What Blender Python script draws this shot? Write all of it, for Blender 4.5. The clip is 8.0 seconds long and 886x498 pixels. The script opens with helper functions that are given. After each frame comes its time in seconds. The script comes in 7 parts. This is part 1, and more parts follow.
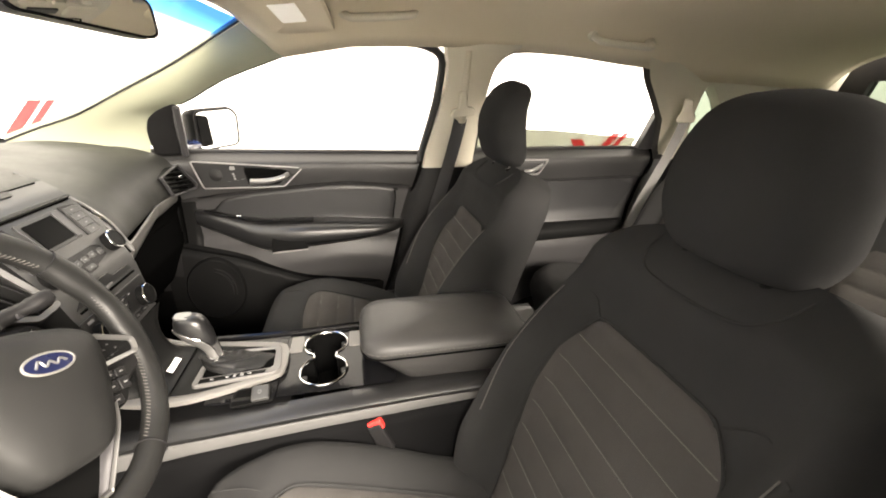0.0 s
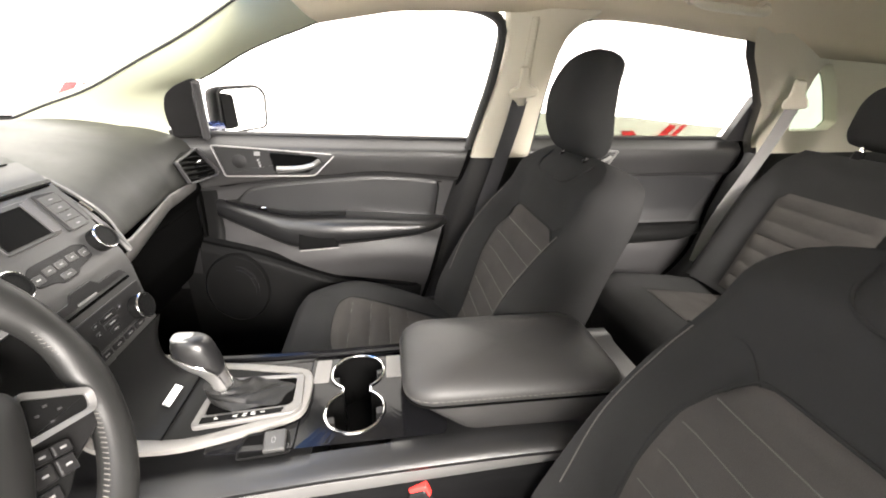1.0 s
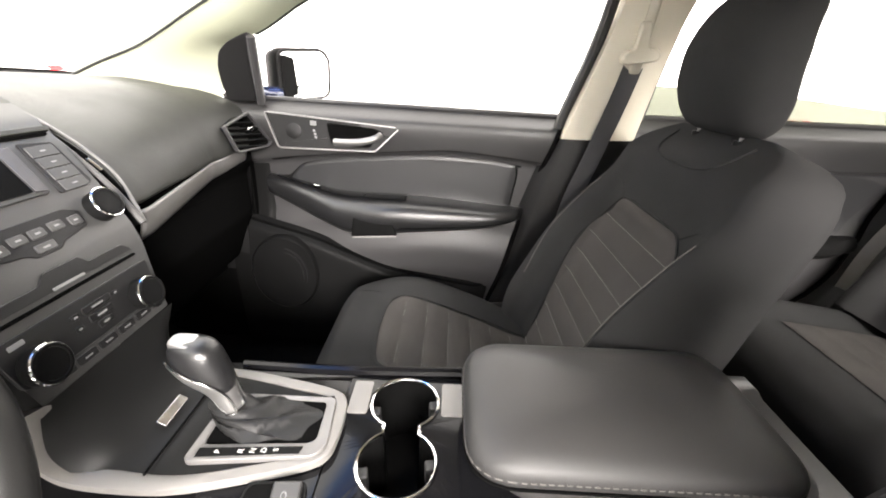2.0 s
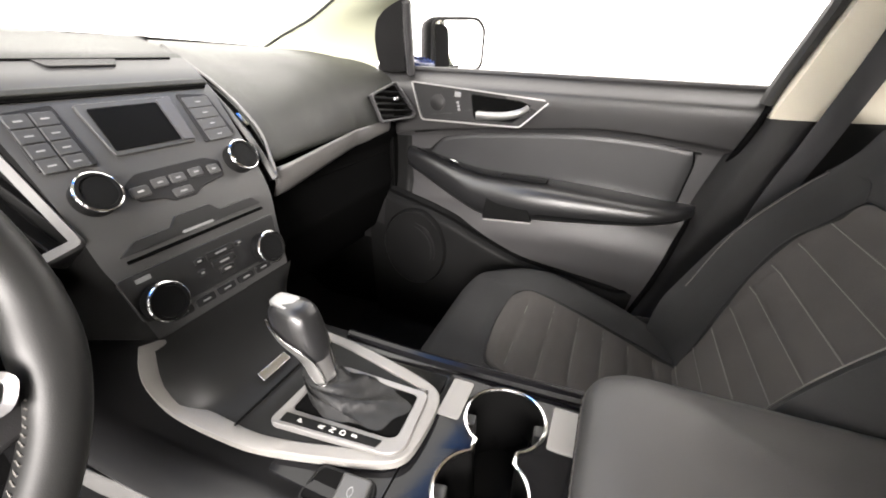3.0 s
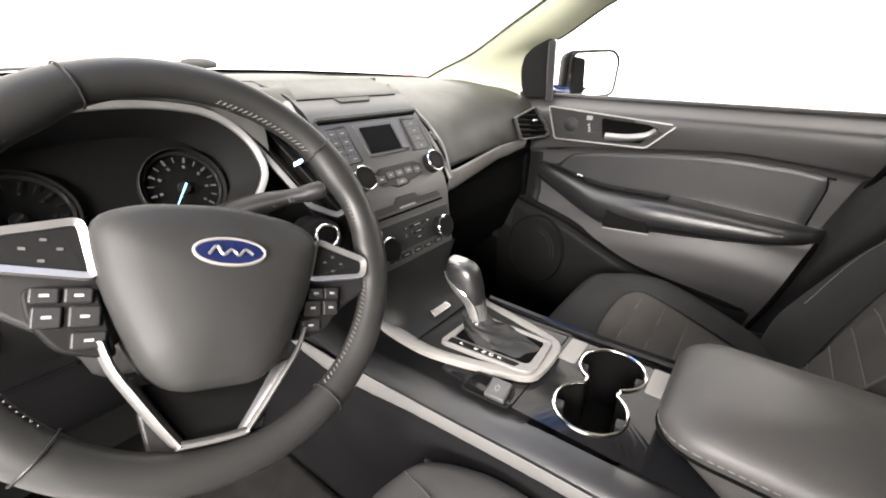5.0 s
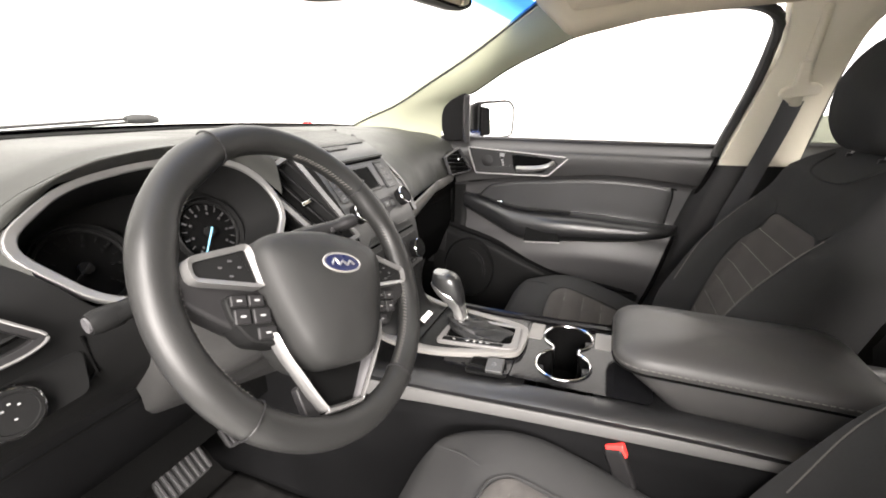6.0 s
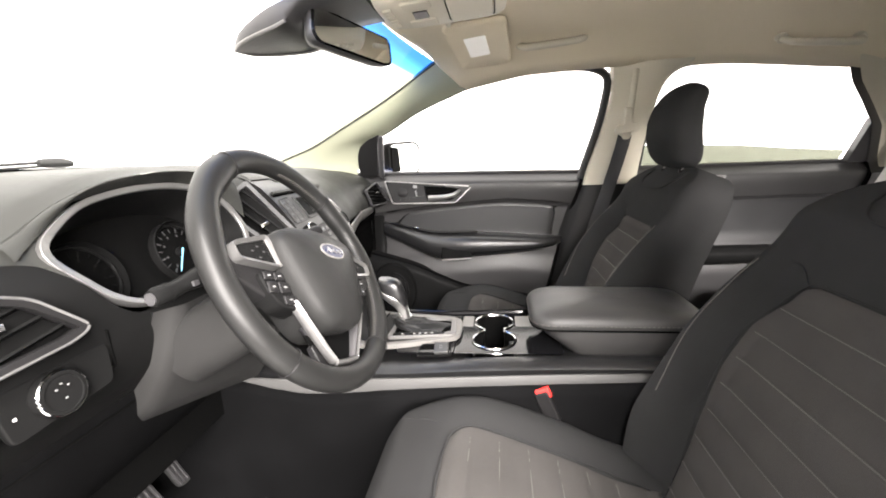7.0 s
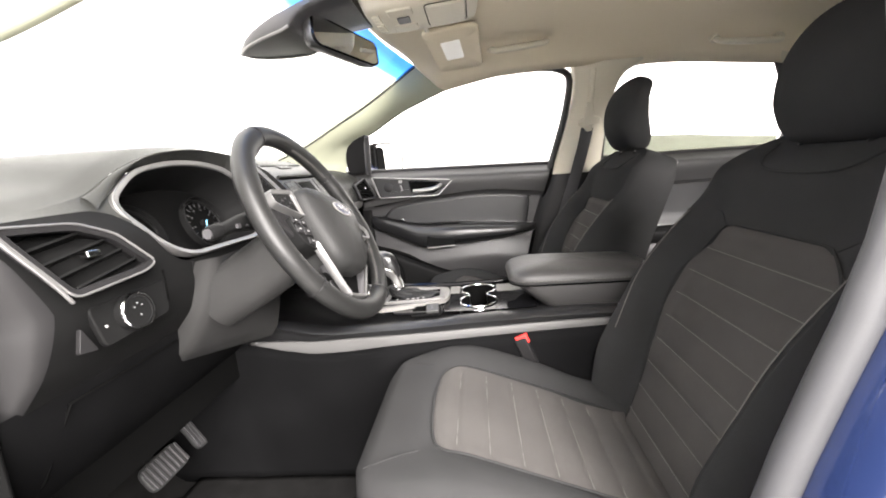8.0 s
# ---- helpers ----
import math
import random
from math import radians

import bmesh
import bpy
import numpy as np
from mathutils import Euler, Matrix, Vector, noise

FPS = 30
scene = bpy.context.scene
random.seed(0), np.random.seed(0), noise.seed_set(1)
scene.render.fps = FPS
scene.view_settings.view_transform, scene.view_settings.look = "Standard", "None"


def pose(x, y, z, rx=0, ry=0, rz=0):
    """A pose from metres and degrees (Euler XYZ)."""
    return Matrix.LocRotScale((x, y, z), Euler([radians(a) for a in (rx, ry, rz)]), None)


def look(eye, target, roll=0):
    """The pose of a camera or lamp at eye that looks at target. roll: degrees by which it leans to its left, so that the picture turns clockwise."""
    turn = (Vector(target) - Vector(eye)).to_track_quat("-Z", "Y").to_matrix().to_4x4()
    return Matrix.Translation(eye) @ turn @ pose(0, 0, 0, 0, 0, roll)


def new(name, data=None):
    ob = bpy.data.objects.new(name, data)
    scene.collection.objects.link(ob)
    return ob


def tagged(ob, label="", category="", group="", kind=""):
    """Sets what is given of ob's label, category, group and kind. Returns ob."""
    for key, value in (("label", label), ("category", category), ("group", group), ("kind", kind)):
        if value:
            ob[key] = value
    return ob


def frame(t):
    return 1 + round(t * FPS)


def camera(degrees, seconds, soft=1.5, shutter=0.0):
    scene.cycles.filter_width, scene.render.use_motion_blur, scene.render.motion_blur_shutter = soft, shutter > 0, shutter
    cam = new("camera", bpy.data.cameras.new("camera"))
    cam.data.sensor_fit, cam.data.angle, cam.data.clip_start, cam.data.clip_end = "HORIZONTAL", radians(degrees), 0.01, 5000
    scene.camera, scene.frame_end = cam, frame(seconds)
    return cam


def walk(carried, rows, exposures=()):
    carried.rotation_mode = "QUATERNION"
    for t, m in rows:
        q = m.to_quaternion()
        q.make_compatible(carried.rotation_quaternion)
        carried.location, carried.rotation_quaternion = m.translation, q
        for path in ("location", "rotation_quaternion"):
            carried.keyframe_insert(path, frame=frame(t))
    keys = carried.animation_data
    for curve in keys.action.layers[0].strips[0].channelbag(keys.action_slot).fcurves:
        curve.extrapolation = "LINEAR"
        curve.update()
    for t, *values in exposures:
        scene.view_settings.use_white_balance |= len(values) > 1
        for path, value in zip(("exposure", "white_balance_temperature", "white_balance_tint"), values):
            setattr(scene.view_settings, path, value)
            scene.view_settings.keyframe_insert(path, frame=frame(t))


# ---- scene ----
cam = camera(94.6, 8.0, soft=1.9)
METRES, EYE, TILT, LEAN, TURN = 1.35, 1.47, -21.3, 0.0, -12.0
ROWS = [
    (0.0, 0.0, 0.0, 0.0, 0.0, 0.0, -0.0),
    (0.5, -0.0279, 0.0822, 0.0167, 1.59, -0.59, -1.02),
    (1.0, -0.0515, 0.147, 0.0242, 3.84, -1.18, -1.93),
    (2.5, -0.1044, 0.3484, 0.0222, 20.63, -4.84, -9.23),
    (3.0, -0.1004, 0.3694, 0.0195, 32.36, -7.72, -12.01),
    (3.5, -0.0836, 0.357, 0.0119, 41.75, -9.59, -13.86),
    (4.0, -0.0615, 0.3321, 0.0093, 47.68, -10.7, -15.4),
    (4.5, -0.0454, 0.2903, 0.0023, 50.39, -11.02, -16.23),
    (6.0, -0.0462, 0.0644, -0.0562, 32.58, -0.63, -10.34),
    (6.5, -0.0548, -0.0146, -0.0887, 23.33, 3.57, -6.03),
    (7.0, -0.0405, -0.0617, -0.1308, 19.08, 7.3, -4.05),
    (7.5, -0.022, -0.1086, -0.1734, 17.13, 8.67, -3.31),
    (8.0, -0.0186, -0.1451, -0.218, 16.93, 9.12, -1.41),
]
EXPOSURE = 0.88
walk(cam, [(t, pose(0, -0.79, EYE, TILT, LEAN, TURN) @ pose(METRES * x, METRES * y, METRES * z, 90 + pitch, roll, yaw)) for t, x, y, z, yaw, pitch, roll in ROWS],
     [(0.0, EXPOSURE + 0.10, 7450, 12), (0.5, EXPOSURE + 0.20, 7150, 12), (1.0, EXPOSURE + 0.50, 6800, 12), (1.3, EXPOSURE + 0.60, 6750, 12), (2.5, EXPOSURE + 0.42, 6650, 13), (4.5, EXPOSURE + 0.36, 6700, 13), (6.0, EXPOSURE, 6700, 13), (8.0, EXPOSURE, 6550, 13)])

# The car stands in a white photo booth whose tented walls and roof shed even light from all round.
world = bpy.data.worlds.new("booth_light")
scene.world = world
world.use_nodes = True
nt = world.node_tree
nt.nodes["Background"].inputs["Color"].default_value = (1.0, 0.975, 0.93, 1)
where, split, rise = (nt.nodes.new("ShaderNode" + k) for k in ("TexCoord", "SeparateXYZ", "MapRange"))
nt.links.new(where.outputs["Generated"], split.inputs[0])
nt.links.new(split.outputs["Z"], rise.inputs["Value"])
rise.inputs["From Min"].default_value, rise.inputs["From Max"].default_value = 0.0, 0.6
rise.inputs["To Min"].default_value, rise.inputs["To Max"].default_value = 2.9, 3.8  # the lamps hang in the roof of the booth
nt.links.new(rise.outputs["Result"], nt.nodes["Background"].inputs["Strength"])

# One broad lamp of the booth hangs on the side of the open driver door and throws the pillar's soft shadow on the cushion.
bulb = bpy.data.lights.new("area_lamp", "AREA")
bulb.shape, bulb.size, bulb.size_y, bulb.energy, bulb.color = "RECTANGLE", 0.9, 0.7, 190, (1.0, 0.97, 0.93)
lamp = new("area_lamp", bulb)
lamp.matrix_world = look((0.62, -2.05, 3.25), (-0.05, -0.42, 0.84))
tagged(lamp, "broad white lamp hung beside the open driver door", "lamp")
# Added unseen fill beside the car, shining in through open doorway and rear window.
bulb = bpy.data.lights.new("area_lamp", "AREA")
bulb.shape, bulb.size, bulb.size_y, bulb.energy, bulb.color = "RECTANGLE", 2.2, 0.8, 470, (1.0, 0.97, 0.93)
lamp = new("area_lamp", bulb)
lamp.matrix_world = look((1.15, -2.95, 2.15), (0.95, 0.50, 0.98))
tagged(lamp, "added fill light beside the driver side doors", "lamp")

# ---- materials ----
def material(name, colour, rough=0.5, metal=0.0, vary=0.12, scale=9.0, grain=900.0, bump=0.05, spec=0.5, coat=0.0, sheen=0.0, per_piece=0.0):
    """A surface with broad stains, fine grain and a little relief, in object space."""
    m = bpy.data.materials.new(name)
    m.use_nodes = True
    nt = m.node_tree
    b = nt.nodes["Principled BSDF"]
    b.inputs["Roughness"].default_value = rough
    b.inputs["Metallic"].default_value = metal
    b.inputs["Specular IOR Level"].default_value = spec
    b.inputs["Coat Weight"].default_value = coat
    b.inputs["Coat Roughness"].default_value = 0.08
    b.inputs["Sheen Weight"].default_value = sheen
    co = nt.nodes.new("ShaderNodeTexCoord")
    broad = nt.nodes.new("ShaderNodeTexNoise")
    broad.inputs["Scale"].default_value = scale
    broad.inputs["Detail"].default_value = 5
    fine = nt.nodes.new("ShaderNodeTexNoise")
    fine.inputs["Scale"].default_value = grain
    fine.inputs["Detail"].default_value = 2
    for n in (broad, fine):
        nt.links.new(co.outputs["Object"], n.inputs["Vector"])
    add = nt.nodes.new("ShaderNodeMath")
    add.operation = "ADD"
    nt.links.new(broad.outputs["Fac"], add.inputs[0])
    nt.links.new(fine.outputs["Fac"], add.inputs[1])
    ramp = nt.nodes.new("ShaderNodeMapRange")
    ramp.inputs["From Min"].default_value, ramp.inputs["From Max"].default_value = 0.6, 1.4
    ramp.inputs["To Min"].default_value, ramp.inputs["To Max"].default_value = 1 - vary, 1 + vary
    nt.links.new(add.outputs[0], ramp.inputs["Value"])
    mul = nt.nodes.new("ShaderNodeVectorMath")
    mul.operation = "SCALE"
    mul.inputs[0].default_value = colour[:3]
    nt.links.new(ramp.outputs["Result"], mul.inputs["Scale"])
    nt.links.new(mul.outputs["Vector"], b.inputs["Base Color"])
    rr = nt.nodes.new("ShaderNodeMapRange")
    rr.inputs["From Min"].default_value, rr.inputs["From Max"].default_value = 0.3, 0.7
    rr.inputs["To Min"].default_value, rr.inputs["To Max"].default_value = max(0.02, rough * 0.85), min(1, rough * 1.15)
    nt.links.new(broad.outputs["Fac"], rr.inputs["Value"])
    nt.links.new(rr.outputs["Result"], b.inputs["Roughness"])
    if bump:
        bp = nt.nodes.new("ShaderNodeBump")
        bp.inputs["Strength"].default_value = bump
        bp.inputs["Distance"].default_value = 0.001
        nt.links.new(fine.outputs["Fac"], bp.inputs["Height"])
        nt.links.new(bp.outputs["Normal"], b.inputs["Normal"])
    return m


def glass(name, colour, rough=0.0):
    """Thin clear pane: lets light straight through, tinted, with a weak mirror on its face."""
    m = bpy.data.materials.new(name)
    m.use_nodes = True
    nt = m.node_tree
    nt.nodes.remove(nt.nodes["Principled BSDF"])
    tr, gl, mix = (nt.nodes.new("ShaderNode" + k) for k in ("BsdfTransparent", "BsdfGlossy", "MixShader"))
    tr.inputs["Color"].default_value = (*colour, 1)
    gl.inputs["Roughness"].default_value = rough
    mix.inputs[0].default_value = 0.03
    nt.links.new(tr.outputs[0], mix.inputs[1])
    nt.links.new(gl.outputs[0], mix.inputs[2])
    nt.links.new(mix.outputs[0], nt.nodes["Material Output"].inputs["Surface"])
    return m


def banded_glass(name):
    """Windscreen glass, clear below and fading into a blue shade band towards its top edge."""
    m = glass(name, (0.97, 0.985, 0.97))
    nt = m.node_tree
    tr = next(n for n in nt.nodes if n.type == "BSDF_TRANSPARENT")
    co = nt.nodes.new("ShaderNodeTexCoord")
    sep = nt.nodes.new("ShaderNodeSeparateXYZ")
    nt.links.new(co.outputs["Object"], sep.inputs[0])
    ramp = nt.nodes.new("ShaderNodeValToRGB")
    mr = nt.nodes.new("ShaderNodeMapRange")
    mr.inputs["From Min"].default_value, mr.inputs["From Max"].default_value = 1.640, 1.672
    # the band follows the bowed header: higher at the middle than beside the pillars
    sq, fall, rise = (nt.nodes.new("ShaderNodeMath") for _ in range(3))
    sq.operation, fall.operation, rise.operation = "MULTIPLY", "MULTIPLY", "ADD"
    nt.links.new(sep.outputs["Y"], sq.inputs[0])
    nt.links.new(sep.outputs["Y"], sq.inputs[1])
    nt.links.new(sq.outputs[0], fall.inputs[0])
    fall.inputs[1].default_value = 0.095
    nt.links.new(fall.outputs[0], rise.inputs[0])
    nt.links.new(sep.outputs["Z"], rise.inputs[1])
    nt.links.new(rise.outputs[0], mr.inputs["Value"])
    nt.links.new(mr.outputs["Result"], ramp.inputs["Fac"])
    e = ramp.color_ramp.elements
    e[0].position, e[0].color = 0.0, (0.97, 0.985, 0.97, 1)
    e[1].position, e[1].color = 1.0, (0.02, 0.10, 0.42, 1)
    k = ramp.color_ramp.elements.new(0.35)
    k.color = (0.06, 0.27, 0.75, 1)
    nt.links.new(ramp.outputs["Color"], tr.inputs["Color"])
    return m


def cloth(name, colour, thread=620.0, vary=0.18, bump=0.35):
    """Woven seat cloth: fine crossed threads over slow blotches."""
    m = material(name, colour, rough=0.9, vary=vary, scale=7, grain=1400, bump=0, spec=0.0, sheen=0.01)
    nt = m.node_tree
    b = nt.nodes["Principled BSDF"]
    co = nt.nodes["Texture Coordinate"]
    waves = []
    for axis in ("X", "Y", "Z"):
        w = nt.nodes.new("ShaderNodeTexWave")
        w.bands_direction = axis
        w.inputs["Scale"].default_value = thread
        w.inputs["Distortion"].default_value = 1.5
        nt.links.new(co.outputs["Object"], w.inputs["Vector"])
        waves.append(w)
    a = nt.nodes.new("ShaderNodeMath")
    nt.links.new(waves[0].outputs["Fac"], a.inputs[0])
    nt.links.new(waves[1].outputs["Fac"], a.inputs[1])
    a2 = nt.nodes.new("ShaderNodeMath")
    nt.links.new(a.outputs[0], a2.inputs[0])
    nt.links.new(waves[2].outputs["Fac"], a2.inputs[1])
    bp = nt.nodes.new("ShaderNodeBump")
    bp.inputs["Strength"].default_value = bump
    bp.inputs["Distance"].default_value = 0.0006
    nt.links.new(a2.outputs[0], bp.inputs["Height"])
    nt.links.new(bp.outputs["Normal"], b.inputs["Normal"])
    return m


BLACK = material("soft_black_plastic", (0.0095, 0.0092, 0.0095), rough=0.42, vary=0.15, grain=1500, bump=0.2, spec=0.15)
DASH = material("dash_skin", (0.015, 0.0148, 0.0146), rough=0.45, vary=0.12, scale=5, grain=1300, bump=0.2, spec=0.25)
DASHTOP = material("dash_top_skin", (0.020, 0.0203, 0.0186), rough=0.52, vary=0.12, scale=5, grain=1300, bump=0.3, spec=0.22)
FLANK = material("flank_trim", (0.062, 0.061, 0.060), rough=0.5, metal=0.1, vary=0.07, bump=0.05, spec=0.25)
CONSOLE = material("console_black", (0.008, 0.008, 0.008), rough=0.42, vary=0.15, grain=1500, bump=0.08, spec=0.09)
DOORTOP = material("door_skin_dimmed", (0.018, 0.0175, 0.0178), rough=0.46, vary=0.12, scale=5, grain=1300, bump=0.25, spec=0.42)
STACKDARK = material("stack_dark_satin", (0.009, 0.009, 0.0092), rough=0.40, vary=0.10, scale=6, grain=1500, bump=0.1, spec=0.35)
AIRBAG = material("airbag_cover_skin", (0.0115, 0.0115, 0.0113), rough=0.50, vary=0.10, scale=8, grain=1300, bump=0.2, spec=0.13)
DOORINS = material("door_leatherette", (0.016, 0.016, 0.0168), rough=0.40, vary=0.10, scale=14, grain=900, bump=0.25, spec=0.36)
# Taken well below black plastic so the colour carries the footwell shade.
SKIRT = material("shaded_skirt", (0.004, 0.004, 0.0042), rough=0.75, vary=0.25, scale=12, grain=900, bump=0.5, spec=0.01)
DOORSKIN = material("door_skin", (0.031, 0.0302, 0.031), rough=0.36, vary=0.14, scale=5, grain=1300, bump=0.2, spec=0.32)
HARD = material("hard_black_plastic", (0.006, 0.006, 0.006), rough=0.42, vary=0.18, grain=1800, bump=0.2, spec=0.03)
GLOSS = material("gloss_black", (0.004, 0.004, 0.0045), rough=0.10, vary=0.1, bump=0.0, spec=0.14)
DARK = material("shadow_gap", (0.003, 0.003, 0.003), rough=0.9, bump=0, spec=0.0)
WELL = material("well_black", (0.003, 0.003, 0.003), rough=0.3, bump=0, spec=0.02)
LEATHER = material("black_leather", (0.010, 0.010, 0.010), rough=0.42, vary=0.15, scale=14, grain=650, bump=0.4, spec=0.18)
STACK = material("stack_satin", (0.029, 0.029, 0.0287), rough=0.42, vary=0.10, scale=6, grain=1500, bump=0.1, spec=0.36)
ROLL = material("armrest_skin", (0.008, 0.008, 0.0084), rough=0.33, vary=0.12, scale=6, grain=1200, bump=0.2, spec=0.5)
WHEELSKIN = material("wheel_leather", (0.0085, 0.0085, 0.0083), rough=0.45, vary=0.2, scale=12, grain=900, bump=0.08, spec=0.22)
VINYL = material("armrest_vinyl", (0.0245, 0.0238, 0.0235), rough=0.48, vary=0.12, scale=6, grain=1100, bump=0.2, spec=0.34)
CLOTH = cloth("charcoal_cloth", (0.0215, 0.0215, 0.0216))
INSERT = cloth("grey_insert_cloth", (0.050, 0.0472, 0.0448), thread=420, vary=0.26, bump=0.6)
THREAD = material("seam_thread", (0.060, 0.056, 0.051), rough=0.8, vary=0.2)
CARPET = material("floor_carpet", (0.0085, 0.0083, 0.0082), rough=0.97, vary=0.4, scale=30, grain=700, bump=1.0, spec=0.0)
BEIGE = material("headliner_cloth", (0.62, 0.55, 0.425), rough=0.93, vary=0.05, scale=4, grain=1100, bump=0.3, spec=0.2)
# Same plastic as CREAM, dimmed and greened for the light behind the windscreen.
BEIGEP = material("dimmed_beige_plastic", (0.262, 0.268, 0.202), rough=0.65, vary=0.05, scale=4, grain=1400, bump=0.15, spec=0.12)
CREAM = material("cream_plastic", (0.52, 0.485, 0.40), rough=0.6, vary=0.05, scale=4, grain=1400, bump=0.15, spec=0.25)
SILVER = material("satin_silver_paint", (0.20, 0.197, 0.194), rough=0.38, metal=0.75, vary=0.06, bump=0.05)
TRIMGREY = material("dull_silver_trim", (0.125, 0.121, 0.118), rough=0.42, metal=0.35, vary=0.07, bump=0.05)
INLAY = material("pale_inlay", (0.138, 0.133, 0.126), rough=0.45, metal=0.2, vary=0.06, bump=0.05, spec=0.3)
CHROME = material("chrome", (0.62, 0.62, 0.62), rough=0.14, metal=1.0, vary=0.03, bump=0.0)
MIRROR = material("mirror_silver", (0.86, 0.87, 0.86), rough=0.01, metal=1.0, vary=0.01, bump=0.0)
SCREEN = material("dark_screen", (0.003, 0.003, 0.003), rough=0.3, vary=0.1, bump=0.0, spec=0.02)
PRINT = material("white_print", (0.34, 0.34, 0.33), rough=0.6, vary=0.05, bump=0.0)
DIMPRINT = material("dim_print", (0.15, 0.15, 0.15), rough=0.6, vary=0.05, bump=0.0)
BLUEP = material("emblem_blue", (0.004, 0.006, 0.026), rough=0.3, vary=0.05, bump=0, spec=0.2)
NEEDLE = material("needle_blue", (0.20, 0.50, 0.66), rough=0.4, vary=0.05, bump=0)
RED = material("buckle_red", (0.72, 0.035, 0.03), rough=0.35, vary=0.08, bump=0.0)
BELT = material("belt_webbing", (0.026, 0.026, 0.028), rough=0.6, vary=0.12, grain=1600, bump=0.6)
BELTG = material("grey_webbing", (0.20, 0.195, 0.19), rough=0.55, vary=0.1, grain=1600, bump=0.6, spec=0.2)
RUBBER = material("rubber", (0.016, 0.016, 0.016), rough=0.65, vary=0.15, bump=0.1)
BODYBLUE = material("blue_body_paint", (0.018, 0.030, 0.092), rough=0.22, metal=0.3, vary=0.04, bump=0, coat=1.0)
LENS = material("lamp_lens", (0.80, 0.79, 0.76), rough=0.4, vary=0.02, bump=0)
GLASS = glass("clear_glass", (0.98, 0.99, 0.98))
PRIVACY = glass("tinted_glass", (0.37, 0.38, 0.34))
QUARTER = glass("dark_tinted_glass", (0.135, 0.165, 0.135))
SCREENGLASS = banded_glass("windscreen_glass")
WHITEWALL = material("booth_wall_white", (0.86, 0.86, 0.85), rough=0.8, vary=0.02, scale=1.0, bump=0.05)
GREYWALL = material("grey_wall", (0.72, 0.72, 0.71), rough=0.8, vary=0.05, scale=1.0, bump=0.05)
SEAL = material("grey_seal_rubber", (0.034, 0.034, 0.036), rough=0.6, vary=0.1, bump=0.1, spec=0.35)
GREYP = material("grey_plastic", (0.032, 0.031, 0.0325), rough=0.45, vary=0.08, scale=5, grain=1400, bump=0.2)
BOOTHFLOOR = material("booth_floor", (0.49, 0.485, 0.47), rough=0.4, vary=0.06, scale=0.8, bump=0.05)
STRIPER = material("red_vinyl", (0.70, 0.03, 0.035), rough=0.4, vary=0.04, bump=0)
STRIPEB = material("blue_vinyl", (0.03, 0.06, 0.36), rough=0.4, vary=0.04, bump=0)


# ---- mesh helpers ----
def V(*a):
    return Vector(a)


def lerp(a, b, t):
    return a + (b - a) * t


def step(a, b, x):
    t = min(1, max(0, (x - a) / (b - a)))
    return t * t * (3 - 2 * t)


def table(x, rows):
    """Smooth reading of a little table of (x, value): a curve through the rows that never overshoots them."""
    if x <= rows[0][0]:
        return rows[0][1]
    if x >= rows[-1][0]:
        return rows[-1][1]
    k = next(i for i in range(len(rows) - 1) if x <= rows[i + 1][0])
    rise = lambda i: (rows[i + 1][1] - rows[i][1]) / (rows[i + 1][0] - rows[i][0])
    def slope(i):
        if i == 0 or i == len(rows) - 1:
            return rise(0 if i == 0 else i - 1)
        a, b = rise(i - 1), rise(i)
        return 0.0 if a * b <= 0 else 2 * a * b / (a + b)
    (a, p), (b, q) = rows[k], rows[k + 1]
    h = b - a
    t = (x - a) / h
    return (p * (1 + 2 * t) * (1 - t) ** 2 + q * t * t * (3 - 2 * t) + h * slope(k) * t * (1 - t) ** 2 - h * slope(k + 1) * t * t * (1 - t))


def line(x, rows):
    """Straight reading of a table of (x, value)."""
    if x <= rows[0][0]:
        return rows[0][1]
    for (a, p), (b, q) in zip(rows, rows[1:]):
        if x <= b:
            return p + (q - p) * (x - a) / (b - a)
    return rows[-1][1]


def bezier(pts, n=24):
    """A smooth curve through the points."""
    p = [Vector(q) for q in pts]
    if len(p) < 3:
        return [p[0].lerp(p[-1], i / n) for i in range(n + 1)]
    p = [p[0] * 2 - p[1]] + p + [p[-1] * 2 - p[-2]]
    out = []
    segs = len(p) - 3
    for i in range(n + 1):
        u = i / n * segs
        k = min(int(u), segs - 1)
        t = u - k
        a, b, c, d = p[k:k + 4]
        out.append(0.5 * (2 * b + (c - a) * t + (2 * a - 5 * b + 4 * c - d) * t * t + (3 * b - a - 3 * c + d) * t ** 3))
    return out


def part(name, bm, mat, parent=None, label="", smooth=40, bevel=0.0, sub=0, solid=0.0, kind=""):
    """Links a bmesh as one mesh object under a thing or a part."""
    bmesh.ops.remove_doubles(bm, verts=bm.verts, dist=1e-6)
    bmesh.ops.recalc_face_normals(bm, faces=bm.faces)
    me = bpy.data.meshes.new(name)
    bm.to_mesh(me)
    bm.free()
    me.materials.append(mat)
    if smooth:
        for p in me.polygons:
            p.use_smooth = True
        me.set_sharp_from_angle(angle=radians(smooth))
    ob = new(name, me)
    if parent:
        ob.parent = parent
    if solid:
        k = ob.modifiers.new("thick", "SOLIDIFY")
        k.thickness, k.offset = solid, 0
    if bevel:
        k = ob.modifiers.new("edge", "BEVEL")
        k.width, k.segments, k.limit_method, k.angle_limit = bevel, 3, "ANGLE", radians(35)
    if sub:
        k = ob.modifiers.new("round", "SUBSURF")
        k.levels = k.render_levels = sub
    if label or kind:
        tagged(ob, label, kind=kind)
    return ob


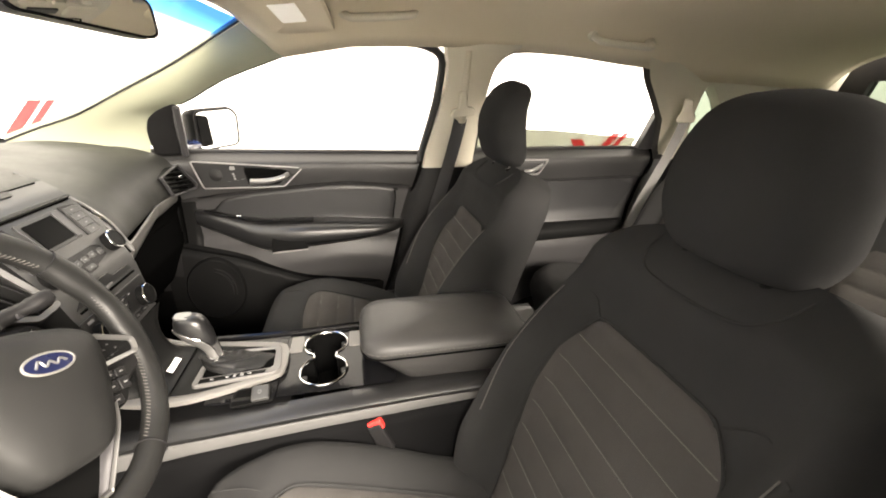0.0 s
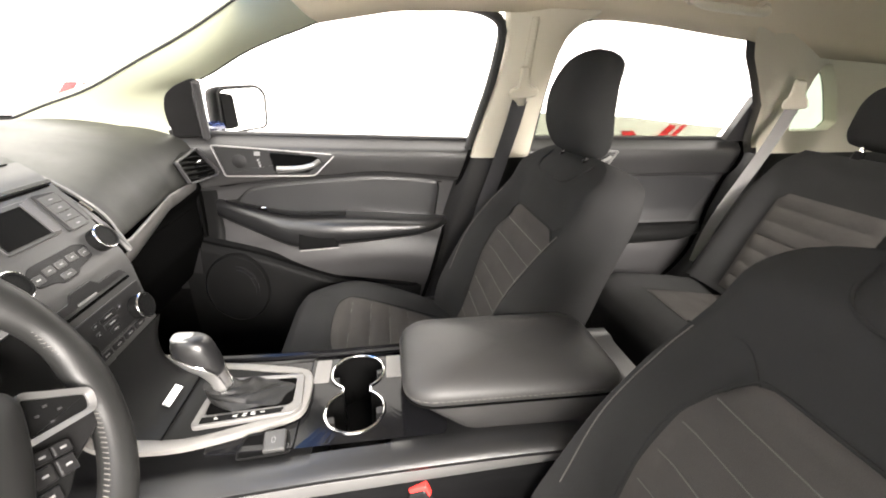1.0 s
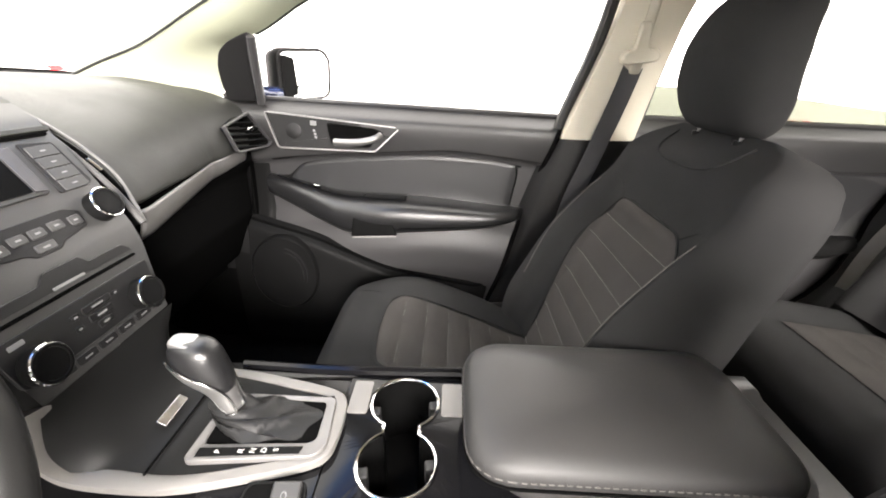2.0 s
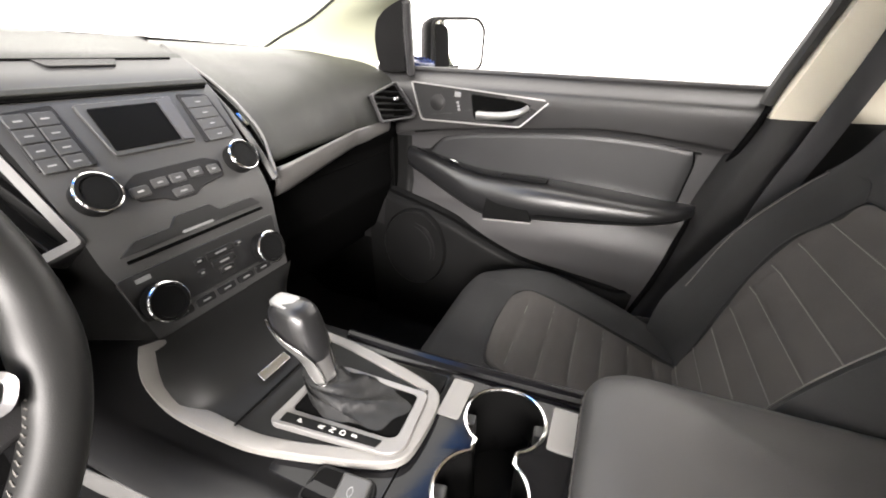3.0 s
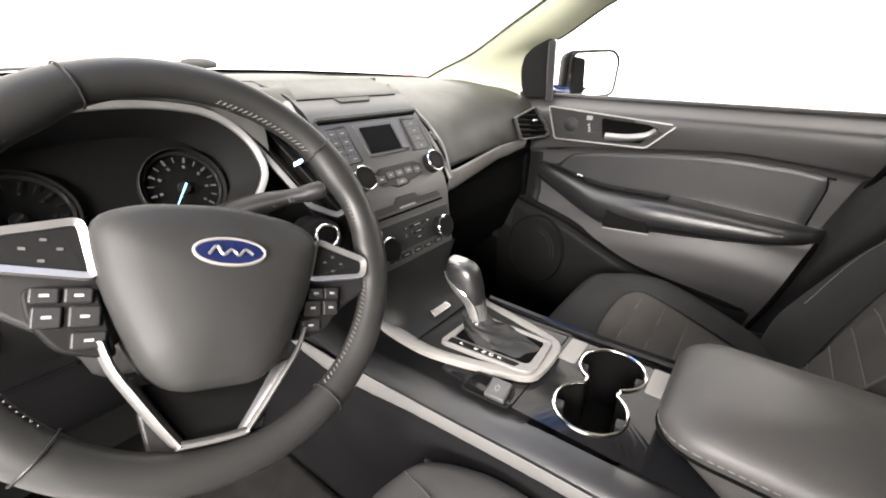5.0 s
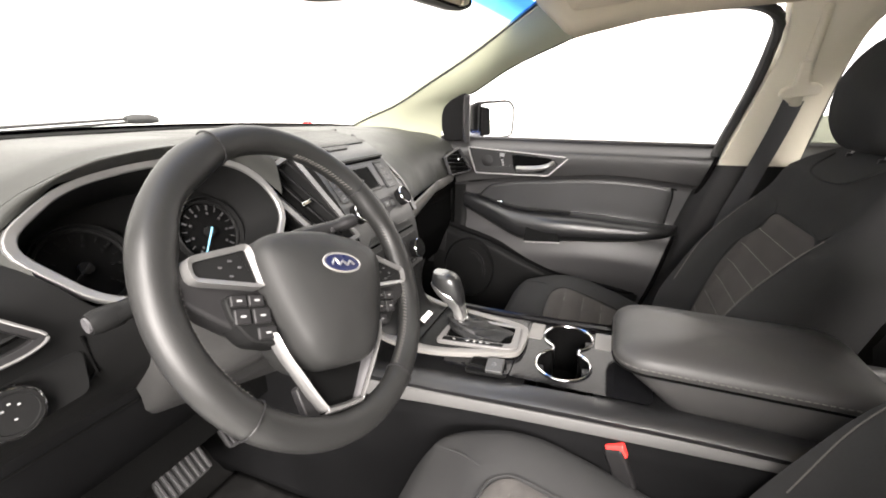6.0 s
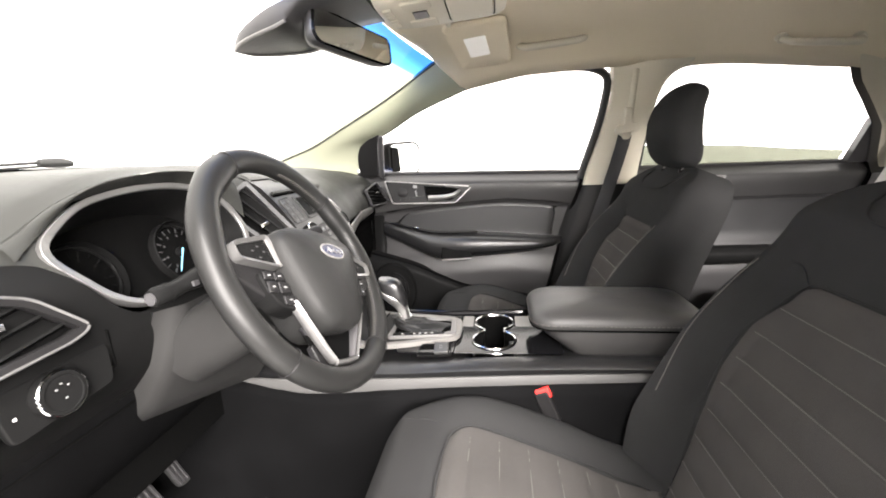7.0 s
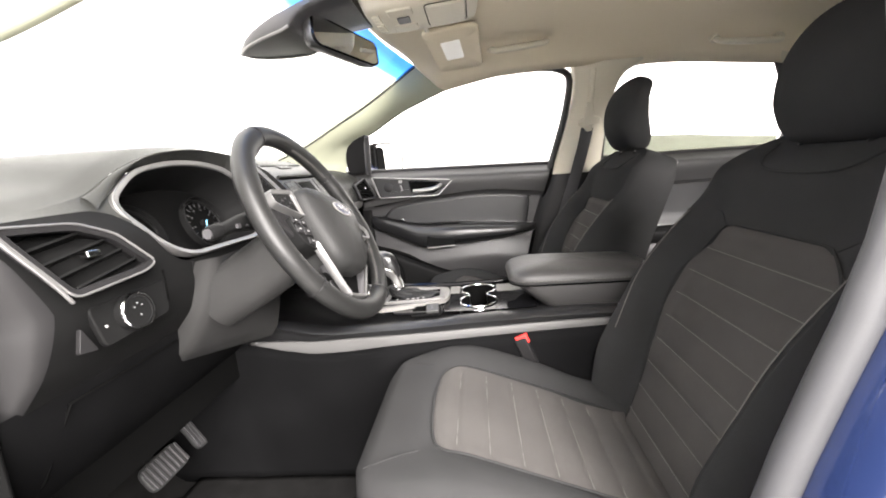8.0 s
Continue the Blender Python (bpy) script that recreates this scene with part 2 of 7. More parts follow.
def thing(name, label, category, at=(0, 0, 0), group="", kind=""):
    ob = new(name)
    ob.location = at
    ob.empty_display_size = 0.05
    return tagged(ob, label, category, group, kind)


def surface(f, nu, nv, wrap=False):
    """A grid of f(u, v), u and v from 0 to 1."""
    bm = bmesh.new()
    g = [[bm.verts.new(f(i / nu, j / nv)) for j in range(nv + 1)] for i in range(nu if wrap else nu + 1)]
    n = len(g)
    for i in range(nu):
        for j in range(nv):
            a, b = g[i], g[(i + 1) % n]
            bm.faces.new((a[j], b[j], b[j + 1], a[j + 1]))
    return bm


def loft(rings, cap=True, bm=None):
    """Skin over closed rings of equal length."""
    bm = bm or bmesh.new()
    g = [[bm.verts.new(p) for p in r] for r in rings]
    n = len(g[0])
    for a, b in zip(g, g[1:]):
        for i in range(n):
            bm.faces.new((a[i], a[(i + 1) % n], b[(i + 1) % n], b[i]))
    if cap:
        bm.faces.new(g[0][::-1])
        bm.faces.new(g[-1])
    return bm


def tube(path, r, n=10, closed=False, flat=1.0, up=(0, 0, 1), bm=None):
    """A round or flattened rod along a path; r may be a function of 0..1."""
    path = [Vector(p) for p in path]
    rings = []
    m = len(path)
    for i, p in enumerate(path):
        a = path[(i - 1) % m] if closed or i else p
        b = path[(i + 1) % m] if closed or i < m - 1 else p
        t = (b - a).normalized()
        s = t.cross(Vector(up))
        s = s.normalized() if s.length > 1e-4 else t.orthogonal().normalized()
        w = s.cross(t)
        q = r(i / max(1, m - 1)) if callable(r) else r
        rings.append([p + s * (q * math.cos(2 * math.pi * k / n)) + w * (q * flat * math.sin(2 * math.pi * k / n)) for k in range(n)])
    if closed:
        rings.append(rings[0])
    return loft(rings, not closed, bm)


def sweep(path, section, closed=False, up=(0, 0, 1), bm=None):
    """A profile of (side, up) pairs swept along a path."""
    path = [Vector(p) for p in path]
    m, rings = len(path), []
    for i, p in enumerate(path):
        a = path[(i - 1) % m] if closed or i else p
        b = path[(i + 1) % m] if closed or i < m - 1 else p
        t = (b - a).normalized()
        s = t.cross(Vector(up)).normalized()
        w = s.cross(t)
        rings.append([p + s * x + w * y for x, y in section])
    if closed:
        rings.append(rings[0])
    return loft(rings, not closed, bm)


def plane_at(origin, ax, ay):
    """Maps (a, b, c) to the world: a along ax, b along ay, c along their normal."""
    o, ax = Vector(origin), Vector(ax).normalized()
    n = ax.cross(Vector(ay)).normalized()
    ay = n.cross(ax)
    return lambda a, b, c=0.0: o + ax * a + ay * b + n * c


def prism(pts, at, c0, c1, bm=None):
    """A flat outline pushed through from c0 to c1."""
    bm = bm or bmesh.new()
    lo = [bm.verts.new(at(a, b, c0)) for a, b in pts]
    hi = [bm.verts.new(at(a, b, c1)) for a, b in pts]
    n = len(pts)
    bm.faces.new(lo[::-1])
    bm.faces.new(hi)
    for i in range(n):
        bm.faces.new((lo[i], lo[(i + 1) % n], hi[(i + 1) % n], hi[i]))
    return bm


def rounded(pts, r, n=4):
    """The outline with its corners rounded."""
    out, m = [], len(pts)
    for i in range(m):
        p, a, b = Vector(pts[i]), Vector(pts[i - 1]), Vector(pts[(i + 1) % m])
        d, e = a - p, b - p
        k = min(r, d.length * 0.48, e.length * 0.48)
        s, t = p + d.normalized() * k, p + e.normalized() * k
        for j in range(n + 1):
            u = j / n
            out.append(tuple(s * (1 - u) ** 2 + p * (2 * u * (1 - u)) + t * u * u))
    return out


def oval(rx, ry, n=32, cx=0.0, cy=0.0):
    return [(cx + rx * math.cos(2 * math.pi * i / n), cy + ry * math.sin(2 * math.pi * i / n)) for i in range(n)]


def rect(x0, y0, x1, y1, r=0.003):
    return rounded([(x0, y0), (x1, y0), (x1, y1), (x0, y1)], r)


def band(outer, inner, at, c0, c1, lift=0.0):
    """A raised frame between two outlines of equal length; lift tips the inner lip."""
    bm = bmesh.new()
    n = len(outer)
    rows = [[bm.verts.new(at(a, b, c)) for a, b in o] for o, c in ((outer, c0), (outer, c1), (inner, c1 + lift), (inner, c0))]
    for k in range(4):
        a, b = rows[k], rows[(k + 1) % 4]
        for i in range(n):
            bm.faces.new((a[i], a[(i + 1) % n], b[(i + 1) % n], b[i]))
    return bm


def shrink(pts, d):
    """An outline moved inwards by d, corner by corner."""
    out, m = [], len(pts)
    area = sum(pts[i][0] * pts[(i + 1) % m][1] - pts[(i + 1) % m][0] * pts[i][1] for i in range(m))
    sgn = 1 if area > 0 else -1
    for i in range(m):
        p, a, b = Vector(pts[i]), Vector(pts[i - 1]), Vector(pts[(i + 1) % m])
        d1, d2 = (p - a).normalized(), (b - p).normalized()
        n1, n2 = Vector((-d1.y, d1.x)) * sgn, Vector((-d2.y, d2.x)) * sgn
        k = n1 + n2
        k = k / max(0.35, k.length_squared) * 2 * d if k.length > 1e-6 else n1 * d
        out.append((p.x + k.x, p.y + k.y))
    return out


def disc_stack(rows, at, n=32, bm=None):
    """A turned solid: rows of (radius, height) along the normal of the plane."""
    return loft([[at(r * math.cos(2 * math.pi * i / n), r * math.sin(2 * math.pi * i / n), c) for i in range(n)] for r, c in rows], True, bm)


def text_part(name, words, at, size, mat, parent, thick=0.0004, label=""):
    """Raised lettering in the built-in font, centred on the plane's origin."""
    cu = bpy.data.curves.new(name, "FONT")
    cu.body, cu.size, cu.align_x, cu.align_y, cu.extrude = words, size, "CENTER", "CENTER", thick
    tmp = bpy.data.objects.new(name, cu)
    scene.collection.objects.link(tmp)
    me = bpy.data.meshes.new_from_object(tmp.evaluated_get(bpy.context.evaluated_depsgraph_get()))
    bpy.data.objects.remove(tmp)
    bpy.data.curves.remove(cu)
    bm = bmesh.new()
    bm.from_mesh(me)
    bpy.data.meshes.remove(me)
    for v in bm.verts:
        v.co = at(v.co.x, v.co.y, v.co.z + thick)
    return part(name, bm, mat, parent, label, smooth=0)

# ---- the booth outside ----
def booth():
    bm = bmesh.new()
    bmesh.ops.create_grid(bm, x_segments=2, y_segments=2, size=60, matrix=Matrix.Translation((0, 0, 0.06)))
    tagged(part("ground", bm, BOOTHFLOOR, smooth=0), "pale smooth booth floor under the car", "floor", kind="structure")
    # The driver side wall is added out of view to shape light from there.
    for name, a, b in (("wall_passenger_side", (-7, 2.95), (9, 2.95)), ("wall_front", (-7, -6), (-7, 2.95)), ("wall_driver_added", (6, -3.8), (-7, -3.8))):
        a, b = Vector(a), Vector(b)
        d = (b - a).normalized()
        n = Vector((-d.y, d.x)) * 0.12
        at = lambda x, y, z=0: V(x, y, z)
        pts = [tuple(a), tuple(b), tuple(b + n), tuple(a + n)]
        tagged(part(name, prism(pts, at, 0.06, 4.2 if "driver" not in name else 2.3), WHITEWALL if "driver" not in name else GREYWALL, smooth=0), "plain white booth wall" if "driver" not in name else "plain grey wall added out of view to shape side light", "wall", kind="structure")
    wall = plane_at((0, 2.945, 0), (1, 0, 0), (0, 0, 1))
    for k, (x, z, w, h, lean, mat, word) in enumerate(((-2.52, 1.16, 0.085, 0.24, 0.22, STRIPER, "red"), (-2.40, 1.16, 0.05, 0.24, 0.22, STRIPER, "red"), (-2.95, 1.02, 0.11, 0.30, -0.2, STRIPER, "red"),
                                                  (2.30, 0.86, 0.085, 0.21, 0.21, STRIPER, "red"), (2.43, 0.86, 0.05, 0.21, 0.21, STRIPER, "red"), (2.16, 0.86, 0.12, 0.16, -0.10, STRIPER, "red"), (1.90, 0.82, 0.20, 0.13, 0.0, STRIPEB, "blue"))):
        pts = [(x, z), (x + w, z), (x + w + lean, z + h), (x + lean, z + h)]
        tagged(part("wall_stripe", prism(pts, wall, 0.002, 0.008), mat, smooth=0),
               word + " vinyl stripe stuck on the white booth wall", "wall graphic", group="stripes on the booth wall")


booth()


# ---- the car's shell ----
def y_side(z):
    return 0.75 - (z - 1.26) * 0.41


RAIL = [(-0.275, 0.580, 1.645), (-0.19, 0.625, 1.562), (0.012, 0.612, 1.593), (0.22, 0.608, 1.598), (0.37, 0.61, 1.598), (0.50, 0.625, 1.592),
        (0.73, 0.632, 1.581), (1.08, 0.628, 1.540), (1.30, 0.62, 1.50), (1.85, 0.60, 1.47)]


def rail(x):
    return line(x, [(p[0], p[1]) for p in RAIL]), line(x, [(p[0], p[2]) for p in RAIL])


def headliner():
    def f(u, v):
        s = v * 2 - 1
        y0, _ = rail(-0.275)
        xf = -0.275 - 0.085 * (1 - s * s)
        x = lerp(xf, 1.85, u ** 1.15)
        ye, ze = rail(x)
        zc = table(x, [(-0.36, 1.668), (-0.15, 1.695), (0.35, 1.712), (1.0, 1.69), (1.85, 1.60)])
        k = abs(s)
        return V(x, ye * s, ze + (zc - ze) * (1 - k ** 6.5))
    ob = part("ceiling", surface(f, 60, 44), BEIGE, smooth=60, solid=0.012)
    tagged(ob, "beige woven cloth headliner of the car", "ceiling", kind="structure")
    # outer skin just above
    ob = part("roof_skin", surface(lambda u, v: f(u, v) + V(0, (v - 0.5) * 0.12, 0.035), 30, 24), BODYBLUE, smooth=60)
    tagged(ob, "blue painted roof skin of the car", "roof", kind="structure")


headliner()


def a_pillar(s, label):
    st = [((-1.05, 0.757, 1.318), (-0.665, 0.757, 1.262)), ((-0.945, 0.740, 1.355), (-0.64, 0.752, 1.33)), ((-0.806, 0.714, 1.398), (-0.605, 0.730, 1.395)), ((-0.640, 0.672, 1.470), (-0.50, 0.698, 1.437)),
          ((-0.482, 0.638, 1.541), (-0.365, 0.66, 1.502)), ((-0.275, 0.583, 1.647), (-0.19, 0.628, 1.562))]
    W = bezier([V(*a) for a, b in st], 40)
    D = bezier([V(*b) for a, b in st], 40)
    rings = []
    for i, (w, d) in enumerate(zip(W, D)):
        q = i / 40
        inn = V(0.10, -1.0, -0.25).normalized()
        out = V(-0.25, 0.6, 0.6).normalized() * 0.03
        r = []
        for j in range(9):
            t = j / 8
            r.append(w.lerp(d, t) + inn * (0.014 * math.sin(math.pi * t) * (1 - 0.3 * q)))
        r += [d + out, w.lerp(d, 0.5) + out * 1.4, w + out]
        rings.append([V(p.x, p.y * s, p.z) for p in r])
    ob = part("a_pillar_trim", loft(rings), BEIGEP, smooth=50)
    tagged(ob, label, "pillar trim")
    return W, D


PILLAR_W, PILLAR_D = a_pillar(1, "pale beige plastic windscreen pillar trim beside the passenger door")
a_pillar(-1, "pale beige plastic windscreen pillar trim beside the open driver door")


def doorway_seal():
    path = [V(p.x, -p.y - 0.006, p.z - 0.010) for p in PILLAR_D[4:]] + [V(x, -rail(x)[0] - 0.010, rail(x)[1] - 0.008) for x in (-0.10, 0.0, 0.10, 0.20)]
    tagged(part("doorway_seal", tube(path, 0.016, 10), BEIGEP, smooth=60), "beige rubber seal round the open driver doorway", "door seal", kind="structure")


doorway_seal()


def windscreen():
    th = thing("window_1", "clear windscreen with a blue shade band along its top", "windscreen", kind="structure")
    def f(u, v):
        s = v * 2 - 1
        k = min(39.999, max(0, u * 40))
        e = PILLAR_W[int(k)].lerp(PILLAR_W[int(k) + 1], k - int(k)) + V(-0.010, 0.004, 0.006)
        if u < 0:
            e += V(-0.9, 0, -0.25) * -u
        mid = V(-1.20, 0, 1.345).lerp(V(-0.370, 0, 1.674), u) + V(-0.25, 0, 0.97) * (0.045 * math.sin(math.pi * max(0, u)))
        w = 1 - s * s
        return V(lerp(e.x, mid.x, w), e.y * s, lerp(e.z, mid.z, w))
    ob = part("pane", surface(f, 24, 24), SCREENGLASS, th, smooth=80)
    ob.visible_shadow = False
    # dark printed edge along the foot of the screen
    g = lambda u, v: f(-0.035 + 0.055 * u, v) + V(0.004, 0, 0.003)
    part("edge_print", surface(g, 2, 30), DARK, th, smooth=80)
    path = [f(0.0, i / 30) + V(0.0, 0, 0.0) for i in range(31)]
    part("seal", tube(path, 0.007, 8), RUBBER, th)
    side = [f(i / 24, 1.0) for i in range(25)]
    part("side_seal", tube([p + V(0, -0.004, -0.004) for p in side], 0.0035, 6), RUBBER, th)


windscreen()


def b_pillar(s, label):
    th = thing("b_pillar", label, "pillar")
    def edge(z):
        return (table(z, [(1.20, 0.238), (1.40, 0.290), (1.52, 0.314), (1.60, 0.306)]), table(z, [(1.20, 0.436), (1.40, 0.455), (1.52, 0.480), (1.57, 0.515), (1.60, 0.585)]))
    rings = []
    for i in range(25):
        z = 1.20 + 0.405 * i / 24
        a, b = edge(z)
        y = 0.712 - (z - 1.20) * 0.262
        r = [V(a, y + 0.035, z), V(a + 0.006, y + 0.004, z), V(a + 0.03, y - 0.004, z), V(lerp(a, b, 0.5), y - 0.008, z), V(b - 0.03, y - 0.004, z), V(b - 0.006, y + 0.004, z), V(b, y + 0.035, z), V(lerp(a, b, 0.5), y + 0.05, z)]
        rings.append([V(p.x, p.y * s, p.z) for p in r])
    part("upper_trim", loft(rings), CREAM, th, "pale beige plastic upper trim", smooth=50)
    rings = []
    for i in range(13):
        z = 0.52 + 0.685 * i / 12
        a = table(z, [(0.52, 0.02), (0.75, 0.11), (1.0, 0.178), (1.205, 0.245)])
        b = table(z, [(0.52, 0.60), (0.75, 0.52), (1.0, 0.46), (1.205, 0.44)])
        y = 0.722
        r = [V(a - 0.05 + (0.05 if s < 0 else 0), y + (0.09 if s > 0 else 0.03), z), V(a - 0.048 + (0.05 if s < 0 else 0), y + (0.07 if s > 0 else 0.02), z), V(a + 0.004, y + 0.002, z), V(a + 0.02, y - 0.006, z), V(b - 0.02, y - 0.006, z), V(b - 0.004, y + 0.002, z), V(b, y + 0.04, z)]
        rings.append([V(p.x, p.y * s, p.z) for p in r])
    part("lower_trim", loft(rings), BLACK, th, "black plastic lower trim", smooth=50)
    # height slot of the belt guide
    slot = [(0.372, 1.585), (0.392, 1.585), (0.388, 1.36), (0.362, 1.36)]
    bm = bmesh.new()
    vs = [bm.verts.new(V(x, (0.712 - (z - 1.2) * 0.262 - 0.0095) * s, z)) for x, z in rounded(slot, 0.008)]
    f = bm.faces.new(vs)
    part("adjuster_slot", bm, CREAM, th, solid=0.004)
    return th


b_pillar(1, "beige and black door pillar between passenger doors")


def b_pillar_driver():
    th = b_pillar(-1, "door pillar behind the driver seat with blue painted outer face")
    # blue body face outside the trim, seen in the open doorway
    rings = []
    for i in range(19):
        z = 0.45 + 1.1 * i / 18
        x0 = table(z, [(0.45, 0.0), (0.75, 0.10), (1.0, 0.165), (1.2, 0.225), (1.6, 0.27)])
        y0 = -0.735 + max(0, z - 1.25) * 0.30
        r = [V(x0 + 0.02, y0 + 0.02, z), V(x0 + 0.012, y0 - 0.02, z), V(x0 + 0.02, y0 - 0.075, z), V(x0 + 0.045, y0 - 0.10, z), V(x0 + 0.16, y0 - 0.13, z), V(x0 + 0.30, y0 - 0.135, z), V(x0 + 0.30, y0 + 0.02, z)]
        rings.append(r)
    part("body_face", loft(rings), BODYBLUE, th, "blue painted body side", smooth=60)
    seal = [V(table(z, [(0.45, 0.0), (0.75, 0.10), (1.0, 0.165), (1.2, 0.225), (1.6, 0.27)]) + 0.006, -0.738 + max(0, z - 1.25) * 0.30, z) for z in [0.45 + 1.1 * i / 18 for i in range(19)]]
    part("door_seal", tube(seal, 0.016, 10), SEAL, th, "grey rubber door seal")


b_pillar_driver()


def rear_sides(s):
    """Pillar behind the rear door, the quarter window behind it and the tail."""
    side = "passenger" if s > 0 else "driver"
    th = thing("c_pillar_trim", "beige plastic pillar trim behind the rear door", "pillar trim")
    quarter = [(1.335, 1.275), (1.318, 1.35), (1.312, 1.44), (1.318, 1.482), (1.345, 1.482), (1.40, 1.432), (1.452, 1.372), (1.505, 1.305), (1.49, 1.278)]
    hole = rounded([p for a, b in zip(quarter, quarter[1:] + quarter[:1]) for p in (a, ((a[0] + b[0]) / 2, (a[1] + b[1]) / 2))], 0.02, 3)
    n = len(hole)
    cx, cz = 1.38, 1.37
    outer = []
    for x, z in hole:
        a = math.atan2(z - cz, x - cx)
        c, d = math.cos(a), math.sin(a)
        k = min((1.95 - cx if c > 0 else cx - 1.10) / max(1e-6, abs(c)), ((1.56 - cz) if d > 0 else (cz - 1.20)) / max(1e-6, abs(d)))
        zz = cz + d * k
        outer.append((max(cx + c * k, line(zz, [(1.20, 1.25), (1.24, 1.235), (1.36, 1.200), (1.44, 1.135), (1.50, 1.083), (1.56, 1.05)])), zz))
    bm = bmesh.new()
    def P(x, z, o=0.0):
        return V(x, s * (0.70 - max(0, z - 1.25) * 0.34 + o), z)
    rows = [[bm.verts.new(P(*p)) for p in outer], [bm.verts.new(P(*p)) for p in hole], [bm.verts.new(P(*p, 0.05)) for p in hole]]
    for a, b in zip(rows, rows[1:]):
        for i in range(n):
            bm.faces.new((a[i], a[(i + 1) % n], b[(i + 1) % n], b[i]))
    part("panel", bm, CREAM, th, smooth=30)
    edge = [(1.20, 1.25), (1.24, 1.235), (1.36, 1.200), (1.44, 1.135), (1.50, 1.083), (1.56, 1.05)]
    seal = surface(lambda u, v: P(line(lerp(1.20, 1.56, v), edge) - 0.03 + 0.045 * u, lerp(1.20, 1.56, v), 0.022), 3, 24)
    fill = surface(lambda u, v: P(lerp(line(lerp(1.22, 1.62, v), edge) - 0.012, 1.318, u), lerp(1.22, 1.62, v), 0.008), 6, 20)
    part("front_filler", fill, CREAM, th, smooth=60)
    fill = surface(lambda u, v: P(lerp(1.30, 1.95, u), lerp(1.485, 1.64, v), 0.008), 8, 6)
    part("upper_filler", fill, CREAM, th, smooth=60)
    part("window_seal", seal, RUBBER, th, "black seal behind the rear door window", smooth=60)
    bm = bmesh.new()
    bm.faces.new([bm.verts.new(P(*p, 0.045)) for p in hole])
    g = part("quarter_pane", bm, QUARTER, th, "tinted quarter window", smooth=0)
    g.visible_shadow = False
    at = lambda x, z, c=0: V(x, s * (0.70 + c), z)
    low = [(1.06, 0.50), (1.95, 0.50), (1.95, 1.20), (1.315, 1.20), (1.29, 1.08), (1.23, 0.87), (1.12, 0.64)]
    def jamb(u, v):
        z = lerp(1.26, 0.50, v)
        x = table(z, [(0.52, 0.88), (0.678, 0.985), (0.912, 1.125), (1.12, 1.195), (1.26, 1.235)])
        return V(x - 0.02 + 0.14 * u, s * (0.765 - 0.045 * step(0.1, 0.5, u)), z)
    part("door_jamb", surface(jamb, 8, 30), RUBBER, th, "black door jamb and seal behind the rear door", smooth=60)
    part("lower_panel", prism(low, at, 0.0, 0.05), BLACK, th, "black plastic cargo side panel", smooth=0)


rear_sides(1)
rear_sides(-1)


def tail():
    at = plane_at((1.97, 0, 0), (0, 1, 0), (0, 0, 1))
    outer = [(-0.75, 0.45), (0.75, 0.45), (0.64, 1.60), (-0.64, 1.60)]
    inner = [(-0.60, 1.18), (0.60, 1.18), (0.52, 1.50), (-0.52, 1.50)]
    th = thing("window_2", "tailgate with tinted rear window", "tailgate", kind="structure")
    part("panel", band(outer, inner, at, -0.02, 0.02), BLACK, th, smooth=0)
    bm = bmesh.new()
    bm.faces.new([bm.verts.new(at(a, b, 0.0)) for a, b in inner])
    part("pane", bm, QUARTER, th, "tinted rear window", smooth=0).visible_shadow = False


tail()


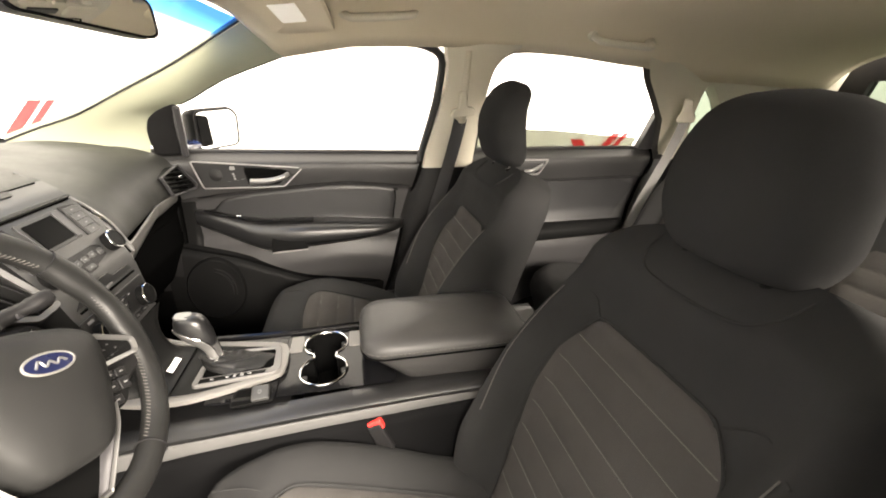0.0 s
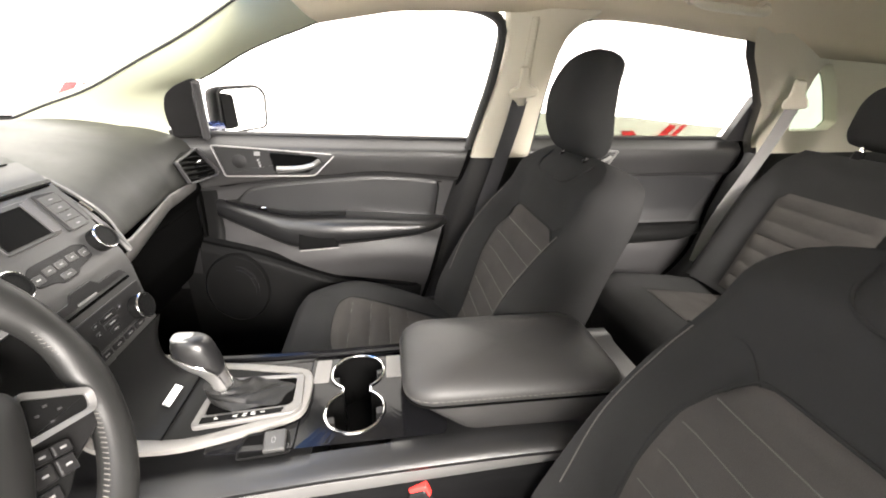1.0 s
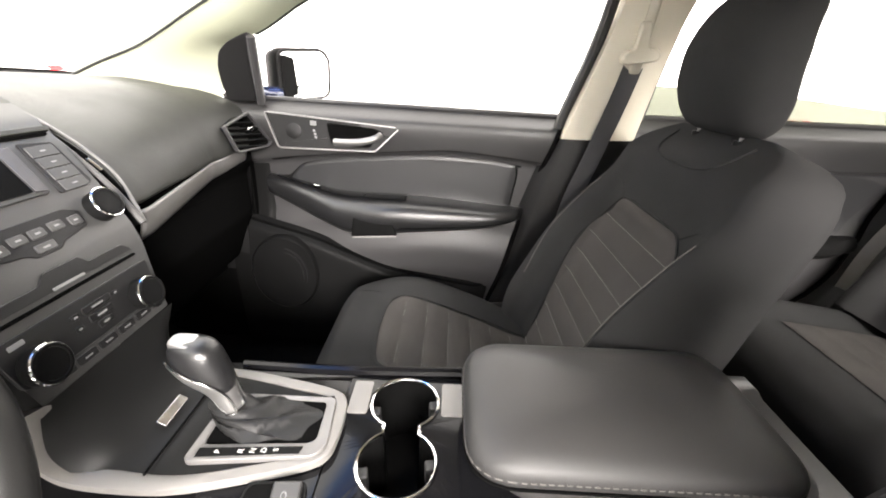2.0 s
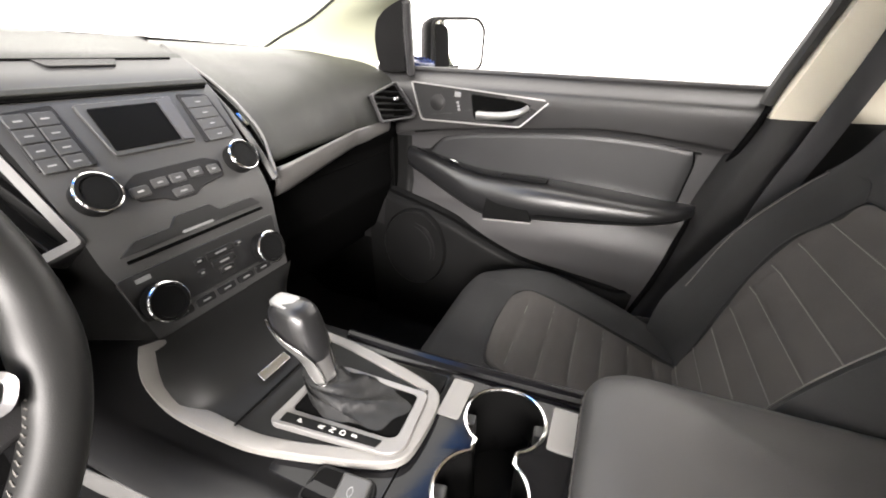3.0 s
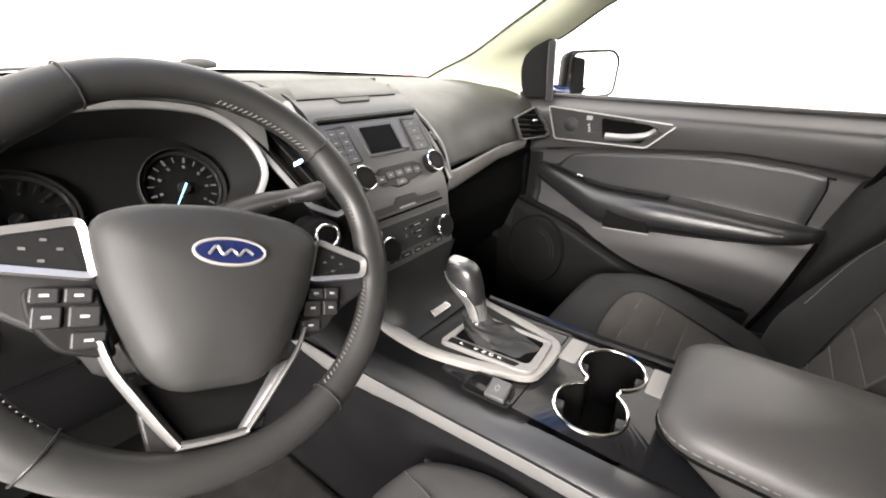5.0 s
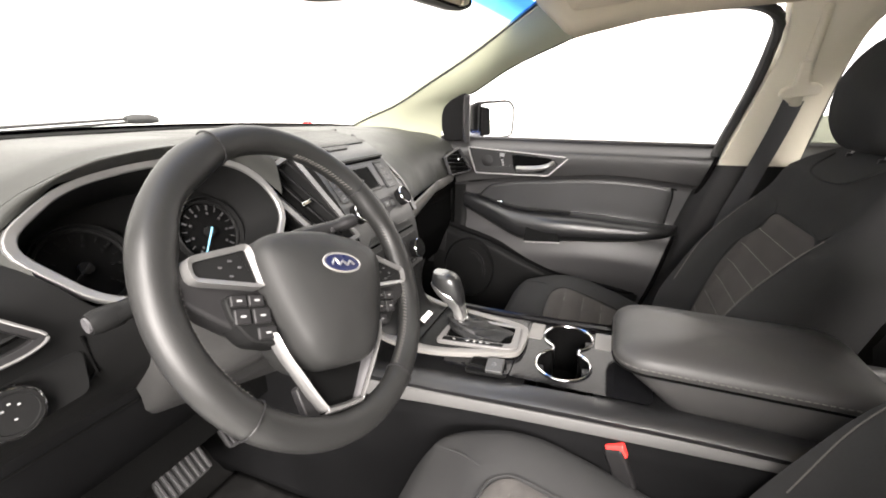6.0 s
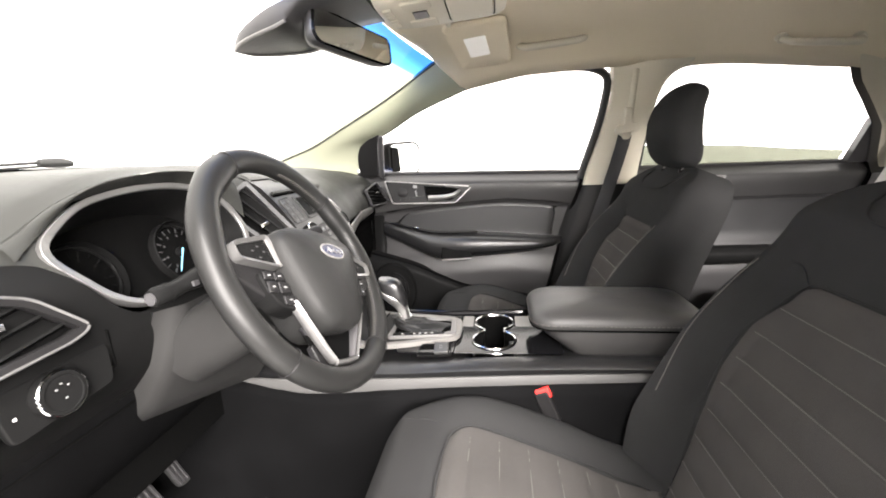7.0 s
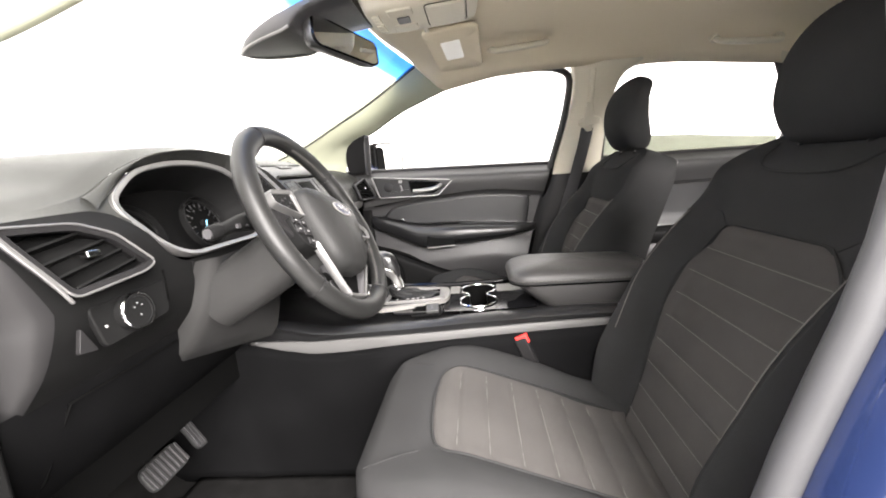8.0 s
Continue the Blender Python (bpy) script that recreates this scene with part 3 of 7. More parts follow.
def floor_pan():
    def f(u, v):
        x = lerp(-1.30, 1.97, u)
        y = lerp(-0.80, 0.80, v)
        z = table(x, [(-1.28, 1.0), (-1.05, 0.66), (-0.88, 0.50), (0.55, 0.50), (0.75, 0.56), (1.97, 0.60)])
        z += 0.05 * step(0.70, 0.76, abs(y))
        z += 0.006 * noise.noise(V(x * 6, y * 6, 0))
        return V(x, y, z)
    ob = part("floor", surface(f, 90, 60), CARPET, smooth=60)
    tagged(ob, "dark grey carpet over the car floor", "floor", kind="structure")
    at = lambda x, z, c=0: V(x, c, z)
    # bulkhead behind the dash and the side skins close the cabin
    bm = prism([(-1.33, 0.45), (-1.30, 0.45), (-1.205, 1.33), (-1.235, 1.33)], at, -0.80, 0.80)
    tagged(part("wall_bulkhead", bm, DARK, smooth=0), "dark bulkhead behind the dashboard", "bulkhead", kind="structure")
    for s in (1, -1):
        pts = [(-1.25, 0.40), (-0.60 if s < 0 else 1.97, 0.40), (-0.68 if s < 0 else 1.97, 1.20), (-0.72 if s < 0 else -0.6, 1.262), (-1.20, 1.33)] if s < 0 else [(-1.25, 0.40), (1.97, 0.40), (1.97, 1.19), (-0.66, 1.235), (-1.20, 1.33)]
        bm = prism(pts, at, s * 0.83, s * 0.90)
        tagged(part("body_side", bm, BODYBLUE, smooth=0), "blue painted lower body side", "car body", kind="structure")
    bm = prism([(0.30, 0.40), (1.97, 0.40), (1.97, 1.19), (0.30, 1.20)], at, -0.83, -0.87)
    tagged(part("body_side", bm, BODYBLUE, smooth=0), "blue painted lower body side", "car body", kind="structure")
    bm = prism([(-1.25, 0.40), (1.97, 0.40), (1.97, 0.47), (-1.25, 0.47)], at, -0.90, 0.90)
    tagged(part("underbody", bm, DARK, smooth=0), "dark underbody of the car", "car body", kind="structure")
    # sill of the open doorway
    bm = prism(rounded([(-0.78, 0.44), (-0.70, 0.44), (-0.70, 0.575), (-0.78, 0.575)], 0.015), lambda a, b, c=0: V(c, a, b), -0.75, 0.15)
    tagged(part("door_sill", bm, HARD, smooth=40), "black plastic door sill trim in the open doorway", "sill", kind="structure")
    # kick panel
    bm = prism(rounded([(-1.20, 0.47), (-0.66, 0.47), (-0.60, 0.75), (-0.585, 1.10), (-0.62, 1.25), (-1.15, 1.30)], 0.03), at, -0.73, -0.76)
    tagged(part("kick_panel", bm, HARD, smooth=40, bevel=0.006), "black plastic kick panel beside the footwell", "kick panel", kind="structure")
    # passenger side panel is coloured near black for the unlit footwell
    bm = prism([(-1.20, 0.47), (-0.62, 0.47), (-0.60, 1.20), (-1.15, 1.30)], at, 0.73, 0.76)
    tagged(part("kick_panel", bm, DARK, smooth=40), "passenger footwell kick panel, footwell shade put into its colour", "kick panel", kind="structure")


floor_pan()

# ---- doors ----
def door_panel(name, label, s, x0, x1, sill, lean, rear):
    """An inner door trim; sill(x) is the height of its top, lean(z) the x of its rear edge."""
    th = thing(name, label, "car door", kind="structure")
    q = lambda x, y, z: V(x, s * y, z)
    crease = (lambda x: table(x, [(-0.60, 1.112), (-0.49, 1.126), (-0.27, 1.142), (-0.056, 1.154), (0.09, 1.142), (0.22, 1.126)])) if not rear else (lambda x: 1.128)
    def body(x, z):
        y = 0.742
        d = sill(x) - z
        y += 0.030 * (1 - step(0.0, 0.035, d))
        y -= 0.012 * step(0.0, 0.05, d) * (1 - step(0.05, 0.14, d))
        c = crease(x) - z
        y += 0.016 * step(-0.003, 0.012, c) * (1 - step(0.13, 0.2, c))
        y -= 0.018 * step(0.20, 0.30, c) * (1 - step(0.34, 0.44, c))
        return y
    def f(u, v):
        z0 = 0.52
        xx = lerp(x0, x1, u)
        z = lerp(sill(xx), z0, v)
        x = lerp(x0, lean(z), u)
        return q(x, body(x, z), z)
    def panel(hi, lo):
        def g(u, v):
            xx = lerp(x0, x1, u)
            z = lerp(hi(xx), lo(xx), v)
            x = lerp(x0, lean(z), u)
            return q(x, body(x, z), z)
        return g
    # one skin in two tones: the lower panel is lighter for its sheen
    part("upper_trim", surface(panel(sill, crease), 70, 30), DOORTOP, th, "soft upper pad in a dimmed tone of the door skin", smooth=50)
    part("trim_panel", surface(panel(crease, lambda x: 0.52), 70, 70), DOORSKIN, th, smooth=50)
    # rolled top edge and window seal
    top = [q(lerp(x0, x1, i / 40), 0.777, sill(lerp(x0, x1, i / 40)) + 0.002) for i in range(41)]
    part("window_seal", tube(top, 0.008, 8), DOORTOP, th)
    part("gap_seal", tube([f(1.0, i / 24) + q(0.003, -0.005, 0) for i in range(25)], 0.0065, 8), DARK, th, "black gap along the rear edge")
    # end faces
    for e, nm in ((0.0, "front_edge"), (1.0, "rear_edge")):
        g = lambda u, v: f(e, v) + q(0, 0.06 * u, 0)
        part(nm, surface(g, 2, 40), RUBBER, th, smooth=50)
    return th, body, crease, q


def front_door():
    sill = lambda x: 1.2765 - 0.030 * (x + 0.64) / 0.9
    lean = lambda z: table(z, [(0.52, 0.03), (0.77, 0.102), (1.0, 0.168), (1.25, 0.247)])
    th, body, crease, q = door_panel("door_1", "closed front passenger door with black trim and silver handle bezel", 1, -0.665, 0.247, sill, lean, False)
    # insert: dark band painting the recess shade under the crease, then a smooth panel
    itop = lambda x: table(x, [(-0.505, 1.062), (-0.455, 1.108), (-0.27, 1.130), (-0.09, 1.138), (0.06, 1.130), (0.146, 1.116)])
    def frame_band(u, v):
        x = lerp(-0.545, 0.152, u)
        z = lerp(crease(x) + 0.002, itop(x) - 0.004, v)
        return q(x, body(x, z) - 0.003 + 0.008 * math.sin(math.pi * min(1, v * 1.1)), z)
    part("insert_frame", surface(frame_band, 50, 6), HARD, th, "groove round the insert, its shade put into the colour", smooth=60)
    def ins(u, v):
        x = lerp(-0.505, 0.146, u) - 0.018 * v * u
        top = itop(x)
        z = lerp(top, min(top - 0.004, 1.0), v)
        e = min(1, min(u, 1 - u) / 0.03, v / 0.05 + 0.1)
        return q(x, body(x, z) - 0.006 * e ** 0.5, z)
    part("insert_groove", tube(bezier([ins(0.985, 0.0) + q(0, -0.001, 0), ins(1.0, 0.25) + q(0, -0.001, 0), ins(1.0, 0.6) + q(0, -0.001, 0), ins(1.0, 1.0) + q(0, -0.001, 0)], 16), 0.0022, 6), DARK, th)
    part("leather_insert", surface(ins, 50, 20), DOORINS, th, "smooth black leatherette insert", smooth=60)
    # armrest roll
    atop = lambda x: table(x, [(-0.555, 1.078), (-0.50, 1.066), (-0.32, 1.030), (-0.167, 1.026), (0.165, 0.998)])
    abot = lambda x: table(x, [(-0.555, 1.026), (-0.506, 1.004), (-0.385, 0.950), (-0.318, 0.927), (-0.178, 0.934), (0.03, 0.950), (0.165, 0.970)])
    aout = lambda x: table(x, [(-0.555, 0.716), (-0.46, 0.688), (-0.36, 0.660), (-0.20, 0.646), (0.06, 0.662), (0.13, 0.690), (0.165, 0.738)])
    rings = []
    for i in range(51):
        x = lerp(-0.555, 0.165, i / 50)
        zt, zb, yo, yb = atop(x), abot(x), aout(x), 0.760
        zc, h = (zt + zb) / 2, (zt - zb) / 2
        r = [q(x, yb, zt - 0.002)]
        for k in range(13):
            a = math.pi / 2 - math.pi * k / 12
            r.append(q(x, yo + (yb - yo) * 0.55 * (1 - abs(math.cos(a)) ** 0.7), zc + h * abs(math.sin(a)) ** 0.8 * math.copysign(1, math.sin(a))))
        r.append(q(x, yb, zb + 0.002))
        rings.append(r)
    arm = part("armrest", loft(rings), ROLL, th, "padded black armrest roll with pull cup", smooth=70)
    part("armrest_seam", tube([q(x, aout(x) + 0.001, lerp(abot(x), atop(x), 0.28)) for x in [lerp(-0.18, 0.14, i / 20) for i in range(21)]], 0.0016, 5), DARK, arm)
    # pull cup, grip slot and window switch
    at = plane_at((-0.245, 0.6465, 0.963), (1, 0, 0.03), (0, 0.35, 1))
    # near-black plate stands for the shade inside the pull recess
    part("pull_cup", prism(rounded([(-0.066, -0.026), (0.060, -0.024), (0.036, 0.026), (-0.060, 0.030)], 0.006), at, -0.008, 0.0012), WELL, arm, "pull cup face darkened for the shade in its recess", bevel=0.002)
    part("cup_lip", prism(rounded([(-0.062, -0.030), (0.056, -0.028), (0.056, -0.0245), (-0.062, -0.0265)], 0.001), at, -0.004, 0.002), TRIMGREY, arm, "thin bright lip")
    def strip(u, v):
        x = lerp(-0.53, -0.165, u)
        return q(x, lerp(aout(x) + (0.760 - aout(x)) * 0.34, 0.742, v), atop(x) + 0.0035 + 0.002 * math.sin(math.pi * v))
    sp = part("switch_plate", surface(strip, 30, 6), GLOSS, arm, "gloss black switch strip", smooth=60)
    at = plane_at((-0.225, 0.706, atop(-0.225) + 0.005), (1, 0, -0.02), (0, 1, 0.0))
    part("pull_slot", band(rect(-0.058, -0.012, 0.060, 0.012, 0.004), rect(-0.055, -0.009, 0.057, 0.009, 0.003), at, -0.003, 0.001), HARD, arm, "thin dark frame of the grip slot")
    at = plane_at((-0.415, 0.712, atop(-0.415) + 0.005), (1, 0, -0.12), (0, 1, 0.0))
    part("window_switch", prism(rect(-0.010, -0.006, 0.010, 0.007, 0.003), at, 0.0, 0.009), CHROME, arm, "bright window switch", bevel=0.002)
    # map pocket that swells out under the diagonal line
    ptop = lambda x: table(x, [(-0.675, 0.985), (-0.60, 0.958), (-0.446, 0.910), (-0.336, 0.860), (-0.22, 0.812), (-0.115, 0.790), (0.08, 0.752)])
    def pocket(u, v):
        x = lerp(-0.675, 0.08, u)
        z = lerp(ptop(x), 0.53, v)
        return q(x - 0.05 * v * u, 0.735 - 0.036 * step(0, 0.06, v) - 0.012 * math.sin(math.pi * v) + 0.03 * step(0.93, 1, u), z)
    # darker plastic than the door, to carry the footwell shade
    part("map_pocket", surface(pocket, 40, 20), HARD, th, "door pocket darkened for the footwell shade", smooth=60)
    part("pocket_lip", tube([pocket(i / 40, 0.03) for i in range(41)], 0.0055, 8), DARK, th, "rounded lip of the door pocket")
    # handle bezel
    at = plane_at((-0.36, 0.729, 1.195), (1, 0.05, -0.065), (0, 0.10, 1))
    outer = rounded([(-0.182, 0.043), (0.178, 0.030), (0.112, -0.040), (-0.146, -0.050)], 0.010)
    inner = shrink(outer, 0.0034)
    bz = part("handle_bezel", band(outer, inner, at, -0.004, 0.010), SILVER, th, "satin silver bezel round the handle", bevel=0.0015)
    part("bezel_plate", prism(shrink(outer, 0.004), at, -0.006, 0.005), BLACK, bz)
    part("handle_recess", prism(rounded([(-0.02, 0.026), (0.135, 0.021), (0.095, -0.030), (-0.006, -0.030)], 0.008), at, 0.0, 0.0065), DARK, bz, "dark recess behind the handle")
    path = [at(0.004, -0.022, 0.014), at(0.035, -0.020, 0.022), at(0.075, -0.015, 0.024), at(0.110, -0.004, 0.022), at(0.126, 0.008, 0.012)]
    part("door_handle", tube(bezier(path, 20), lambda t: 0.0085 - 0.002 * t, 10, flat=1.25), SILVER, bz, "satin silver pull handle")
    part("tweeter_grille", disc_stack([(0.020, 0.004), (0.020, 0.0065), (0.017, 0.008), (0.001, 0.0085)], plane_at(at(-0.105, -0.002, 0), (1, 0.05, -0.065), (0, 0.1, 1)), 24), BLACK, bz, "round tweeter grille")
    for a, b, w in ((-0.062, 0.016, 0.016), (-0.055, 0.000, 0.006), (-0.052, -0.008, 0.006), (-0.050, -0.016, 0.006)):
        part("memory_button", prism(rect(a, b, a + w, b + 0.006 + (0.006 if w > 0.01 else 0), 0.001), at, 0.004, 0.0068), DIMPRINT, bz)
    # loudspeaker pod in the lower front corner
    at = plane_at((-0.525, 0.686, 0.795), (1, 0, 0), (0, 0, 1))
    pod = oval(0.098, 0.118, 44)
    sp = part("speaker_grille", loft([[at(a * k, b * k, c) for a, b in pod] for k, c in ((1.0, -0.030), (1.0, 0.006), (0.95, 0.012), (0.86, 0.010), (0.45, 0.016), (0.05, 0.018))]), HARD, th, "black oval door speaker grille", smooth=50)
    for k, c in ((0.60, 0.0150), (0.70, 0.0138)):
        arc = [at(0.098 * k * math.cos(radians(a)), 0.118 * k * math.sin(radians(a)), c) for a in range(84, -28, -8)]
        part("grille_ridge", tube(arc, lambda t: 0.0008 + 0.0028 * math.sin(math.pi * t), 6, up=(0, 1, 0)), BLACK, sp, "curved ridge on the speaker grille")
    # dark sheet laid where the dash only shades the front of the door
    def lead(u, v):
        x, z = lerp(-0.668, -0.548 - 0.03 * v, u), lerp(1.105, 0.53, v)
        return q(x, body(x, z) - 0.004 - 0.006 * step(0, 0.3, v) + 0.012 * step(0.85, 1.0, u), z)
    part("front_shade", surface(lead, 12, 24), HARD, th, "dark sheet painting the dash shade on the door front", smooth=60)
    # mirror flag and frame of the window
    flag = [(-0.644, 1.268), (-0.568, 1.268), (-0.549, 1.392), (-0.532, 1.430), (-0.552, 1.424), (-0.592, 1.408), (-0.622, 1.386), (-0.638, 1.352), (-0.643, 1.318)]
    f = lambda x, z, c=0: q(x, y_side(z) + 0.002 + c, z)
    part("mirror_flag", prism(rounded(flag, 0.012), f, 0.0, 0.03), BLACK, th, "black triangular mirror cover", bevel=0.004)
    path = [q(-0.553 + (z - 1.265) * 0.16, y_side(z), z) for z in (1.265, 1.32, 1.38, 1.42)]
    part("flag_seal", tube(path, 0.011, 8), GREYP, th, "grey window guide beside the mirror cover")
    # black seal round the window opening
    pts = [q(p.x, p.y + 0.012, p.z + 0.004) for p in PILLAR_D if p.x > -0.54] + [q(x, rail(x)[0] + 0.014, rail(x)[1] + 0.006) for x in (-0.12, -0.05, 0.02, 0.10, 0.17, 0.22)]
    pts += [q(0.262, 0.618, 1.592), q(0.297, 0.632, 1.565), q(0.296, 0.650, 1.50), q(0.280, 0.685, 1.40), q(0.246, 0.728, 1.270), q(0.236, 0.738, 1.225)]
    part("frame_seal", tube(bezier(pts, 80), lambda t: 0.006 + 0.008 * step(0.74, 0.82, t), 8), RUBBER, th, "black rubber window seal")


front_door()


def rear_door(s, label, name):
    sill = lambda x: 1.252 - 0.012 * (x - 0.4) / 0.8
    lean = lambda z: table(z, [(0.52, 0.88), (0.678, 0.985), (0.912, 1.125), (1.12, 1.195), (1.245, 1.23)])
    th, body, crease, q = door_panel(name, label, s, 0.44, 1.23, sill, lean, True)
    def ins(u, v):
        x = lerp(0.58, 1.17 - 0.09 * v, u)
        z = lerp(crease(x) - 0.012 - 0.03 * (abs(u - 0.5) * 2) ** 6, 0.955, v)
        return q(x, body(x, z) - 0.004, z)
    part("leather_insert", surface(ins, 30, 14), DOORINS, th, "smooth grey leatherette insert", smooth=60)
    rings = []
    for i in range(25):
        x = lerp(0.52, 1.12, i / 24)
        zt, zb, yo = 0.945, 0.875 + 0.02 * (i / 24), table(x, [(0.52, 0.72), (0.62, 0.675), (1.0, 0.672), (1.12, 0.71)])
        rings.append([q(x, 0.752, zt), q(x, yo + 0.012, zt), q(x, yo, zt - 0.02), q(x, yo + 0.004, zb + 0.015), q(x, yo + 0.02, zb), q(x, 0.752, zb)])
    part("armrest", loft(rings), HARD, th, "black armrest moulding", smooth=60)
    at = plane_at(q(0.68, 0.734, 1.185), (1, 0, 0), (0, 0, 1))
    outer = rounded([(-0.14, 0.035), (0.075, 0.028), (0.035, -0.032), (-0.12, -0.04)], 0.01)
    c = (0.010, -0.004) if s < 0 else (-0.010, 0.004)
    bm = band(outer, shrink(outer, 0.006), at, -0.002, 0.010)
    part("handle_bezel", bm, SILVER, th, "satin silver bezel round the handle", bevel=0.0015)
    path = [at(-0.03, -0.015, 0.012), at(0.0, -0.012, 0.022), at(0.045, 0.006, 0.012)]
    part("door_handle", tube(bezier(path, 12), 0.008, 10), SILVER, th, "satin silver pull handle")
    # window frame: seal, fixed rear division and part-lowered tinted pane
    pts = [q(0.446, 0.735, 1.25), q(0.456, 0.69, 1.40), q(0.474, 0.655, 1.515), q(0.51, 0.632, 1.572), q(0.575, 0.628, 1.589), q(0.73, 0.635, 1.583), q(0.95, 0.635, 1.558), q(1.065, 0.633, 1.543), q(1.100, 0.645, 1.515), q(1.142, 0.67, 1.45), q(1.195, 0.70, 1.375), q(1.225, 0.725, 1.31), q(1.240, 0.745, 1.245)]
    part("frame_seal", tube(bezier(pts, 80), lambda t: 0.006 + 0.005 * step(0.74, 0.80, t), 8), RUBBER, th, "black rubber window seal")
    fin = [(1.150, 1.240), (1.228, 1.238), (1.205, 1.372), (1.168, 1.388)]
    part("window_division", prism(rounded(fin, 0.006), lambda x, z, c=0: q(x, y_side(z) - 0.02 + c, z), 0.0, 0.03), GREYP, th, "grey corner piece of the window", bevel=0.003)
    pane = [(0.45, 1.245), (1.15, 1.234), (1.162, 1.282), (1.0, 1.296), (0.80, 1.318), (0.60, 1.330), (0.455, 1.334)]
    bm = prism(pane, lambda x, z, c=0: q(x, y_side(z) + 0.03 + c, z), 0.0, 0.004)
    g = part("window_pane", bm, PRIVACY, th, "tinted pane wound most of the way down", smooth=0)
    g.visible_shadow = False


rear_door(1, "closed rear passenger door with part-lowered tinted window", "door_2")
rear_door(-1, "closed rear door behind the driver seat", "door_3")


def open_door():
    """The driver door stands open beside the doorway and shades the footwell."""
    th = thing("door_4", "open driver door with black inner trim and clear window", "car door", kind="structure")
    a = radians(14)
    at = plane_at((-0.74, -0.835, 0), (-math.sin(a), -math.cos(a), 0), (0, 0, 1))
    shell = rounded([(0.0, 0.48), (0.95, 0.50), (1.06, 0.75), (1.08, 1.20), (0.0, 1.25)], 0.05)
    part("outer_skin", prism(shell, at, -0.055, -0.005), BODYBLUE, th, "blue painted outer skin", bevel=0.01)
    part("inner_trim", prism(shrink(shell, 0.03), at, -0.005, 0.03), BLACK, th, "black inner trim panel", bevel=0.01)
    part("armrest", prism(rounded([(0.25, 0.93), (0.85, 0.95), (0.80, 1.02), (0.25, 1.01)], 0.02), at, 0.03, 0.085), HARD, th, "black armrest", bevel=0.012)
    edge = [(0.03, 1.25), (0.25, 1.42), (0.45, 1.53), (0.70, 1.585), (0.98, 1.57), (1.06, 1.22)]
    part("window_frame", tube(bezier([at(x, z, -0.02) for x, z in edge], 40), 0.016, 8), RUBBER, th, "black window frame")
    part("window_pane", prism(edge, at, -0.022, -0.018), GLASS, th, "clear door window", smooth=0).visible_shadow = False


open_door()


def side_mirror():
    th = thing("side_mirror", "black door mirror outside the passenger window", "wing mirror", (-0.50, 0.94, 1.33))
    at = plane_at((0, 0, 0), (0.60, 0.80, 0.0), (0, 0, 1))
    outer = rounded([(-0.085, -0.068), (0.088, -0.060), (0.096, 0.050), (0.072, 0.074), (-0.08, 0.068)], 0.025, 6)
    rings = []
    for k, c in ((0.95, 0.004), (1.06, 0.0), (1.10, -0.02), (1.02, -0.06), (0.75, -0.095), (0.35, -0.11)):
        rings.append([at(a * k, b * k, -c * -1) for a, b in outer])
    part("housing", loft(rings), HARD, th, "rounded black housing", smooth=60)
    part("bezel", band([(a * 1.03, b * 1.03) for a, b in outer], [(a * 0.95, b * 0.95) for a, b in outer], at, 0.0, 0.006), BLACK, th)
    part("mirror_glass", prism([(a * 0.95, b * 0.95) for a, b in outer], at, 0.001, 0.0045), MIRROR, th, "flat silver mirror glass", smooth=0)
    part("arm", tube([V(-0.07, -0.19, -0.03), V(-0.08, -0.12, -0.04), V(-0.06, -0.06, -0.045)], 0.024, 10, flat=0.7), BODYBLUE, th, "blue painted mirror arm")
    part("arm_cover", prism(rounded([(-0.075, -0.055), (-0.03, -0.05), (-0.035, 0.05), (-0.075, 0.058)], 0.01), at, 0.002, 0.012), HARD, th, "black inner edge of the mirror")


side_mirror()

# ---- seats ----
LEAN_BACK = radians(25)
UP = V(math.sin(LEAN_BACK), 0, math.cos(LEAN_BACK))
FRONT = V(-math.cos(LEAN_BACK), 0, math.sin(LEAN_BACK))
HINGE = V(0.135, 0, 0.76)


def cushion_w(x):
    return table(x, [(-0.362, 0.10), (-0.352, 0.155), (-0.325, 0.205), (-0.275, 0.236), (-0.19, 0.250), (-0.05, 0.258), (0.10, 0.255), (0.20, 0.23)])


def cushion_z(x, v):
    z = table(x, [(-0.362, 0.790), (-0.350, 0.816), (-0.318, 0.840), (-0.24, 0.846), (-0.19, 0.838), (-0.13, 0.820), (-0.07, 0.798), (0.0, 0.770), (0.07, 0.738), (0.20, 0.70)])
    k = abs(v)
    z += 0.022 * step(0.48, 0.76, k) * step(-0.30, -0.14, x)
    z -= 0.055 * step(0.84, 1.0, k) ** 1.5
    z -= 0.007 * (1 - step(0.44, 0.56, k)) * step(-0.262, -0.215, x)
    return z


SHOULDER = [0.0]


def back_w(l):
    return SHOULDER[0] * step(0.42, 0.52, l) + table(l, [(-0.10, 0.238), (0, 0.240), (0.12, 0.243), (0.28, 0.245), (0.40, 0.243), (0.47, 0.238), (0.525, 0.227), (0.56, 0.200), (0.582, 0.14)])


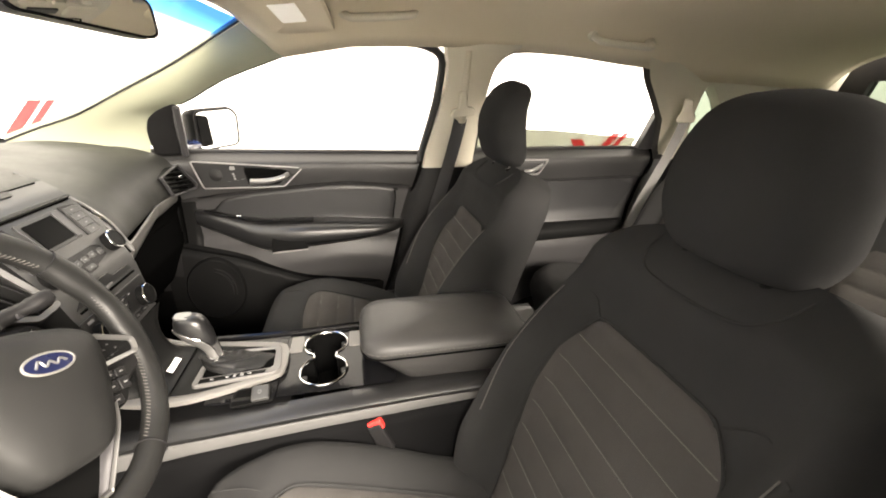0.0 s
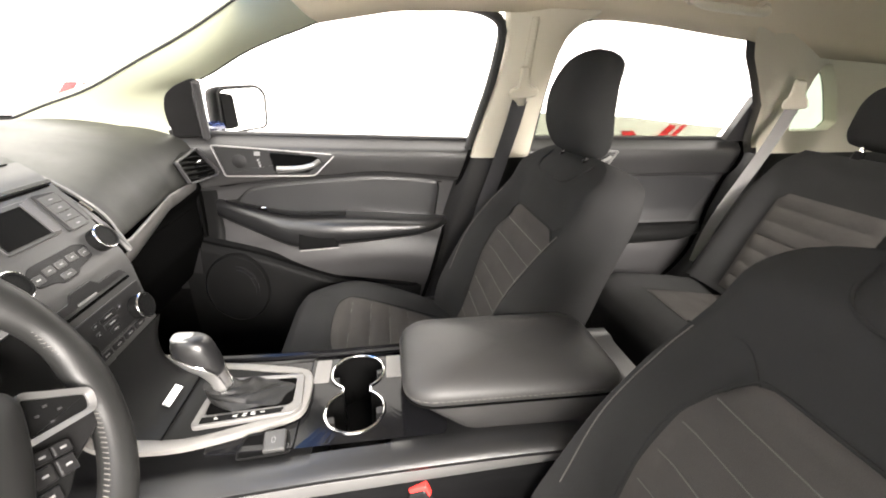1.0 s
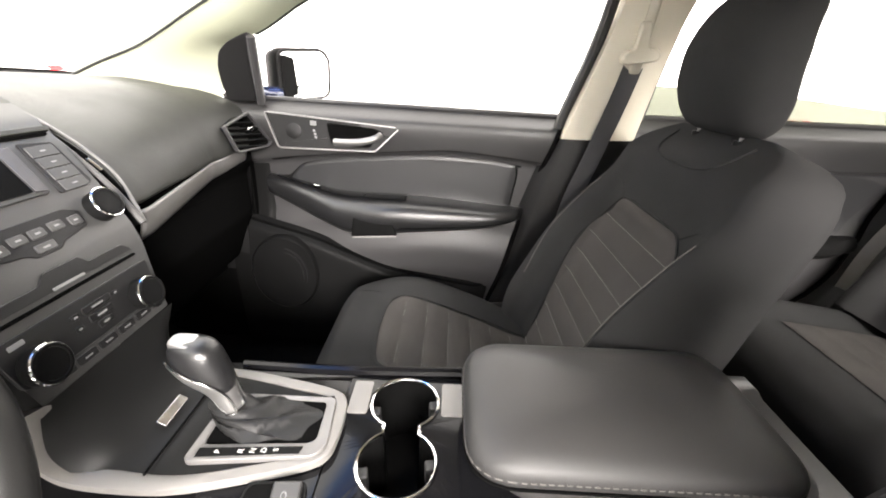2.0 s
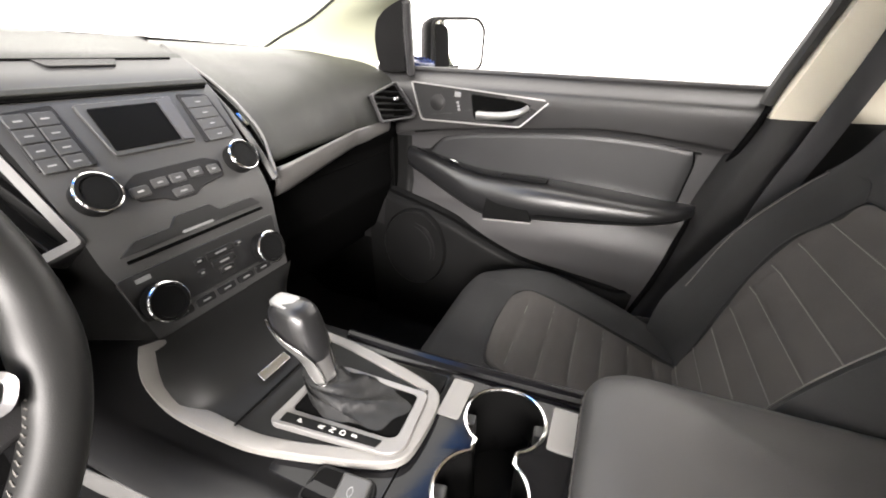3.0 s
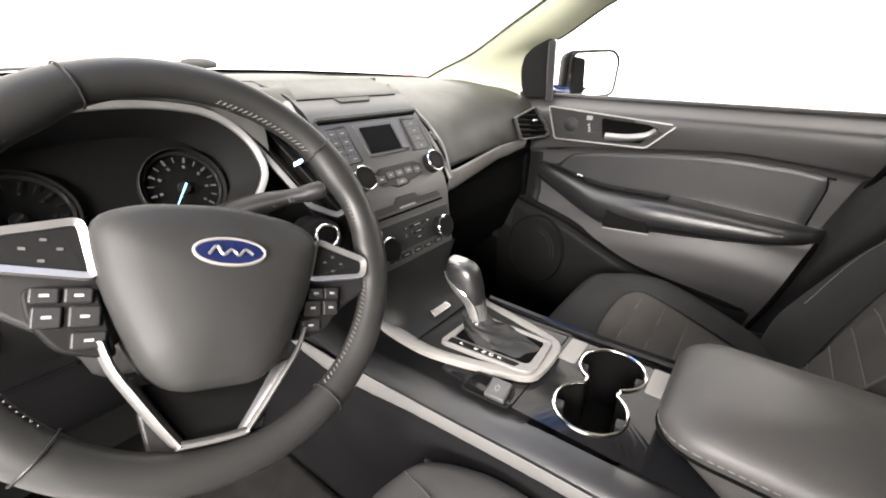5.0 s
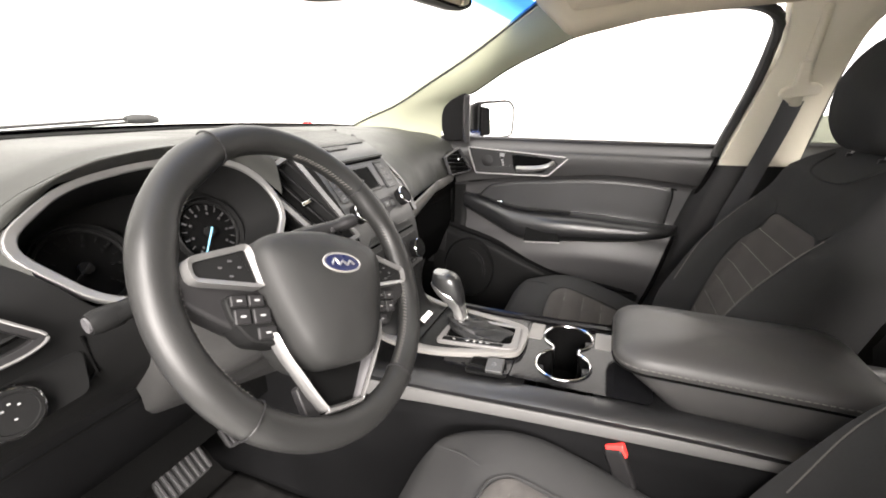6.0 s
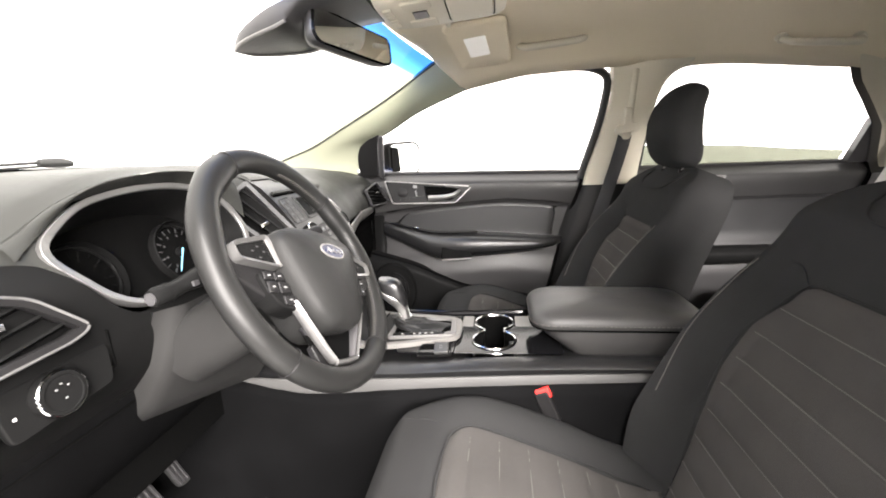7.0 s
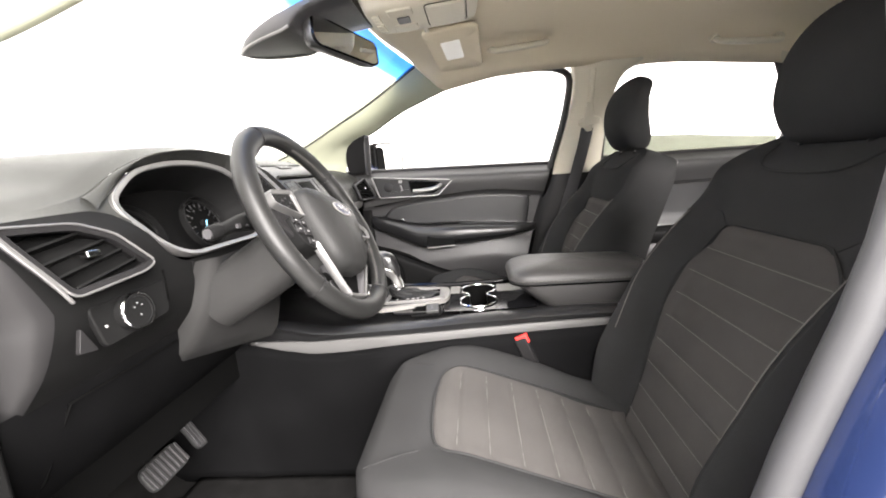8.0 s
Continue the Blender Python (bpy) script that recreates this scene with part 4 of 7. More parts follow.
def back_f(l, v):
    k = abs(v)
    f = 0.078 * step(0.62, 0.86, k) * table(l, [(-0.05, 0.6), (0.08, 1), (0.22, 0.95), (0.33, 0.72), (0.42, 0.36), (0.52, 0)])
    f -= 0.016 * step(0.52, 0.44, l)
    f -= 0.080 * step(0.88, 1.0, k) ** 1.6
    f -= 0.035 * step(0.50, 0.585, l) + 0.010 * (1 - step(0.60, 0.70, k)) * step(0.40, 0.36, l)
    return f


def back_point(l, y, d=0.0):
    return HINGE + UP * l + V(0, y, 0) + FRONT * (back_f(l, y / back_w(l)) + d)


def puff(q, depth):
    return depth * abs(math.sin(math.pi * q)) ** 0.45


def front_seat(label, y, side, slide, tall, foot, full, tilt):
    SHOULDER[0] = 0.6 * full
    th = thing("front_seat", label, "car seat", (0, 0, 0), group="front seats")
    # cushion
    rings = []
    for i in range(57):
        x = lerp(-0.362, 0.20, (i / 56) ** 1.7)
        w = cushion_w(x)
        vs = [-1 + 2 * j / 32 for j in range(33)]
        top = [V(x, w * v, cushion_z(x, v)) for v in vs]
        zb = 0.645 + 0.05 * step(-0.31, -0.362, x)
        low = [V(x + 0.02 + 0.05 * step(-0.25, -0.362, x), w * 0.96 * v, zb) for v in (0.98, 0.5, 0, -0.5, -0.98)]
        mid = V(x, w * 1.005, lerp(top[-1].z, zb, 0.5)), V(x, -w * 1.005, lerp(top[0].z, zb, 0.5))
        rings.append(top + [mid[0]] + low + [mid[1]])
    cushion = part("seat_cushion", loft(rings), CLOTH, th, "charcoal cloth cushion with raised bolsters", smooth=70)
    def ins(u, v):
        yy = lerp(-0.136, 0.136, v)
        x = lerp(-0.236 + 0.008 * (yy / 0.136) ** 2 + 0.034 * abs(yy / 0.136) ** 9, 0.15, u)
        e = min(1, min(u, 1 - u) * 18, min(v, 1 - v) * 14)
        return V(x, yy, cushion_z(x, yy / cushion_w(x)) + 0.001 + (0.004 + puff((x + 0.244) / 0.052, 0.006)) * e ** 0.5)
    insert = part("cushion_insert", surface(ins, 110, 30), INSERT, cushion, "ribbed grey cloth centre panel", smooth=70)
    for k in range(1, 7):
        x = -0.244 + 0.052 * k
        path = [V(x, lerp(-0.125, 0.125, j / 14), cushion_z(x, lerp(-0.125, 0.125, j / 14) / 0.26) + 0.0062) for j in range(15)]
        part("stitched_seam", tube(path, 0.0009, 5), THREAD, cushion)
    for sg in (-1, 1):
        path = bezier([V(-0.239, 0.0, cushion_z(-0.239, 0) + 0.003), V(-0.232, sg * 0.09, cushion_z(-0.232, 0.36) + 0.003), V(-0.215, sg * 0.128, cushion_z(-0.215, 0.5) + 0.003), V(-0.165, sg * 0.140, cushion_z(-0.165, 0.54) + 0.004), V(0.0, sg * 0.140, cushion_z(0, 0.54) + 0.004), V(0.13, sg * 0.135, cushion_z(0.13, 0.53) + 0.004)], 30)
        part("piping", tube(path, 0.0022, 6), CLOTH, cushion)
        path = bezier([V(-0.218, sg * 0.125, cushion_z(-0.218, 0.5) + 0.001), V(-0.27, sg * 0.145, cushion_z(-0.27, 0.62) + 0.001), V(-0.33, sg * 0.16, cushion_z(-0.33, 0.8) + 0.001)], 14)
        part("nose_seam", tube([p + V(0, 0, 0.0006) for p in path], 0.0014, 6), CLOTH, cushion)
    # backrest
    rings = []
    for i in range(45):
        l = lerp(-0.10, 0.582, (i / 44) ** 0.9)
        w = back_w(l)
        tb = table(l, [(-0.1, 0.13), (0.05, 0.165), (0.22, 0.175), (0.38, 0.152), (0.48, 0.137), (0.54, 0.129), (0.57, 0.120), (0.582, 0.10)]) + full * step(0.30, 0.54, l)
        fr = [back_point(l, w * (-1 + 2 * j / 32)) for j in range(33)]
        bk = [HINGE + UP * l + V(0, w * v, 0) - FRONT * (tb * (1 - 0.25 * abs(v) ** 3)) for v in (0.96, 0.8, 0.4, 0, -0.4, -0.8, -0.96)]
        rings.append(fr + bk)
    back = part("backrest", loft(rings), CLOTH, th, "charcoal cloth backrest with raised bolsters", smooth=70)
    hw = lambda l: table(l, [(-0.075, 0.120), (0.02, 0.140), (0.12, 0.158), (0.24, 0.166), (0.30, 0.165), (0.345, 0.156), (0.392, 0.122), (0.402, 0.100)])
    def insb(u, v):
        l = lerp(-0.075, 0.402, u)
        yy = lerp(-hw(l), hw(l), v)
        e = min(1, min(u, 1 - u) * 25, min(v, 1 - v) * 14)
        return back_point(l, yy, 0.001 + (0.003 + puff((0.402 - l) / 0.052, 0.005)) * e ** 0.5)
    part("backrest_insert", surface(insb, 150, 30), INSERT, back, "ribbed grey cloth centre panel", smooth=70)
    for k in range(1, 9):
        l = 0.402 - 0.052 * k
        path = [back_point(l, lerp(-hw(l), hw(l), j / 14) * 0.96, 0.0052) for j in range(15)]
        part("stitched_seam", tube(path, 0.0011, 5), THREAD, back)
    loop = [(-0.07, 0.123), (0.02, 0.142), (0.12, 0.160), (0.24, 0.168), (0.30, 0.167), (0.347, 0.158), (0.394, 0.124), (0.404, 0.098), (0.405, 0.0)]
    for sg in (-1, 1):
        part("piping", tube(bezier([back_point(l, sg * w, 0.002) for l, w in loop], 50), 0.002, 6), CLOTH, back)
        path = bezier([back_point(l, sg * w, 0.001) for l, w in ((0.395, 0.116), (0.425, 0.16), (0.41, 0.215))], 16)
        part("piping", tube(path, 0.0016, 6), CLOTH, back)
        path = bezier([back_point(l, sg * w, 0.001) for l, w in ((0.41, 0.205), (0.36, 0.206), (0.25, 0.205), (0.12, 0.195))], 30)
        part("bolster_seam", tube(path, 0.0010, 5), THREAD, back)
    path = bezier([back_point(l, w, 0.0015) for l, w in ((0.565, -0.115), (0.53, -0.105), (0.508, -0.075), (0.502, 0), (0.508, 0.075), (0.53, 0.105), (0.565, 0.115))], 40)
    part("yoke_seam", tube(path, 0.0022, 6), CLOTH, back)
    # headrest
    base = V(0.408, 0, 1.288)
    ax = V(tilt, 0, 0.98).normalized()
    fw = V(-0.98, 0, 0.20).normalized()
    rings = []
    rows = [(0.0, 0.066, 0.020, 0.018), (0.006, 0.090, 0.038, 0.027), (0.03, 0.112, 0.056, 0.037), (0.07, 0.126, 0.065, 0.022), (0.11, 0.127, 0.063, 0.009), (0.14, 0.123, 0.056, 0.010), (0.17, 0.116, 0.044, 0.024), (0.19, 0.104, 0.032, 0.034), (0.205, 0.080, 0.018, 0.032), (0.213, 0.050, 0.006, 0.022), (0.216, 0.02, 0.0, 0.012)]
    for i in range(37):
        h0 = 0.216 * i / 36
        w, f, b = (table(h0, [(r[0], r[k]) for r in rows]) for k in (1, 2, 3))
        h = h0 * tall - foot
        ring = []
        for j in range(40):
            a = 2 * math.pi * j / 40
            c, sn = math.cos(a), math.sin(a)
            yy = w * abs(c) ** 0.75 * (1 if c > 0 else -1)
            dd = (f if sn > 0 else b) * abs(sn) ** 0.75 * (1 if sn > 0 else -1)
            ring.append(base + ax * h + V(0, yy, 0) + fw * (dd + 0.010 * math.sin(h / 0.216 * math.pi) - 0.12 * yy * yy / 0.13))
        rings.append(ring)
    head = part("headrest", loft(rings), CLOTH, th, "charcoal cloth headrest on bright posts", smooth=70)
    for sg in (-1, 1):
        p = base + V(0.004, sg * 0.062, 0)
        part("headrest_post", tube([p - ax * 0.05, p + ax * 0.03], 0.0050, 10), TRIMGREY, th, "grey steel post")
        part("post_sleeve", tube([p - ax * 0.052, p - ax * 0.024], 0.012, 12), HARD, th)
    # plinth, side shields and rails
    at = lambda x, z, c=0: V(x, c, z)
    part("seat_base", prism(rounded([(-0.27, 0.60), (0.18, 0.58), (0.20, 0.70), (-0.27, 0.70)], 0.02), at, -0.21, 0.21), HARD, th, smooth=40)
    for sg in (-1, 1):
        shield = rounded([(-0.27, 0.64), (0.12, 0.60), (0.24, 0.68), (0.22, 0.79), (0.10, 0.765), (-0.26, 0.735)], 0.03)
        sh = part("side_shield", prism(shield, at, sg * 0.235, sg * 0.262), HARD, th, "black plastic side shield", bevel=0.008)
        part("rail", prism(rect(-0.32, 0.505, 0.24, 0.54, 0.006), at, sg * 0.19, sg * 0.225), HARD, th, smooth=40)
        for x in (-0.25, 0.16):
            part("foot", prism(rect(x - 0.02, 0.53, x + 0.02, 0.61, 0.004), at, sg * 0.195, sg * 0.22), HARD, th, smooth=40)
    sg = side
    lever = part("recliner_lever", tube(bezier([V(0.06, sg * 0.266, 0.70), V(0.12, sg * 0.275, 0.715), V(0.20, sg * 0.275, 0.74)], 12), lambda t: 0.012 - 0.004 * t, 10, flat=1.4), BLACK, th, "black recliner lever")
    knob = plane_at(V(0.205, sg * 0.262, 0.845), (1, 0, 0), (0, 0, 1))
    part("pivot_cap", disc_stack([(0.013, 0.0), (0.013, 0.006 * -sg), (0.006, 0.010 * -sg)], knob, 20), TRIMGREY, th, "grey pivot cap")
    th.location = (0, y, 0)
    for o in th.children:
        if o.name.split(".")[0] in ("seat_cushion", "seat_base", "side_shield", "rail", "foot", "recliner_lever", "pivot_cap"):
            o.location.x += slide[0]
        else:
            o.location.x += slide[1]
    return th


front_seat("charcoal cloth front passenger seat with grey ribbed centre", 0.355, 1, (0.05, 0.012), 1.04, 0.018, 0.010, 0.08)
front_seat("charcoal cloth driver seat with grey ribbed centre", -0.385, -1, (0.05, 0.062), 1.019, 0.034, 0.0, 0.20)


# ---- rear bench ----
def rear_seat(label, y0, y1):
    th = thing("rear_bench", label, "car seat", group="rear seats")
    w = (y1 - y0) / 2
    yc = (y0 + y1) / 2
    lean = radians(26)
    up, fr = V(math.sin(lean), 0, math.cos(lean)), V(-math.cos(lean), 0, math.sin(lean))
    o = V(1.02, yc, 0.80)
    rings = []
    for i in range(29):
        x = lerp(0.665, 1.15, i / 28)
        z = table(x, [(0.665, 0.735), (0.68, 0.782), (0.74, 0.812), (0.90, 0.795), (1.06, 0.77)])
        zs = lambda v: z + 0.018 * step(0.55, 0.8, abs(v)) - 0.03 * step(0.86, 1, abs(v))
        rings.append([V(x, yc + w * v, zs(v)) for v in [-1 + j / 12 for j in range(25)]] + [V(x + 0.03, yc + w * v, 0.60) for v in (1, 0.5, 0, -0.5, -1)])
    cu = part("seat_cushion", loft(rings), CLOTH, th, "charcoal cloth bench cushion", smooth=60)
    def ins(u, v):
        x, yy = lerp(0.78, 1.08, u), lerp(-0.5, 0.5, v) * w
        z = table(x, [(0.665, 0.735), (0.68, 0.782), (0.74, 0.812), (0.90, 0.795), (1.06, 0.77)])
        return V(x, yc + yy, z + 0.003 + puff(u * 4, 0.006) * min(1, v * 12, (1 - v) * 12))
    part("cushion_insert", surface(ins, 48, 16), INSERT, cu, "ribbed grey cloth panel", smooth=60)
    fz = lambda l, v: 0.030 * step(0.56, 0.85, abs(v)) * step(0.44, 0.30, l) - 0.05 * step(0.86, 1, abs(v)) ** 1.6 - 0.03 * step(0.43, 0.50, l)
    ww = lambda l: w * table(l, [(0, 0.99), (0.40, 0.99), (0.47, 0.95), (0.50, 0.86)])
    rings = []
    for i in range(33):
        l = 0.50 * i / 32
        rings.append([o + up * l + V(0, ww(l) * (-1 + j / 14), 0) + fr * fz(l, -1 + j / 14) for j in range(29)] + [o + up * l + V(0, ww(l) * v, 0) - fr * 0.09 for v in (0.97, 0.4, -0.4, -0.97)])
    bk = part("backrest", loft(rings), CLOTH, th, "charcoal cloth backrest", smooth=60)
    hw = lambda l: line(l, [(0.02, 0.48), (0.24, 0.54), (0.33, 0.54), (0.355, 0.46)]) * w
    def insb(u, v):
        l = lerp(0.02, 0.355, u)
        yy = lerp(-hw(l), hw(l), v)
        e = min(1, min(u, 1 - u) * 20, min(v, 1 - v) * 12)
        return o + up * l + V(0, yy, 0) + fr * (fz(l, yy / w) + 0.002 + (0.003 + puff((0.355 - l) / 0.048, 0.008)) * e ** 0.5)
    part("backrest_insert", surface(insb, 100, 24), INSERT, bk, "ribbed grey cloth panel", smooth=60)
    # headrest
    b = o + up * 0.515 + V(0.035, 0.0, 0)
    rings = []
    rows = [(0, 0.07, 0.02), (0.008, 0.105, 0.034), (0.04, 0.122, 0.045), (0.10, 0.125, 0.047), (0.14, 0.112, 0.040), (0.16, 0.08, 0.024), (0.165, 0.03, 0.008)]
    for i in range(25):
        h = 0.165 * i / 24
        a, t = (table(h, [(r[0], r[k]) for r in rows]) for k in (1, 2))
        rings.append([b + V(0.25, 0, 0.97) * h + V(0, a * abs(math.cos(q)) ** 0.8 * (1 if math.cos(q) > 0 else -1), 0) + fr * t * math.sin(q) for q in [2 * math.pi * j / 32 for j in range(32)]])
    part("headrest", loft(rings), CLOTH, th, "charcoal cloth headrest", smooth=60)
    for sg in (-1, 1):
        p = b + V(0, sg * 0.06, 0)
        part("headrest_post", tube([p - V(0.02, 0, 0.06), p + V(0.01, 0, 0.03)], 0.006, 10), CHROME, th, "bright steel post")
        part("post_sleeve", tube([p - V(0.012, 0, 0.034), p - V(0.004, 0, 0.012)], 0.014, 12), HARD, th)
    return th


rear_seat("charcoal cloth rear bench seat on the passenger side", 0.06, 0.62)
rear_seat("charcoal cloth rear bench seat behind the driver", -0.64, 0.055)


# ---- belts ----
def webbing(path, width, side):
    """A flat strap with thickness along a path; side is its breadth direction at the start and end."""
    pts = bezier(path, 24)
    rings = []
    for i, p in enumerate(pts):
        t = (pts[min(i + 1, 24)] - pts[max(i - 1, 0)]).normalized()
        w = side[0].lerp(side[1], i / 24)
        w = (w - t * w.dot(t)).normalized() * width / 2
        n = t.cross(w).normalized() * 0.0008
        rings.append([p + w + n, p - w + n, p - w - n, p + w - n])
    return loft(rings)


def belt_front():
    th = thing("seat_belt", "black front passenger seat belt hanging from its beige guide", "seat belt")
    g = V(0.378, 0.655, 1.395)
    part("webbing", webbing([g + V(-0.004, 0.004, -0.005), V(0.355, 0.668, 1.30), V(0.315, 0.672, 1.16), V(0.27, 0.665, 1.02), V(0.23, 0.64, 0.80), V(0.22, 0.63, 0.62)], 0.047, (V(1, 0.0, 0.15), V(1, 0.2, 0.3))), BELT, th, "black webbing", smooth=0)
    an = plane_at((0.130, 0.598, 0.742), (1, 0.1, 0.25), (-0.25, -0.35, 0.9))
    part("anchor_cover", prism(rect(-0.020, -0.022, 0.020, 0.012, 0.005), an, -0.010, 0.006), HARD, th, "dark anchor cover", bevel=0.003)
    part("anchor_plate", prism(rect(-0.014, -0.016, 0.014, -0.006, 0.002), an, 0.004, 0.0085), CHROME, th, "bright steel anchor plate", bevel=0.001)
    at = plane_at(g, (1, 0, 0.12), (0, -0.25, 1))
    part("guide", prism(rounded([(-0.040, -0.012), (0.040, -0.012), (0.046, 0.004), (0.034, 0.018), (0.016, 0.020), (0.013, 0.075), (-0.010, 0.075), (-0.016, 0.020), (-0.034, 0.018), (-0.046, 0.004)], 0.008), at, -0.010, 0.012), CREAM, th, "beige plastic belt guide", bevel=0.005)
    for sg in (-1, 1):
        part("guide_cheek", tube([at(sg * 0.032, -0.010, -0.014), at(sg * 0.040, 0.004, -0.012), at(sg * 0.036, 0.016, -0.006)], 0.008, 8), CREAM, th)
    part("guide_slot", prism(rect(-0.028, -0.004, 0.028, 0.002, 0.002), at, -0.013, -0.009), DARK, th)


belt_front()


def belt_rear(s, label):
    th = thing("seat_belt", label, "seat belt")
    g = V(1.232, 0.598 * s, 1.368)
    part("webbing", webbing([g, V(1.206, 0.615 * s, 1.25), V(1.168, 0.632 * s, 1.13), V(1.135, 0.648 * s, 1.03), V(1.12, 0.675 * s, 0.92), V(1.11, 0.69 * s, 0.80)], 0.034, (V(0.6, -0.75 * s, 0.1), V(0.6, -0.6 * s, 0.2))), BELTG, th, "grey webbing", smooth=0)
    at = plane_at(g, (0.7, -0.7 * s, 0.05), (0, -0.15 * s, 1))
    part("guide", prism(rounded([(-0.030, -0.014), (0.030, -0.014), (0.032, 0.006), (0.020, 0.022), (0.018, 0.066), (-0.014, 0.074), (-0.018, 0.022), (-0.032, 0.006)], 0.010), at, -0.012, 0.014), CREAM, th, "beige plastic belt guide", bevel=0.005)


belt_rear(1, "grey rear seat belt hanging from the pillar behind the door")
belt_rear(-1, "grey rear seat belt behind the driver seat")


def buckle(y, label, tilt):
    th = thing("belt_buckle", label, "belt buckle", (0.003, y, 0.846))
    at = plane_at((0, 0, 0), (0.90, 0, -0.28), (0.1, 1, 0.2))
    b = plane_at((0, 0, 0), (0.2, 1, 0.0), (-0.40, 0, 0.92))
    part("stalk", tube([b(0, -0.16, -0.01), b(0, -0.09, 0), b(0, -0.03, 0)], 0.012, 8, flat=0.5), HARD, th)
    part("body", prism(rect(-0.022, -0.062, 0.022, 0.010, 0.006), b, -0.016, 0.014), BLACK, th, "black buckle body", bevel=0.004)
    part("release_button", prism(rect(-0.019, -0.006, 0.019, 0.016, 0.003), b, -0.012, 0.0175), RED, th, "bright red release button", bevel=0.003)


buckle(-0.135, "black belt buckle with red button beside the driver seat", 0)

# ---- centre console ----
def console():
    th = thing("center_console", "black centre console with silver trims, shifter gate and cup holders", "console")
    at_y = lambda x, z, c=0: V(x, c, z)
    # body: long box whose top line falls from the dash to the rear
    def top(x):
        return table(x, [(-0.62, 0.93), (-0.45, 0.898), (-0.30, 0.900), (-0.10, 0.909), (0.16, 0.916), (0.42, 0.915)])
    rings = []
    for x in sorted([lerp(-1.05, 0.44, i / 40) for i in range(41)] + [-0.160, -0.159, -0.040, -0.039]):
        deep = 0.13 if -0.1595 < x < -0.0395 else 0.0
        w = table(x, [(-0.66, 0.145), (-0.45, 0.138), (-0.1, 0.13), (0.44, 0.13)])
        zt = top(x)
        z1, z2 = zt - 0.024, zt - 0.044
        r = [V(x, -w - 0.030, 0.50), V(x, -w - 0.020, 0.70), V(x, -w - 0.013, zt - 0.045), V(x, -w - 0.006, zt - 0.041), V(x, -w - 0.006, zt - 0.019), V(x, -w - 0.021, zt - 0.015), V(x, -w - 0.0235, zt - 0.006), V(x, -w - 0.015, zt + 0.001), V(x, -w + 0.020, zt + 0.002), V(x, -w + 0.030, zt - 0.004 - deep)]
        rings.append(r + [V(p.x, -p.y, p.z) for p in reversed(r)])
    part("body", loft(rings), ROLL, th, "black moulded console body", smooth=50)
    strip_low = lambda x: table(x, [(-0.66, 0.880), (-0.58, 0.860), (-0.50, 0.844), (-0.44, 0.842), (-0.30, 0.850), (0.143, 0.874), (0.40, 0.885)])
    def skirt(sg):
        def f(u, v):
            x = lerp(-0.98, 0.43, u)
            z = lerp(strip_low(x) + 0.002, 0.505, v)
            w = table(x, [(-0.66, 0.145), (-0.45, 0.138), (-0.1, 0.13), (0.44, 0.13)])
            return V(x, sg * (w + 0.0165 + 0.013 * step(-0.34, -0.60, x) * (1 - v) + 0.017 * v - 0.003 * step(0.04, 0.0, v)), z)
        return f
    for sg in (-1, 1):
        part("side_skirt", surface(skirt(sg), 30, 12), SKIRT, th, "dark lower side of the console, deepened for footwell shade", smooth=60, solid=0.003)
        path = [skirt(sg)(lerp(0.48, 0.62, i / 10), 0.22) + V(0, sg * 0.002, 0) for i in range(11)]
        part("skirt_step", tube(path, 0.004, 6), BLACK, th)
    # silver strips along both flanks
    for sg in (-1, 1):
        def f(u, v):
            x = lerp(-0.66, 0.40, u)
            w = table(x, [(-0.66, 0.145), (-0.45, 0.138), (-0.1, 0.13), (0.44, 0.13)]) + 0.0035
            hi = table(x, [(-0.66, 0.885), (-0.55, 0.880), (-0.50, 0.875), (-0.44, 0.875), (-0.30, 0.876), (0.143, 0.894), (0.40, 0.90)])
            return V(x, sg * (w + 0.0055 + 0.013 * step(-0.34, -0.60, x) + 0.004 * v + 0.0015 * math.sin(math.pi * v)), lerp(hi, strip_low(x), v))
        part("flank_strip", surface(f, 60, 6), FLANK, th, "dull silver strip along the flank", solid=0.004)
    # deck: gloss black plate round the cup holders
    deck = rounded([(-0.36, -0.088), (-0.10, -0.105), (0.05, -0.108), (0.05, 0.108), (-0.10, 0.105), (-0.36, 0.092)], 0.01)
    deck_at = plane_at((0, 0, 0.916), (1, 0, 0.0), (0, 1, 0))
    cups = [((-0.098, 0.059), 0.048), ((-0.098, -0.040), 0.049)]
    # outline of the joined cup holder mouth
    mouth = []
    for (cx, cy), r, a0, a1 in ((cups[0][0], 0.048, -60, 240), (cups[1][0], 0.049, 120, 420)):
        for k in range(33):
            a = radians(lerp(a0, a1, k / 32))
            mouth.append((cx + r * math.cos(a), cy + r * math.sin(a)))
    n = len(mouth)
    cxm, cym = -0.098, 0.010
    outer = []
    for x, y in mouth:
        a = math.atan2(y - cym, x - cxm)
        c, d = math.cos(a), math.sin(a)
        k = min((0.05 - cxm if c > 0 else cxm + 0.185) / max(1e-6, abs(c)), (0.112 - cym if d > 0 else cym + 0.105) / max(1e-6, abs(d)))
        outer.append((cxm + c * k, cym + d * k))
    bm = bmesh.new()
    rows = [[bm.verts.new(deck_at(a, b, 0)) for a, b in outer], [bm.verts.new(deck_at(a, b, 0.001)) for a, b in mouth]]
    for i in range(n):
        bm.faces.new((rows[0][i], rows[0][(i + 1) % n], rows[1][(i + 1) % n], rows[1][i]))
    part("deck", bm, GLOSS, th, "gloss black deck plate", smooth=0)
